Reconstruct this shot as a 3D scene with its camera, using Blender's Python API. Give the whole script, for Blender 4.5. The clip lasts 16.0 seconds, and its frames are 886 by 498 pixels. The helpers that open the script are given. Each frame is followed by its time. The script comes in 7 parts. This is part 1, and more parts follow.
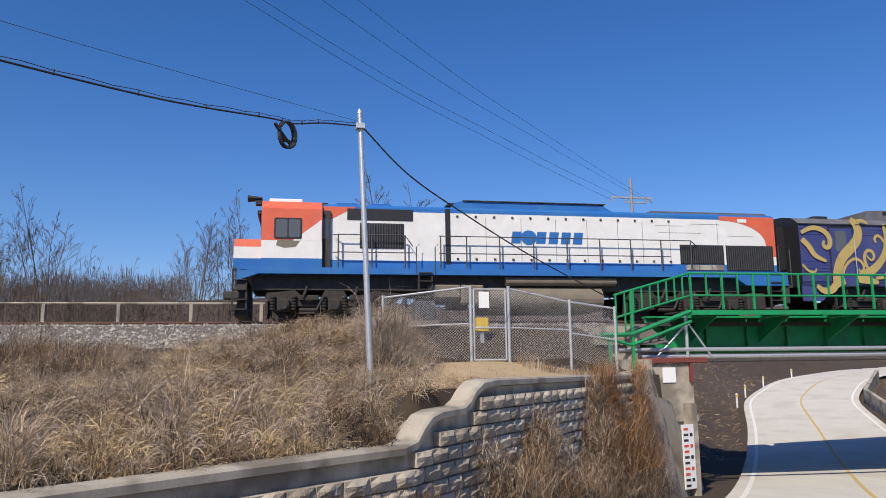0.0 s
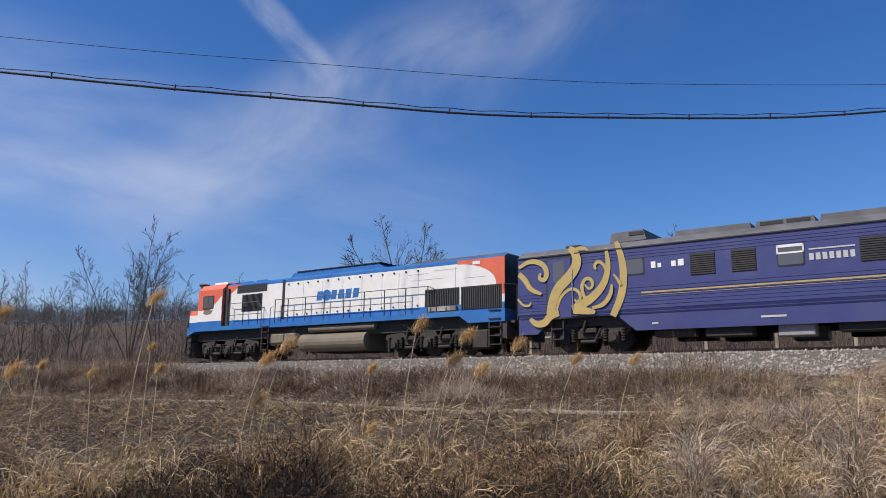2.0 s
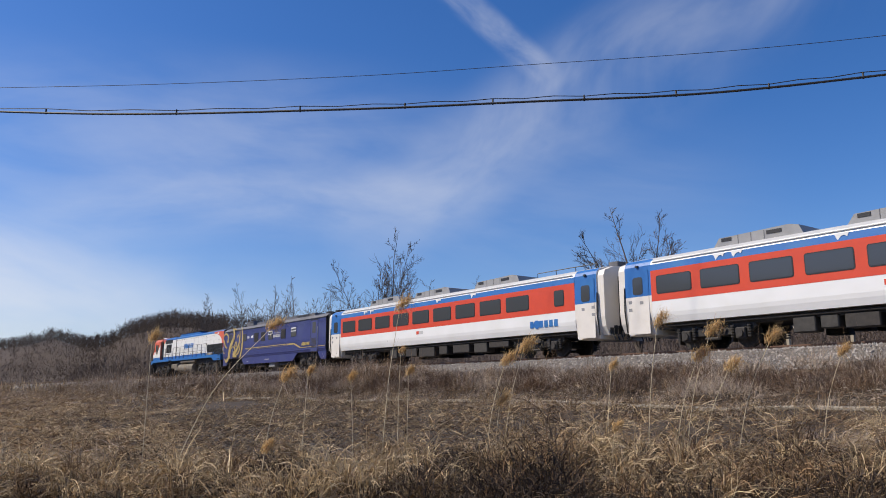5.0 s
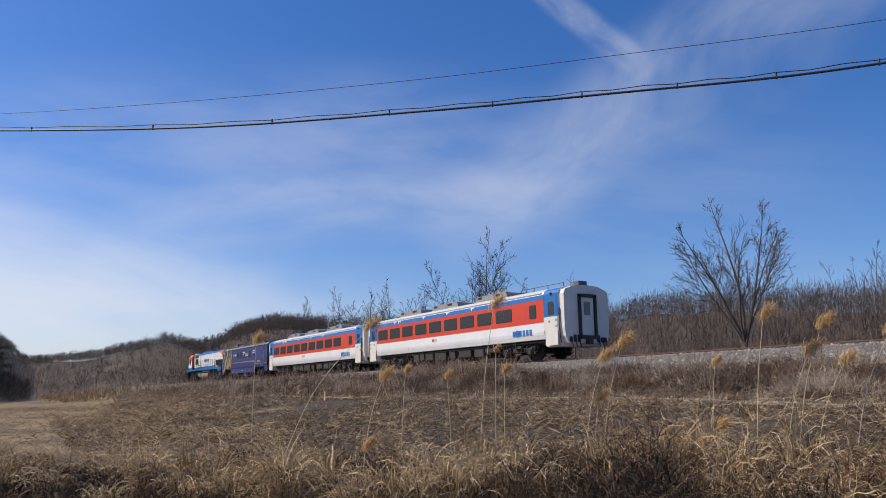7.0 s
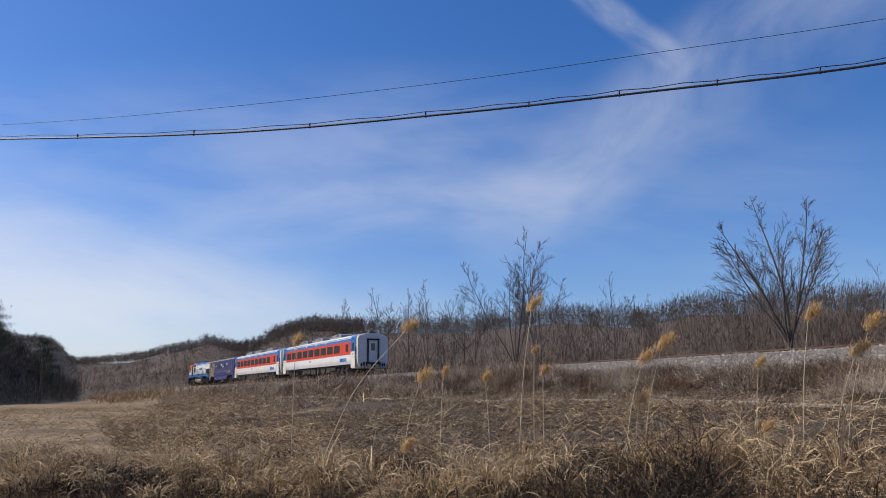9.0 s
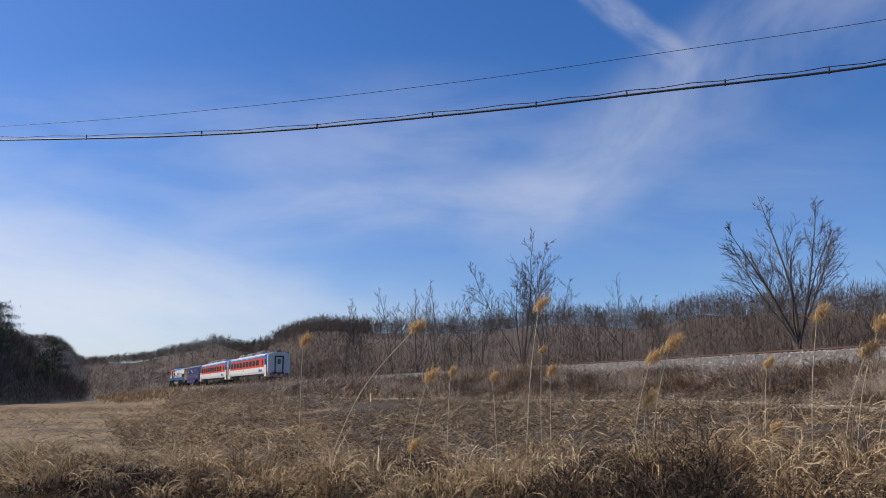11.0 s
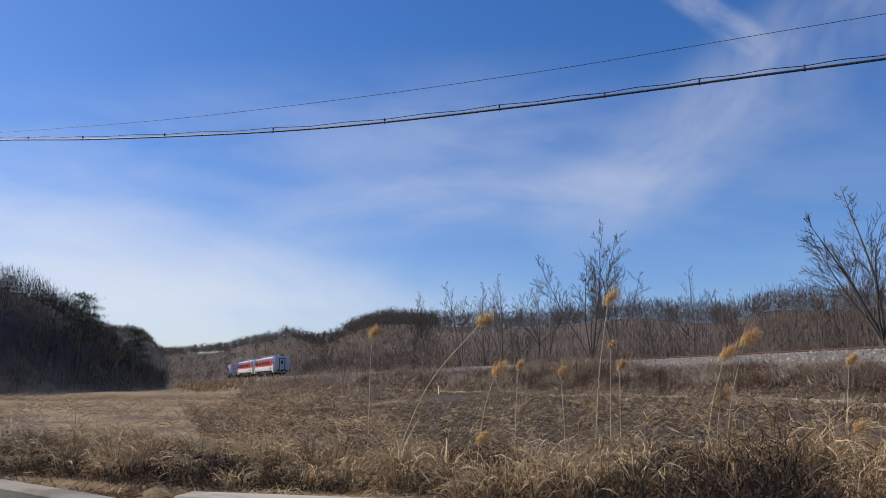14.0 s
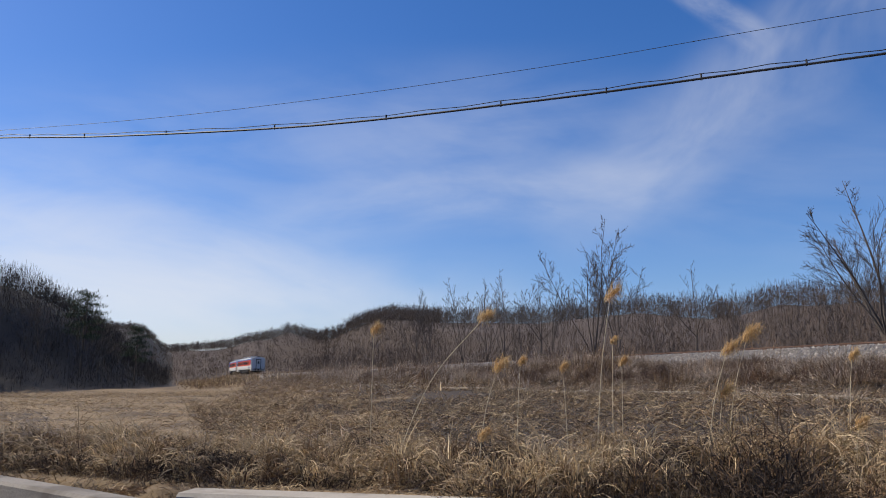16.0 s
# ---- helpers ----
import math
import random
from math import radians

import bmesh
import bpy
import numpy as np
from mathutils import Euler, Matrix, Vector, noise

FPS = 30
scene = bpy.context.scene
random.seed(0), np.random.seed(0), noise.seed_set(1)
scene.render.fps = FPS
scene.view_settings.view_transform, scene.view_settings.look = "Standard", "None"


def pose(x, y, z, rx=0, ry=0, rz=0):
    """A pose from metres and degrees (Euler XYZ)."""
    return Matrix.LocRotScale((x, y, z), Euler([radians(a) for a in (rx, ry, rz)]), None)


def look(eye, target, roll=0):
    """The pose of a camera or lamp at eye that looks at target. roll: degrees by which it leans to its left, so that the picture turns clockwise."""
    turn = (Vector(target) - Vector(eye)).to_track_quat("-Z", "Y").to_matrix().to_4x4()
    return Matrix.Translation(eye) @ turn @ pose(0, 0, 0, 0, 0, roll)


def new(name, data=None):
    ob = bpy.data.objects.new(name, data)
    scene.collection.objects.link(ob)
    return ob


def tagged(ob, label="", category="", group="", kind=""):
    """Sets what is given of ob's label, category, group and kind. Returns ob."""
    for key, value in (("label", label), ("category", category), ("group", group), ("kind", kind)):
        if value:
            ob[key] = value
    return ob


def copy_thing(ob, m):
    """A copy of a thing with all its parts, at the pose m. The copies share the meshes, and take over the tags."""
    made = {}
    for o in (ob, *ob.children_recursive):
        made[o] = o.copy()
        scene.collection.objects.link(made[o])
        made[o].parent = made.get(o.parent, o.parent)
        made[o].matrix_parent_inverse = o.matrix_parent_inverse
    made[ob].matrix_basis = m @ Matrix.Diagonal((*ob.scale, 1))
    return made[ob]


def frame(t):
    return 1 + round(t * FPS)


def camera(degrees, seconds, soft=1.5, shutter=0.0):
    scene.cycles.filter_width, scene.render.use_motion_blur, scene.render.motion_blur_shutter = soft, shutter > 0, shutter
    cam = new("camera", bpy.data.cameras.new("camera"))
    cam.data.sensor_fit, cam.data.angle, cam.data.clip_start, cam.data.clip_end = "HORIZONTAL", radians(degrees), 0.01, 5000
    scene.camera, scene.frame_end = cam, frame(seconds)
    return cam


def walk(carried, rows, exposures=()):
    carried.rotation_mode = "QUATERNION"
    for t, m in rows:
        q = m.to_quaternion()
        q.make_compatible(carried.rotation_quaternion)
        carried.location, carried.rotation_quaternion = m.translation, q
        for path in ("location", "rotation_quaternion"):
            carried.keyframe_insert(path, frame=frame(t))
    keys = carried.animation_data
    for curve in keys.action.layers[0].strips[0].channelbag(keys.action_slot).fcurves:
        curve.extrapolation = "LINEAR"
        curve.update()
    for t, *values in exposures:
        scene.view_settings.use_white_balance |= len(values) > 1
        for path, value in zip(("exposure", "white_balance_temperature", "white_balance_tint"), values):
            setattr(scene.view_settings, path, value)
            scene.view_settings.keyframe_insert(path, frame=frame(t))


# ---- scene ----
EYE = 1.5  # height of the lens over the road at the viewer
cam = camera(60.8, 16.0, soft=0.95)
walk(cam, [
    (0, pose(0, 0, EYE, 98.84, 0.80, -10.80)),
    (0.4, pose(0, 0, EYE, 99.81, 0.93, 1.54)),
    (1, pose(0, 0, EYE, 100.47, -0.06, 17.09)),
    (1.5, pose(0, 0, EYE, 100.76, -0.51, 29.59)),
    (2, pose(0, 0, EYE, 100.84, -0.67, 36.12)),
    (2.5, pose(0, 0, EYE, 100.84, -0.18, 39.90)),
    (3, pose(0, 0, EYE, 100.72, 0.07, 43.90)),
    (3.5, pose(0, 0, EYE, 100.67, 0.32, 47.84)),
    (4, pose(0, 0, EYE, 100.65, 0.20, 50.28)),
    (4.5, pose(0, 0, EYE, 100.61, 0.35, 51.77)),
    (5, pose(0, 0, EYE, 100.62, 0.16, 54.03)),
    (5.2, pose(0, 0, EYE, 100.57, 0.31, 55.20)),
    (7.3, pose(0, 0, EYE, 100.58, 0.53, 61.48)),
    (7.5, pose(0, 0, EYE, 100.61, 0.50, 61.61)),
    (8, pose(0, 0, EYE, 100.65, 0.58, 62.56)),
    (8.5, pose(0, 0, EYE, 100.65, 0.58, 63.72)),
    (11, pose(0, 0, EYE, 100.71, 0.39, 64.57)),
    (11.5, pose(0, 0, EYE, 100.79, 0.27, 66.44)),
    (12, pose(0, 0, EYE, 100.46, -0.39, 68.66)),
    (12.5, pose(0, 0, EYE, 100.32, -0.55, 69.44)),
    (13, pose(0, 0, EYE, 100.30, -0.45, 69.48)),
    (13.5, pose(0, 0, EYE, 100.28, -0.39, 69.53)),
    (14, pose(0, 0, EYE, 100.20, -0.36, 69.61)),
    (14.5, pose(0, 0, EYE, 100.09, -0.30, 69.59)),
    (15, pose(0, 0, EYE, 100.01, -0.28, 69.56)),
    (15.5, pose(0, 0, EYE, 99.95, -0.23, 69.71)),
    (16, pose(0, 0, EYE, 99.92, -0.20, 69.78)),
])

# ---- light ----
SUN_EL, SUN_AZ = 45.0, 144.0   # azimuth from +y towards -x
world = bpy.data.worlds.new("sky")
scene.world = world
world.use_nodes = True


def build_sky(nt):
    n, l = nt.nodes, nt.links
    n.clear()
    out = n.new("ShaderNodeOutputWorld")
    bg = n.new("ShaderNodeBackground")
    sky = n.new("ShaderNodeTexSky")
    sky.sky_type = "NISHITA"
    sky.sun_disc = False
    sky.sun_elevation = radians(SUN_EL)
    sky.sun_rotation = radians(-SUN_AZ)
    sky.air_density, sky.dust_density, sky.ozone_density = 1.0, 0.6, 3.0
    bg.inputs[1].default_value = 0.118
    hs = n.new("ShaderNodeHueSaturation")
    hs.inputs["Saturation"].default_value, hs.inputs["Value"].default_value = 1.3, 1.0
    tint = n.new("ShaderNodeMixRGB")
    tint.blend_type = "MULTIPLY"
    tint.inputs[0].default_value = 1.0
    tint.inputs[2].default_value = (0.86, 0.86, 1.08, 1)
    l.new(sky.outputs[0], hs.inputs["Color"])
    l.new(hs.outputs[0], tint.inputs[1])

    def bearing(az, el):
        a, e = radians(az), radians(el)
        return Vector((-math.sin(a) * math.cos(e), math.cos(a) * math.cos(e), math.sin(e)))

    tc = n.new("ShaderNodeTexCoord")
    col = tint.outputs[0]

    def math_node(op, a, b=None):
        m = n.new("ShaderNodeMath")
        m.operation = op
        m.use_clamp = op == "MULTIPLY"
        if op == "MULTIPLY_ADD":
            m.inputs[2].default_value = 0.0
        for k, v in ((0, a), (1, b)):
            if v is None:
                continue
            if isinstance(v, (int, float)):
                m.inputs[k].default_value = v
            else:
                l.new(v, m.inputs[k])
        return m.outputs[0]

    def ramp(v, a, b, lo=0.0, hi=1.0):
        m = n.new("ShaderNodeMapRange")
        m.interpolation_type = "SMOOTHSTEP"
        for k, q in ((1, a), (2, b), (3, lo), (4, hi)):
            m.inputs[k].default_value = q
        l.new(v, m.inputs[0])
        return m.outputs[0]

    def dot(axis):
        d = n.new("ShaderNodeVectorMath")
        d.operation = "DOT_PRODUCT"
        d.inputs[1].default_value = axis
        l.new(tc.outputs["Generated"], d.inputs[0])
        return d.outputs["Value"]

    # thin cirrus: streaks drawn out along one high band, with wisps about it
    def cirrus(p, q, width, along, across, strength, seed, ends=None):
        nonlocal col
        a, b = bearing(*p), bearing(*q)
        nrm = a.cross(b).normalized()
        t = nrm.cross(a).normalized()
        u = dot(nrm)
        cx = n.new("ShaderNodeCombineXYZ")
        l.new(math_node("MULTIPLY_ADD", dot(t), along), cx.inputs[0])
        l.new(math_node("MULTIPLY_ADD", u, across), cx.inputs[1])
        cx.inputs[2].default_value = seed
        nz = n.new("ShaderNodeTexNoise")
        nz.inputs["Scale"].default_value, nz.inputs["Detail"].default_value, nz.inputs["Roughness"].default_value = 1.0, 5, 0.55
        nz.inputs["Distortion"].default_value = 0.5
        l.new(cx.outputs[0], nz.inputs["Vector"])
        dens = ramp(nz.outputs["Fac"], 0.25, 0.72)
        band = ramp(math_node("ABSOLUTE", u), 0.01, width, 1, 0)
        f = math_node("MULTIPLY", dens, band)
        if ends:
            f = math_node("MULTIPLY", f, ramp(dot(bearing(*ends[0])), ends[1], ends[2]))
        f = math_node("MULTIPLY", f, strength)
        mx = n.new("ShaderNodeMixRGB")
        mx.inputs[2].default_value = (6.7, 6.8, 7.2, 1)
        l.new(f, mx.inputs[0])
        l.new(col, mx.inputs[1])
        col = mx.outputs[0]

    # a flat band that swings upwards, a streak across it, and pale veils low over the valley
    cirrus((92, 11.0), (54, 14.4), 0.062, 4.0, 9.0, 0.30, 2.0, ((68, 13), 0.940, 0.995))
    cirrus((59, 12.6), (40, 24.3), 0.090, 5.0, 9.0, 0.27, 3.3, ((48, 18.5), 0.950, 0.995))
    cirrus((46, 20.5), (27, 28.0), 0.110, 5.0, 8.0, 0.22, 6.1, ((36, 25.0), 0.950, 0.995))
    cirrus((46.3, 24.0), (53, 29.3), 0.024, 9.0, 20.0, 0.30, 7.0, ((50.0, 27.2), 0.9920, 0.9990))
    cirrus((103, 10.6), (78, 6.5), 0.13, 3.0, 9.0, 0.50, 9.0, ((95, 9), 0.91, 0.995))
    cirrus((105, 4.5), (60, 4.0), 0.14, 2.0, 6.0, 0.62, 12.0, ((92, 4), 0.84, 0.99))
    cirrus((80, 17), (44, 14), 0.16, 3.0, 8.0, 0.20, 4.0, ((58, 15), 0.86, 0.985))
    cirrus((95, 16), (60, 19), 0.12, 4.0, 12.0, 0.16, 14.0, ((80, 16), 0.88, 0.985))
    l.new(col, bg.inputs[0])
    l.new(bg.outputs[0], out.inputs[0])


build_sky(world.node_tree)
sun = new("sun", bpy.data.lights.new("sun", "SUN"))
sun.data.energy, sun.data.angle, sun.data.color = 5.0, radians(0.5), (1.0, 0.905, 0.765)
_a, _e = radians(SUN_AZ), radians(SUN_EL)
SUN_DIR = Vector((-math.sin(_a) * math.cos(_e), math.cos(_a) * math.cos(_e), math.sin(_e)))
sun.matrix_world = look((0, 0, 60), tuple(Vector((0, 0, 60)) - SUN_DIR))
scene.view_settings.exposure = 0.0

# ---- materials ----
def material(name, c1, c2=None, rough=0.7, metal=0.0, scale=8.0, bump=0.15, fine=60.0, coarse=0.6, c3=None, spec=0.5, stretch=(1, 1, 1), rand=0.0, thin=0.0):
    """Two scales of noise mix c1 and c2, c3 lies in blotches; bump from the finer scale."""
    m = bpy.data.materials.new(name)
    m.use_nodes = True
    nt = m.node_tree
    n, l = nt.nodes, nt.links
    b = n["Principled BSDF"]
    b.inputs["Roughness"].default_value, b.inputs["Metallic"].default_value = rough, metal
    b.inputs["Specular IOR Level"].default_value = spec
    c2 = c2 or tuple(min(1, v * 0.8) for v in c1)
    tc = n.new("ShaderNodeTexCoord")
    mp = n.new("ShaderNodeMapping")
    mp.inputs["Scale"].default_value = stretch
    l.new(tc.outputs["Object"], mp.inputs[0])

    def nz(s, d):
        k = n.new("ShaderNodeTexNoise")
        k.inputs["Scale"].default_value, k.inputs["Detail"].default_value = s, d
        l.new(mp.outputs[0], k.inputs["Vector"])
        return k
    a, f, g = nz(scale, 4), nz(fine, 2), nz(coarse, 3)
    rp = n.new("ShaderNodeValToRGB")
    rp.color_ramp.elements[0].position, rp.color_ramp.elements[1].position = 0.35, 0.65
    rp.color_ramp.elements[0].color, rp.color_ramp.elements[1].color = (*c1, 1), (*c2, 1)
    mix = n.new("ShaderNodeMath")
    mix.operation = "MULTIPLY_ADD"
    mix.inputs[1].default_value = 0.4
    sub = n.new("ShaderNodeMath")
    sub.operation = "MULTIPLY"
    sub.inputs[1].default_value = 0.6
    l.new(a.outputs["Fac"], sub.inputs[0])
    l.new(f.outputs["Fac"], mix.inputs[0])
    l.new(sub.outputs[0], mix.inputs[2])
    l.new(mix.outputs[0], rp.inputs[0])
    col = rp.outputs[0]
    if c3:
        r2 = n.new("ShaderNodeValToRGB")
        r2.color_ramp.elements[0].position, r2.color_ramp.elements[1].position = 0.5, 0.62
        l.new(g.outputs["Fac"], r2.inputs[0])
        mx = n.new("ShaderNodeMixRGB")
        mx.inputs[2].default_value = (*c3, 1)
        l.new(r2.outputs[0], mx.inputs[0])
        l.new(col, mx.inputs[1])
        col = mx.outputs[0]
    if rand:
        oi = n.new("ShaderNodeObjectInfo")
        ge = n.new("ShaderNodeNewGeometry")
        ad = n.new("ShaderNodeMath")
        l.new(oi.outputs["Random"], ad.inputs[0])
        l.new(ge.outputs["Random Per Island"], ad.inputs[1])
        md = n.new("ShaderNodeMath")
        md.operation = "FRACT"
        l.new(ad.outputs[0], md.inputs[0])
        mr = n.new("ShaderNodeMapRange")
        mr.inputs[3].default_value, mr.inputs[4].default_value = 1 - rand, 1 + rand
        l.new(md.outputs[0], mr.inputs[0])
        hs = n.new("ShaderNodeHueSaturation")
        l.new(mr.outputs[0], hs.inputs["Value"])
        l.new(col, hs.inputs["Color"])
        col = hs.outputs[0]
    l.new(col, b.inputs["Base Color"])
    if thin:      # light passes through dry blades
        tr = n.new("ShaderNodeBsdfTranslucent")
        ms = n.new("ShaderNodeMixShader")
        ms.inputs[0].default_value = thin
        l.new(col, tr.inputs["Color"])
        l.new(b.outputs[0], ms.inputs[1])
        l.new(tr.outputs[0], ms.inputs[2])
        l.new(ms.outputs[0], n["Material Output"].inputs["Surface"])
    if bump:
        bp = n.new("ShaderNodeBump")
        bp.inputs["Strength"].default_value = bump
        bp.inputs["Distance"].default_value = 0.02
        l.new(f.outputs["Fac"], bp.inputs["Height"])
        l.new(bp.outputs[0], b.inputs["Normal"])
    return m


M = {
    # earth: humus colour darkened to stand in for shade between grass blades
    "earth": material("dry_earth_and_shade", (0.03, 0.020, 0.012), (0.065, 0.045, 0.027), 0.95, scale=1.5, fine=25, coarse=0.15, c3=(0.05, 0.034, 0.019), bump=0.6),
    "field": material("stubble_field", (0.17, 0.115, 0.055), (0.25, 0.175, 0.09), 0.95, scale=1.2, fine=14, coarse=0.35, c3=(0.105, 0.07, 0.036), bump=0.8),
    # spur floor: litter colour darkened to stand in for the spur's shade
    "spur_floor": material("litter_with_painted_shade", (0.016, 0.013, 0.011), (0.03, 0.024, 0.02), 0.98, scale=0.5, fine=5, bump=0.8),
    "path": material("trodden_soil", (0.36, 0.26, 0.15), (0.45, 0.34, 0.2), 0.95, scale=2, fine=30, bump=0.4),
    # ballast bed: stone colour darkened for the shaded gaps between stones
    "ballast": material("ballast_bed", (0.07, 0.06, 0.05), (0.17, 0.15, 0.13), 0.9, scale=9, fine=22, bump=0.9),
    "stone": material("ballast_stone", (0.24, 0.215, 0.185), (0.38, 0.345, 0.30), 0.9, scale=6, bump=0.2, rand=0.35),
    "road": material("concrete_road", (0.52, 0.49, 0.43), (0.60, 0.57, 0.50), 0.9, scale=1.2, fine=40, c3=(0.5, 0.46, 0.40)),
    "asphalt": material("dark_strip", (0.05, 0.05, 0.055), (0.07, 0.07, 0.075), 0.9),
    "concrete": material("weathered_concrete", (0.33, 0.29, 0.23), (0.43, 0.385, 0.31), 0.9, scale=2, fine=40, coarse=1.2, c3=(0.19, 0.165, 0.13)),
    "kerb": material("stained_old_concrete", (0.20, 0.178, 0.145), (0.28, 0.25, 0.205), 0.92, scale=2, fine=40, coarse=1.5, c3=(0.14, 0.12, 0.095), bump=0.4),
    "block": material("split_block", (0.33, 0.285, 0.22), (0.47, 0.415, 0.33), 0.92, scale=6, fine=45, bump=0.6, coarse=1.6, c3=(0.25, 0.215, 0.165), rand=0.28),
    "white_line": material("road_paint", (0.78, 0.77, 0.72), (0.68, 0.66, 0.6), 0.7),
    "yellow_line": material("yellow_paint", (0.6, 0.42, 0.12), (0.5, 0.38, 0.16), 0.7),
    "galv": material("galvanised_steel", (0.50, 0.51, 0.52), (0.60, 0.61, 0.62), 0.45, 0.6, scale=14),
    "green": material("green_steel_paint", (0.01, 0.30, 0.10), (0.012, 0.25, 0.085), 0.5, scale=3, coarse=1.5, c3=(0.015, 0.22, 0.08)),
    "rust": material("rust_red_paint", (0.20, 0.045, 0.035), (0.13, 0.035, 0.027), 0.8, scale=12),
    "rail": material("rail_steel", (0.14, 0.08, 0.055), (0.20, 0.12, 0.08), 0.6, 0.5),
    "sleeper": material("concrete_sleeper", (0.36, 0.34, 0.31), (0.30, 0.28, 0.26), 0.9),
    "wire": material("black_cable", (0.02, 0.02, 0.022), (0.03, 0.03, 0.03), 0.6),
    "white": material("white_train_paint", (0.80, 0.80, 0.79), (0.76, 0.76, 0.75), 0.35, scale=1.5, bump=0.02, coarse=0.5, c3=(0.74, 0.74, 0.72)),
    "loco_white": material("grimy_white_paint", (0.80, 0.80, 0.78), (0.70, 0.69, 0.66), 0.45, scale=2.5, bump=0.03, coarse=1.0, c3=(0.72, 0.71, 0.68)),
    "blue": material("blue_train_paint", (0.03, 0.16, 0.46), (0.025, 0.13, 0.39), 0.4, scale=2, bump=0.02, c3=(0.04, 0.17, 0.42)),
    "red": material("red_train_paint", (0.66, 0.075, 0.03), (0.58, 0.065, 0.03), 0.4, scale=2, bump=0.02),
    "orange": material("faded_red_paint", (0.70, 0.14, 0.07), (0.60, 0.11, 0.055), 0.5, scale=2.5, bump=0.02, coarse=1.2, c3=(0.62, 0.15, 0.09)),
    "purple": material("violet_train_paint", (0.052, 0.062, 0.20), (0.043, 0.05, 0.165), 0.4, scale=2, bump=0.02, c3=(0.06, 0.07, 0.185)),
    "gold": material("gold_train_paint", (0.50, 0.37, 0.12), (0.40, 0.30, 0.11), 0.45, scale=3, bump=0.02),
    "roof_grey": material("sooty_grey_roof", (0.10, 0.10, 0.115), (0.15, 0.15, 0.16), 0.7, scale=3, c3=(0.09, 0.09, 0.095)),
    "roof_light": material("light_grey_roof", (0.52, 0.52, 0.51), (0.44, 0.44, 0.43), 0.6, scale=3),
    "unit_grey": material("grey_unit_paint", (0.30, 0.30, 0.30), (0.24, 0.24, 0.245), 0.6, scale=3),
    "end_grey": material("light_grey_end_paint", (0.74, 0.70, 0.64), (0.66, 0.62, 0.56), 0.5, scale=2),
    "under": material("sooty_underframe", (0.03, 0.028, 0.026), (0.06, 0.055, 0.05), 0.8, scale=6),
    "under_tan": material("dusty_tank", (0.20, 0.17, 0.13), (0.15, 0.13, 0.10), 0.8, scale=3),
    "bogie": material("dusty_bogie_steel", (0.045, 0.038, 0.032), (0.02, 0.018, 0.017), 0.75, scale=8),
    "black": material("black_paint", (0.015, 0.015, 0.017), (0.022, 0.022, 0.024), 0.5),
    "rubber": material("grey_gangway_rubber", (0.42, 0.42, 0.40), (0.36, 0.36, 0.34), 0.7),
    "steel": material("dark_handrail_steel", (0.06, 0.06, 0.06), (0.09, 0.09, 0.085), 0.5, 0.3),
    "yellow": material("yellow_box_paint", (0.72, 0.50, 0.03), (0.62, 0.42, 0.03), 0.5),
    "bark": material("grey_brown_bark", (0.075, 0.058, 0.046), (0.135, 0.108, 0.088), 0.95, scale=8, bump=0.4),
    # spur twigs: bark colour darkened for the shade on that slope
    "spur_twig_shade": material("twigs_with_painted_shade", (0.022, 0.018, 0.016), (0.045, 0.036, 0.03), 0.95, scale=4, rand=0.25),
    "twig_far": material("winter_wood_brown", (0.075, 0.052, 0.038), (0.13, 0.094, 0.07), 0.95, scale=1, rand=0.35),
    "pine": material("dark_pine_needles", (0.025, 0.04, 0.02), (0.05, 0.065, 0.03), 0.9, scale=3, rand=0.3),
    "hill": material("leaf_litter_slope", (0.045, 0.031, 0.021), (0.075, 0.052, 0.036), 0.98, scale=0.4, fine=4, coarse=0.02, c3=(0.085, 0.062, 0.048), bump=0.8),
    "straw": material("dry_straw_grass", (0.42, 0.305, 0.16), (0.60, 0.46, 0.275), 0.85, scale=1.2, fine=12, coarse=1.5, c3=(0.24, 0.155, 0.08), rand=0.45, thin=0.12),
    "brown_grass": material("brown_dead_weeds", (0.155, 0.09, 0.043), (0.29, 0.182, 0.092), 0.9, scale=1.2, fine=12, coarse=1.7, c3=(0.07, 0.04, 0.02), rand=0.4),
    "grey_grass": material("grey_dead_weeds", (0.36, 0.285, 0.21), (0.56, 0.455, 0.35), 0.9, scale=1.2, fine=12, coarse=1.5, c3=(0.22, 0.165, 0.115), rand=0.4, thin=0.2),
    # dark for rotted stems, and for shade painted between the clumps
    "dark_grass": material("rotted_weeds_and_shade", (0.045, 0.030, 0.020), (0.095, 0.064, 0.040), 0.95, scale=1.2, fine=12, coarse=1.7, c3=(0.03, 0.02, 0.014), rand=0.45),
    "bramble": material("russet_bare_brush", (0.105, 0.066, 0.042), (0.21, 0.145, 0.10), 0.95, scale=1.0, fine=12, coarse=0.8, c3=(0.15, 0.085, 0.045), rand=0.4),
    "red_grass": material("russet_dead_weeds", (0.26, 0.125, 0.045), (0.34, 0.18, 0.07), 0.9, scale=0.8, fine=12, rand=0.3),
    "plume": material("golden_reed_plume", (0.52, 0.34, 0.14), (0.66, 0.47, 0.24), 0.85, rand=0.25, thin=0.3),
    "stem": material("pale_reed_stem", (0.55, 0.45, 0.28), (0.62, 0.52, 0.34), 0.7),
}


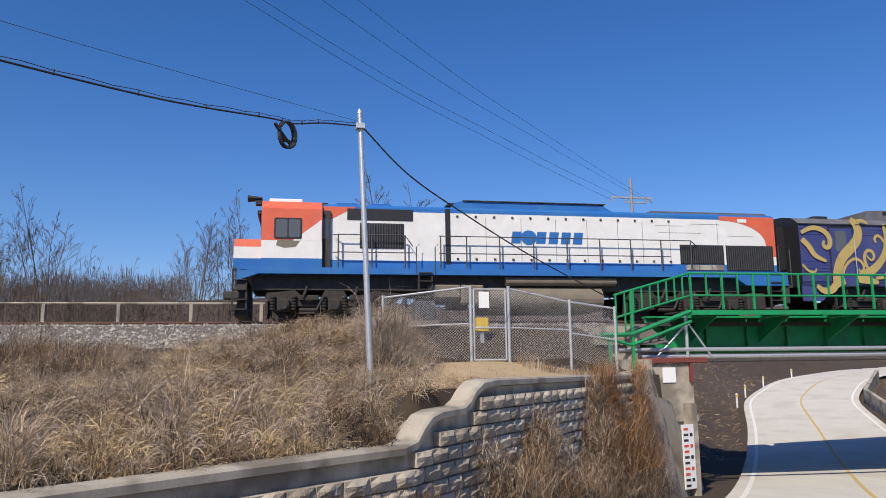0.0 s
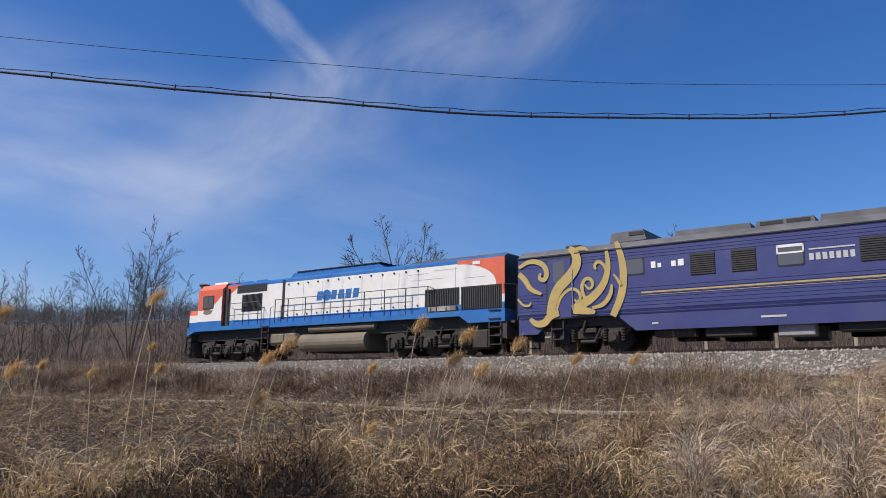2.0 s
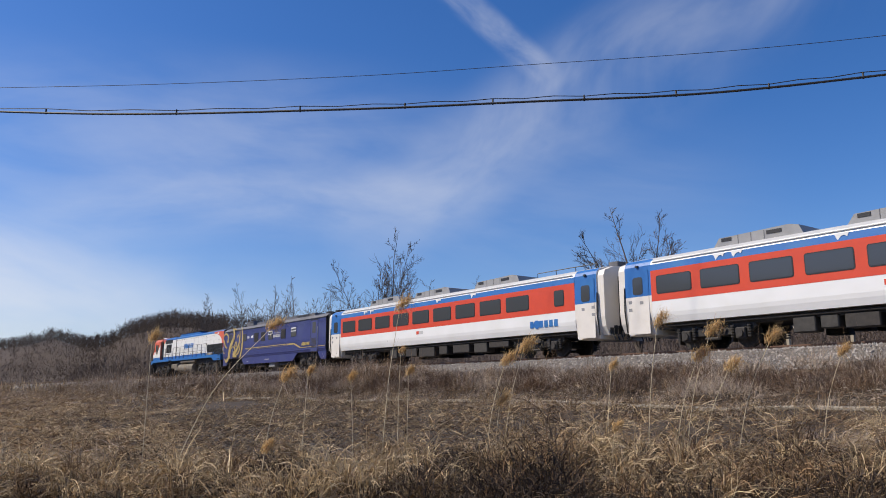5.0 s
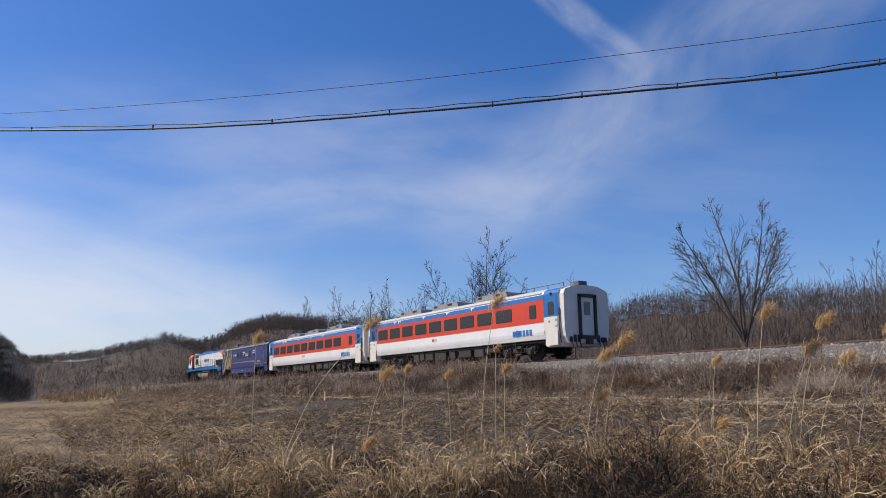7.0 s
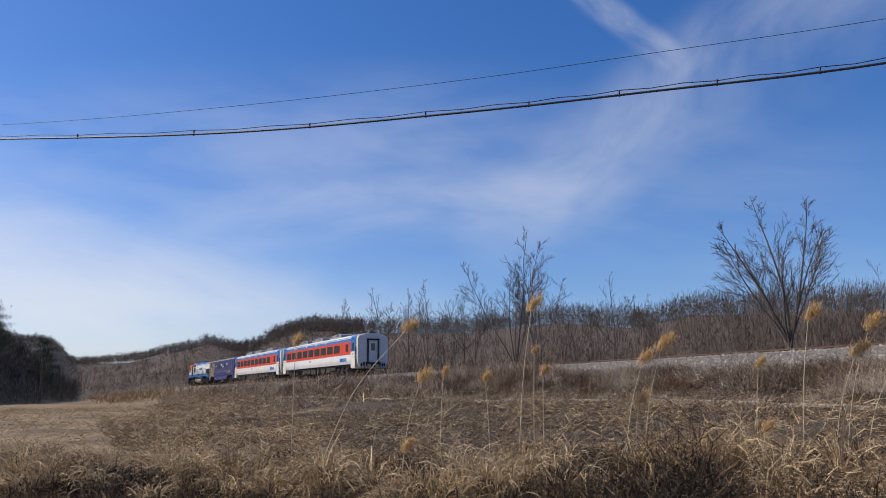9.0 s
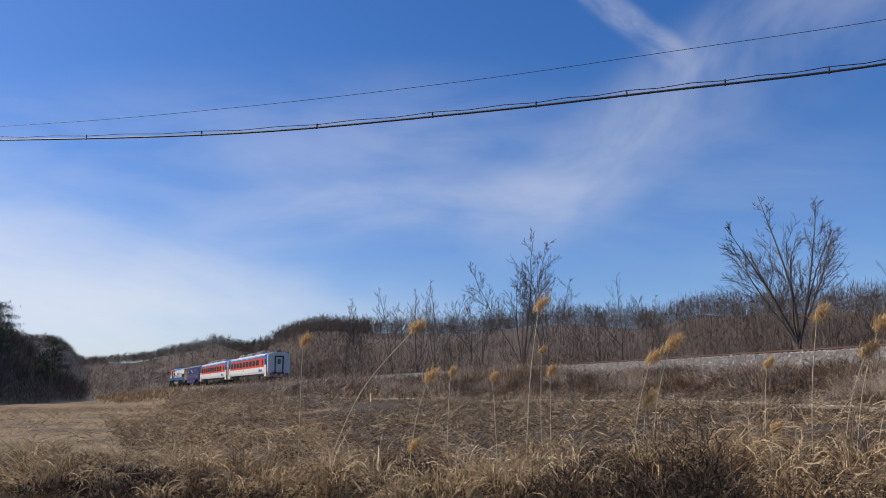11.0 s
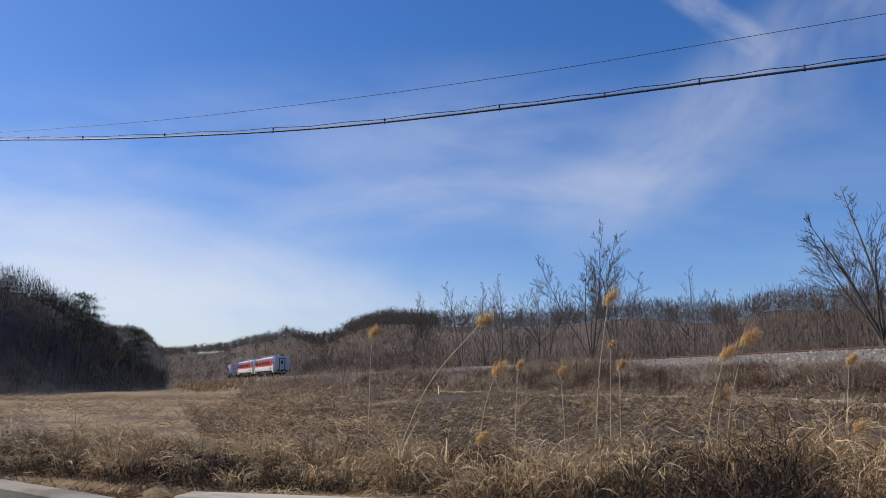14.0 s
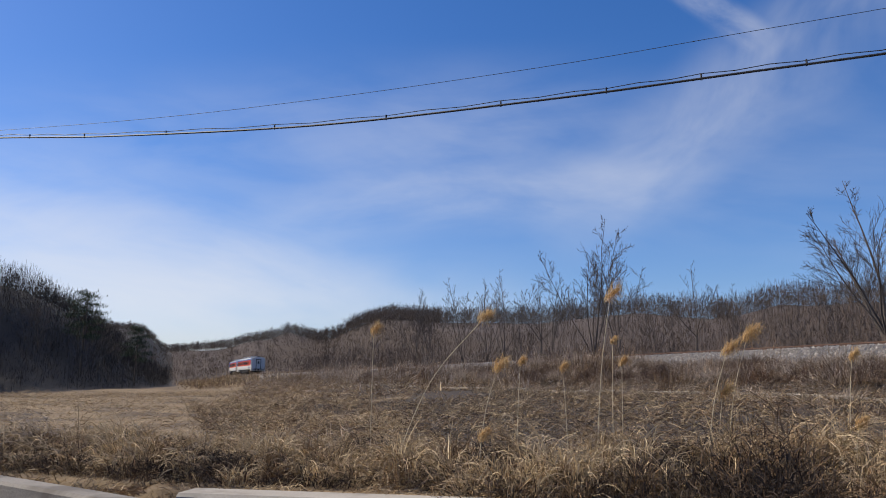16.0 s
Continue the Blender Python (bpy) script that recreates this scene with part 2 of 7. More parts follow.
def glass(name, col=(0.06, 0.065, 0.07)):
    m = bpy.data.materials.new(name)
    m.use_nodes = True
    b = m.node_tree.nodes["Principled BSDF"]
    b.inputs["Base Color"].default_value = (*col, 1)
    b.inputs["Roughness"].default_value = 0.08
    b.inputs["Specular IOR Level"].default_value = 0.6
    return m


M["glass"] = glass("tinted_train_glass")
M["glass_grey"] = glass("grey_train_glass", (0.10, 0.105, 0.11))

# ---- mesh helpers ----
def mesh_of(name, bm, mat):
    me = bpy.data.meshes.new(name)
    bm.to_mesh(me)
    bm.free()
    for m in (mat if isinstance(mat, (list, tuple)) else [mat]):
        me.materials.append(m)
    return me


def part(name, bm, mat, parent=None, label="", at=None):
    """Link a bmesh as one mesh object under a thing or a part."""
    ob = new(name, mesh_of(name, bm, mat))
    if parent:
        ob.parent = parent
    if at:
        ob.matrix_basis = at
    return tagged(ob, label)


def box(bm, x0, x1, y0, y1, z0, z1, bev=0.0):
    v = [bm.verts.new((x, y, z)) for z in (z0, z1) for y in (y0, y1) for x in (x0, x1)]
    fs = [bm.faces.new([v[i] for i in q]) for q in ((0, 2, 3, 1), (4, 5, 7, 6), (0, 1, 5, 4), (2, 6, 7, 3), (0, 4, 6, 2), (1, 3, 7, 5))]
    if bev:
        es = list({e for f in fs for e in f.edges})
        bmesh.ops.bevel(bm, geom=es, offset=bev, segments=1, affect="EDGES")
    return bm


def boxm(*a, bev=0.0):
    return box(bmesh.new(), *a, bev=bev)


def tube(bm, pts, r, n=6, r2=None):
    """A tube along points, tapering from r to r2."""
    r2 = r if r2 is None else r2
    rings = []
    k = len(pts)
    for i, p in enumerate(pts):
        p = Vector(p)
        d = (Vector(pts[min(i + 1, k - 1)]) - Vector(pts[max(i - 1, 0)])).normalized()
        a = d.cross(Vector((0, 0, 1)) if abs(d.z) < 0.95 else Vector((1, 0, 0))).normalized()
        b = d.cross(a)
        rr = r + (r2 - r) * i / max(1, k - 1)
        rings.append([bm.verts.new(p + rr * (math.cos(6.2832 * j / n) * a + math.sin(6.2832 * j / n) * b)) for j in range(n)])
    for A, B in zip(rings, rings[1:]):
        for j in range(n):
            bm.faces.new((A[j], A[(j + 1) % n], B[(j + 1) % n], B[j]))
    bm.faces.new(rings[0][::-1])
    bm.faces.new(rings[-1])
    return bm


def tubem(pts, r, n=6, r2=None):
    return tube(bmesh.new(), pts, r, n, r2)


def prism(bm, outline, y0, y1):
    """An outline of (x, z) pairs swept from y0 to y1."""
    A = [bm.verts.new((x, y0, z)) for x, z in outline]
    B = [bm.verts.new((x, y1, z)) for x, z in outline]
    n = len(A)
    for i in range(n):
        bm.faces.new((A[i], A[(i + 1) % n], B[(i + 1) % n], B[i]))
    bm.faces.new(A[::-1])
    bm.faces.new(B)
    bmesh.ops.recalc_face_normals(bm, faces=bm.faces)
    return bm


def smooth(a, b, t):
    t = max(0.0, min(1.0, (t - a) / (b - a)))
    return t * t * (3 - 2 * t)


def lerp(tab, t):
    for (a, u), (b, v) in zip(tab, tab[1:]):
        if t <= b:
            return u + (v - u) * max(0, (t - a)) / (b - a)
    return tab[-1][1]


# ---- the lie of the land (heights over the road at the viewer) ----
RAIL = 2.95
TRACK_Y = 24.86


def track_y(x):
    if x >= 0:
        return TRACK_Y
    far = 2.1 * smooth(70, 210, -x)
    if x > -130:
        return TRACK_Y - 2.374e-4 * x * x + far
    u = -x - 130
    return 20.85 - 0.056 * u + (0.002 * (u - 65) ** 2 if u > 65 else 0) + far


KERB = [(-13.5, -7.6), (-7.1, 0.2), (-5.5, 2.8), (-2.3, 6.5), (1.3, 9.4), (3.1, 11.5), (8.2, 17.6), (9.4, 19.0), (10.9, 20.8)]
ROAD = [(-14, -19, 0.25), (-7, -9, 0.1), (0.5, 0, 0), (6.5, 8, -0.9), (12.8, 15, -1.8), (17.6, 22, -2.35), (22.3, 29, -2.5), (27.5, 37, -2.1), (33.5, 47, -1.1), (43, 57, 0.0), (58, 68, 0.6), (80, 78, 1.0), (120, 90, 1.5)]


def side(x, y):
    """Distance to the kerb line, positive on the field's side."""
    best, sg = 1e9, 1
    for (ax, ay), (bx, by) in zip(KERB, KERB[1:]):
        dx, dy = bx - ax, by - ay
        t = max(0, min(1, ((x - ax) * dx + (y - ay) * dy) / (dx * dx + dy * dy)))
        qx, qy = x - ax - t * dx, y - ay - t * dy
        q = math.hypot(qx, qy)
        if q < best:
            best, sg = q, (1 if dx * qy - dy * qx > 0 else -1)
    return best * sg


def road_at(x, y):
    """Distance from the road's middle and the road's height there."""
    best, z = 1e9, 0
    for (ax, ay, az), (bx, by, bz) in zip(ROAD, ROAD[1:]):
        dx, dy = bx - ax, by - ay
        t = max(0, min(1, ((x - ax) * dx + (y - ay) * dy) / (dx * dx + dy * dy)))
        q = math.hypot(x - ax - t * dx, y - ay - t * dy)
        if q < best:
            best, z = q, az + t * (bz - az)
    return best, z


BANK = [(0, 2.70), (1.5, 2.74), (2.3, 2.70), (3.9, 2.06), (4.6, 1.96), (8.4, 1.12), (9.8, 1.0), (15, 0.55), (20, 0.42), (60, 0.3), (200, 0.2)]
FAR = [(0, 2.70), (1.5, 2.74), (2.3, 2.70), (3.6, 2.1), (9, 2.2), (14, 2.3), (30, 3.2), (300, 4)]
# the wooded ridges round the valley: bearing from +y towards -x, distance, height of the ground
RIDGE = [(-180, 300, 10), (-120, 300, 12), (-60, 260, 12), (-30, 190, 14), (0, 130, 11.5), (20, 125, 11), (33, 130, 10.5), (38, 140, 12.5), (43.7, 150, 13.7), (45.8, 150, 14.5), (48.4, 152, 12.4), (52.7, 162, 13.5), (55, 170, 15.5), (62, 190, 15.6), (66.4, 212, 17), (70.7, 230, 18.2), (73.7, 245, 20.2), (76.6, 275, 19.4), (79.1, 320, 17.5), (81.2, 370, 23.8), (84, 430, 24.8), (85.6, 465, 23), (87.7, 510, 23), (89.8, 560, 23), (94, 560, 22), (110, 400, 12), (180, 300, 10)]


def ridge(az):
    return lerp([(a, d) for a, d, h in RIDGE], az), lerp([(a, h) for a, d, h in RIDGE], az)


def spur_line(x):
    """Foot of the shaded spur at the far side of the field."""
    return lerp([(-400, 4), (-150, 1.0), (-120, -1.5), (-90, -8), (-60, -18), (-40, -30)], x)


def ground_z(x, y):
    d = track_y(x) - y
    n1 = noise.noise((x * 0.11, y * 0.11, 3.0))
    n2 = noise.noise((x * 0.5, y * 0.5, 7.0))
    near = -16 < x < 14 and -10 < y < 23
    s = side(x, y) if near else (50 if d > 0 and x < 9 else -50)
    if d >= 0:
        z = lerp(BANK, d) + (0.2 * n1 + 0.08 * n2) * smooth(4.3, 7, d)
        if x > -14:   # tall bank by the gate
            z += 0.75 * smooth(-3.6, 0.4, x) * (1 - smooth(1.9, 2.9, x)) * smooth(4.2, 6.0, d) * (1 - smooth(7.5, 12.5, d))
        w = smooth(2.0, 3.2, x)
        if w > 0:     # worn terrace in front of the gate
            t = 1.22 + 0.38 * smooth(12, 17.5, y) + 0.03 * n2 + 1.05 * smooth(19.2, 21.5, y)
            z = z * (1 - w) + t * w
        if near and s < 3:
            edge = 0.50 if x < 1.5 else 1.18
            z = edge + (z - edge) * smooth(0.3, 3.0, s)
        if x > 24 and y < 19:
            z = 0.4
    else:
        z = lerp(FAR, -d) + (0.5 * n1 + 0.15 * n2) * smooth(3.6, 30, -d)
    # wooded ridges round the valley
    if x < -200 or d < -14:
        w = max(smooth(14, 40, -d), smooth(200, 300, -x))
        rd, rh = ridge(math.degrees(math.atan2(-x, y)))
        z += (rh - 3) * smooth(rd * 0.42, rd, math.hypot(x, y)) * w + 2.0 * noise.noise((x * 0.02, y * 0.02, 1.0)) * smooth(30, 80, -d)
    # the road and the cutting in which it runs
    if near and s < 0.28 and y < 20.8:
        return road_at(x, y)[1] - 0.05
    if x > 4 and y < 120:
        r, rz = road_at(x, y)
        if 19.0 < y < 30.5:
            if 11.0 < x < 26 and r < 7.5:
                z = rz - 0.05
        elif y <= 19.0 and s < 0.28:
            z = rz - 0.05 + (0.6 - rz) * smooth(4.2, 9.0, r)
        elif y >= 30.5:
            z = rz - 0.3 + (z - rz) * smooth(4.2, 11.0, r)
    elif y < 10 and s < 0:
        r, rz = road_at(x, y)
        z = rz - 0.05 if r < 5 else 0.1
    if x < -30:   # shaded wooded spur
        z += 14 * smooth(0, 20, spur_line(x) - y) + 10 * smooth(25, 90, spur_line(x) - y)
    return z


def grid_mesh(name, xs, ys, zf, mat):
    vs = [(x, y, zf(x, y)) for y in ys for x in xs]
    nx = len(xs)
    fs = [(j * nx + i, j * nx + i + 1, (j + 1) * nx + i + 1, (j + 1) * nx + i)
          for j in range(len(ys) - 1) for i in range(nx - 1)]
    me = bpy.data.meshes.new(name)
    me.from_pydata(vs, [], fs)
    me.materials.append(mat)
    for p in me.polygons:
        p.use_smooth = True
    return new(name, me)


def steps(*spec):
    out = []
    for a, b, d in spec:
        k = max(1, round((b - a) / d))
        out += [a + (b - a) * i / k for i in range(k)]
    return out + [spec[-1][1]]


gx = steps((-1500, -400, 110), (-400, -160, 20), (-160, -60, 5), (-60, -14, 1.4), (-14, 13, 0.25), (13, 30, 0.8), (30, 80, 3.5), (80, 220, 14), (220, 1500, 130))
gy = steps((-1500, -300, 150), (-300, -60, 20), (-60, -10, 3), (-10, 0, 0.8), (0, 24, 0.25), (24, 32, 0.6), (32, 70, 3), (70, 200, 7), (200, 700, 25), (700, 2500, 300))
def far_ground(ob):
    """Leaf litter under the woods, its colour darkened for shade on the spur, earth elsewhere."""
    me = ob.data
    me.materials.append(M["hill"])
    me.materials.append(M["path"])
    me.materials.append(M["field"])
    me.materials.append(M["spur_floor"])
    for p in me.polygons:
        x, y, z = p.center
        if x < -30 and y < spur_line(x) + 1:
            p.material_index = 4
        elif (y - track_y(x) > 4 and abs(x) < 1400) or x < -215 or (x < -30 and y < spur_line(x) + 2):
            p.material_index = 1
        elif 2.6 < x < 8.4 and 9 < y < 18.6 and side(x, y) > 0.2:
            p.material_index = 2
        elif -14 < x < -5 and 0 < side(x, y) < 2.4:
            p.material_index = 3
        elif -210 < x < -12 and y < 3 + 0.25 * (-x - 12) + 7 * noise.noise((x * 0.13, y * 0.13, 9.0)) and y < track_y(x) - 10:
            p.material_index = 3


ground = tagged(grid_mesh("ground", gx, gy, ground_z, M["earth"]), "dry brown winter earth with leaf litter, darkened for shade under grass", "ground", kind="structure")
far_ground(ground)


def strip(name, line, half, lift, mat, off=0.0, zf=None):
    """A flat band along a line of (x, y, z), off metres to its left."""
    fine = []
    for a, b in zip(line, line[1:]):
        for k in range(8):
            fine.append(Vector(a).lerp(Vector(b), k / 8))
    fine.append(Vector(line[-1]))
    for _ in range(6):
        fine = [fine[0]] + [(p + 2 * q + r) / 4 for p, q, r in zip(fine, fine[1:], fine[2:])] + [fine[-1]]
    vs, fs = [], []
    for i, p in enumerate(fine):
        d = fine[min(i + 1, len(fine) - 1)] - fine[max(i - 1, 0)]
        n = Vector((-d.y, d.x, 0)).normalized()
        for o in (off + half, off - half):
            q = p + n * o
            vs.append((q.x, q.y, p.z + lift))
    fs = [(2 * i, 2 * i + 1, 2 * i + 3, 2 * i + 2) for i in range(len(fine) - 1)]
    me = bpy.data.meshes.new(name)
    me.from_pydata(vs, [], fs)
    me.materials.append(mat)
    return new(name, me)


road = tagged(strip("road", ROAD, 3.5, 0.0, M["road"]), "pale worn concrete country road", "road", kind="structure")
for off in (-3.1, 3.1):
    tagged(strip("edge_line", ROAD, 0.07, 0.006, M["white_line"], off), "white painted edge line", "road marking", kind="structure")
tagged(strip("centre_line", ROAD, 0.06, 0.006, M["yellow_line"]), "faded yellow centre line", "road marking", kind="structure")
# the low wall on the road's far side past the bridge
LOW = [(x + 3.4, y - 2.2, z) for x, y, z in ROAD[6:10]]
bm = bmesh.new()
for (ax, ay, az), (bx, by, bz) in zip(LOW, LOW[1:]):
    v = [bm.verts.new(p) for p in ((ax, ay, az - 0.3), (bx, by, bz - 0.3), (bx, by, bz + 0.75), (ax, ay, az + 0.75),
                                   (ax + .2, ay - .15, az - 0.3), (bx + .2, by - .15, bz - 0.3), (bx + .2, by - .15, bz + 0.75), (ax + .2, ay - .15, az + 0.75))]
    for q in ((0, 1, 2, 3), (5, 4, 7, 6), (3, 2, 6, 7), (0, 3, 7, 4), (1, 5, 6, 2)):
        bm.faces.new([v[i] for i in q])
tagged(part("roadside_wall", bm, M["concrete"]), "low grey concrete wall beside the road", "wall", kind="structure")


def sweep(bm, pts, s0, s1, z0, z1):
    """A bar along (x, y, z) points, from s0 to s1 metres on the field's side, z0 to z1 over the points."""
    rings = []
    n = len(pts)
    for i, p in enumerate(pts):
        d = Vector(pts[min(i + 1, n - 1)]) - Vector(pts[max(i - 1, 0)])
        k = Vector((-d.y, d.x, 0)).normalized()
        rings.append([bm.verts.new((p[0] + k.x * s, p[1] + k.y * s, (p[2] + z if z is not None else -3.2))) for s, z in ((s0, z0), (s0, z1), (s0 + 0.03, z1 + 0.03), (s1 - 0.03, z1 + 0.03), (s1, z1), (s1, z0))])
    for A, B in zip(rings, rings[1:]):
        for j in range(6):
            bm.faces.new((A[j], A[(j + 1) % 6], B[(j + 1) % 6], B[j]))
    bm.faces.new(rings[0])
    bm.faces.new(rings[-1][::-1])
    bmesh.ops.recalc_face_normals(bm, faces=bm.faces)
    return bm


CAP = [(-7.1, 0.2, 0.55), (-5.5, 2.8, 0.55), (-4.0, 4.75, 0.55), (-2.3, 6.5, 0.55), (-0.5, 8.0, 0.55), (1.3, 9.4, 0.55), (1.48, 9.6, 0.60), (1.6, 9.75, 0.76), (1.72, 9.88, 0.88), (1.9, 10.1, 0.93), (2.3, 10.55, 0.95), (2.42, 10.72, 1.02), (2.55, 10.86, 1.18), (2.7, 11.03, 1.28), (3.0, 11.4, 1.31), (5.5, 14.4, 1.29), (8.2, 17.6, 1.26)]
wall = tagged(new("retaining_wall"), "weathered split-block retaining wall with concrete coping", "wall", kind="structure")
part("core", sweep(bmesh.new(), CAP, 0.06, 0.46, None, -0.13), M["concrete"], wall)
part("coping", sweep(bmesh.new(), CAP, -0.03, 0.34, -0.11, -0.03), M["concrete"], wall, "pale rounded concrete coping")
kerb = sweep(bmesh.new(), [(-14, -5.6, 0.6), (-11, -3.2, 0.58), (-8.6, -1.5, 0.55), (-7.4, -0.7, 0.55), (-6.3, 0.0, 0.55)], 0.0, 0.26, -0.7, -0.03)
tagged(part("kerb", kerb, M["kerb"]), "weathered concrete kerb at the grass verge", "kerb", kind="structure")


# ---- track ----
def track_line(x0, x1, dx, off, z):
    out = []
    x = x0
    while x <= x1:
        out.append((x, track_y(x) + off, z))
        x += dx
    return out


track = tagged(new("railway_track"), "single track with rusty rails on pale ballast", "railway track", kind="structure")
for off in (-0.75, 0.75):
    bm = bmesh.new()
    pts = track_line(-420, 80, 4, off, RAIL)
    for w, z0, z1 in ((0.036, -0.045, 0), (0.01, -0.13, -0.045), (0.065, -0.155, -0.13)):
        rings = [[bm.verts.new((x, y + s * w, z + h)) for s, h in ((-1, z0), (-1, z1), (1, z1), (1, z0))] for x, y, z in pts]
        for A, B in zip(rings, rings[1:]):
            for j in range(4):
                bm.faces.new((A[j], A[(j + 1) % 4], B[(j + 1) % 4], B[j]))
    part("rail", bm, M["rail"], track)
bm = bmesh.new()
x = -90
while x < 40:
    box(bm, x - 0.12, x + 0.12, track_y(x) - 1.2, track_y(x) + 1.2, RAIL - 0.34, RAIL - 0.157)
    x += 0.6
tagged(part("sleepers", bm, M["sleeper"], track), kind="stuff")


def scatter_stones():
    """Ballast on crown and shoulders, one joined body of stones."""
    rng = np.random.default_rng(5)
    vs, fs = [], []
    base = np.array([(1, 0, 0), (-1, 0, 0), (0, 1, 0), (0, -1, 0), (0, 0, 1), (0, 0, -1)], float)
    tri = [(0, 2, 4), (2, 1, 4), (1, 3, 4), (3, 0, 4), (2, 0, 5), (1, 2, 5), (3, 1, 5), (0, 3, 5)]
    for _ in range(26000):
        u = rng.random()
        x = -60 * u ** 1.3 + rng.random() * 12 - 2
        if 10 < x:
            continue
        d = rng.uniform(1.3, 4.15)
        y = track_y(x) - d
        z = lerp(BANK, d)
        s = rng.uniform(0.03, 0.075) * (1 + 0.5 * (x < -35))
        p = base * s * rng.uniform(0.6, 1.25, (6, 3)) + rng.normal(0, s * 0.25, (6, 3))
        k = len(vs)
        vs += [tuple(q) for q in p + (x, y, z + s * 0.35)]
        fs += [(a + k, b + k, c + k) for a, b, c in tri]
    me = bpy.data.meshes.new("ballast_stones")
    me.from_pydata(vs, [], fs)
    me.materials.append(M["stone"])
    ob = new("ballast_stones", me)
    ob.parent = track
    tagged(ob, "grey crushed stone ballast", kind="stuff")


scatter_stones()
# bed of ballast over the earth, coloured dark as the shade between stones
bm = bmesh.new()
xs = steps((-420, -100, 20), (-100, 10.9, 3))
prof = [(-4.0, 2.04), (-2.32, 2.735), (-1.5, 2.775), (0, 2.74), (1.5, 2.775), (2.32, 2.735), (3.75, 2.09)]
rows = [[bm.verts.new((x, track_y(x) + o, z + 0.012)) for o, z in prof] for x in xs]
for A, B in zip(rows, rows[1:]):
    for j in range(len(prof) - 1):
        bm.faces.new((A[j], B[j], B[j + 1], A[j + 1]))
part("ballast_bed", bm, M["ballast"], track)
# narrow concrete drains on the bank
for name, pts in (("drain", [(-70, 14.6, 0), (-45, 15.2, 0), (-20, 15.8, 0), (-12, 16, 0), (-8, 16.1, 0), (-5, 16.4, 0), (-2.0, 17.0, 0)]),
                  ):
    fine = []
    for a, b in zip(pts, pts[1:]):
        for k in range(10):
            q = Vector(a).lerp(Vector(b), k / 10)
            fine.append((q.x, q.y, ground_z(q.x, q.y) + 0.12))
    bm = sweep(bmesh.new(), fine, -0.04, 0.04, -0.12, -0.065)
    tagged(part(name, bm, M["concrete"]), "pale concrete drain edge running along the bank", "drain", kind="structure")

# pieces of the retaining wall: split blocks in courses
def wall_blocks():
    rng = random.Random(8)
    variants = []
    for k in range(6):
        bm = bmesh.new()
        box(bm, 0.006, 0.394, -0.09, 0.05, 0.006, 0.186)
        bmesh.ops.subdivide_edges(bm, edges=[e for e in bm.edges if all(v.co.y < 0 for v in e.verts)], cuts=2, use_grid_fill=True)
        for v in bm.verts:
            if v.co.y < -0.05 and 0.03 < v.co.x < 0.37 and 0.03 < v.co.z < 0.16:
                v.co.y -= rng.uniform(0.01, 0.06)
            elif v.co.y < -0.05:
                v.co.y += rng.uniform(0.0, 0.03)
        variants.append(mesh_of("brick", bm, M["block"]))
    count = 0
    for i, (a, b) in enumerate(((KERB[3], KERB[4]), (KERB[4], KERB[5]), (KERB[5], KERB[6]))):
        a, b = Vector(a), Vector(b)
        L = (b - a).length
        ang = math.degrees(math.atan2(b.y - a.y, b.x - a.x))
        for row in range(16):
            u = -0.2 * (row % 2)
            while u < L - 0.2:
                m = a.lerp(b, max(0, (u + 0.2)) / L)
                top = lerp([(-3, 0.55), (1.45, 0.55), (1.75, 0.86), (2.35, 0.93), (2.7, 1.26), (9, 1.24)], m.x) - 0.19
                z = 1.06 - 0.2 * (row + 1)
                if z + 0.19 < top and z > road_at(m.x, m.y)[1] - 0.2 and count < 420:
                    ob = new("brick", variants[rng.randrange(6)])
                    ob.parent = wall
                    q = a.lerp(b, u / L)
                    ob.matrix_basis = pose(q.x, q.y, z, 0, 0, ang) @ pose(0, 0.03, 0, rng.uniform(-1.5, 1.5), 0, rng.uniform(-1.2, 1.2))
                    count += 1
                u += 0.4


wall_blocks()

# ---- the train: cars face -x, x runs back from the front, z from the rail ----
def panel(bm, x0, x1, z0, z1, y, r=0.06, out=0.012, sgn=-1):
    """A thin plate with rounded corners on a car's side."""
    pts = []
    r = min(r, (x1 - x0) / 2.01, (z1 - z0) / 2.01)
    for cx, cz, a0 in ((x1 - r, z1 - r, 0), (x0 + r, z1 - r, 90), (x0 + r, z0 + r, 180), (x1 - r, z0 + r, 270)):
        for k in (0, 45, 90) if r > 0.02 else (45,):
            a = radians(a0 + k)
            pts.append((cx + r * math.cos(a), cz + r * math.sin(a)))
    return prism(bm, pts, y, y + sgn * out)


def shell(bm, x0, x1, half, bands, bot=True):
    """A car body between x0 and x1: half outline (y, z) from the sill up to the ridge; bands: material index by height."""
    prof = [(-y, z) for y, z in half] + [(y, z) for y, z in reversed(half) if y > 0.001]
    A = [bm.verts.new((x0, y, z)) for y, z in prof]
    B = [bm.verts.new((x1, y, z)) for y, z in prof]
    n = len(prof)
    for i in range(n - 1):
        f = bm.faces.new((A[i], B[i], B[i + 1], A[i + 1]))
        zm = (prof[i][1] + prof[i + 1][1]) / 2
        f.material_index = next(k for z, k in bands if zm < z)
        f.smooth = False
    ends = [bm.faces.new(A), bm.faces.new(B[::-1])]
    if bot:
        bm.faces.new((A[n - 1], B[n - 1], B[0], A[0]))
    bmesh.ops.recalc_face_normals(bm, faces=bm.faces)
    return ends


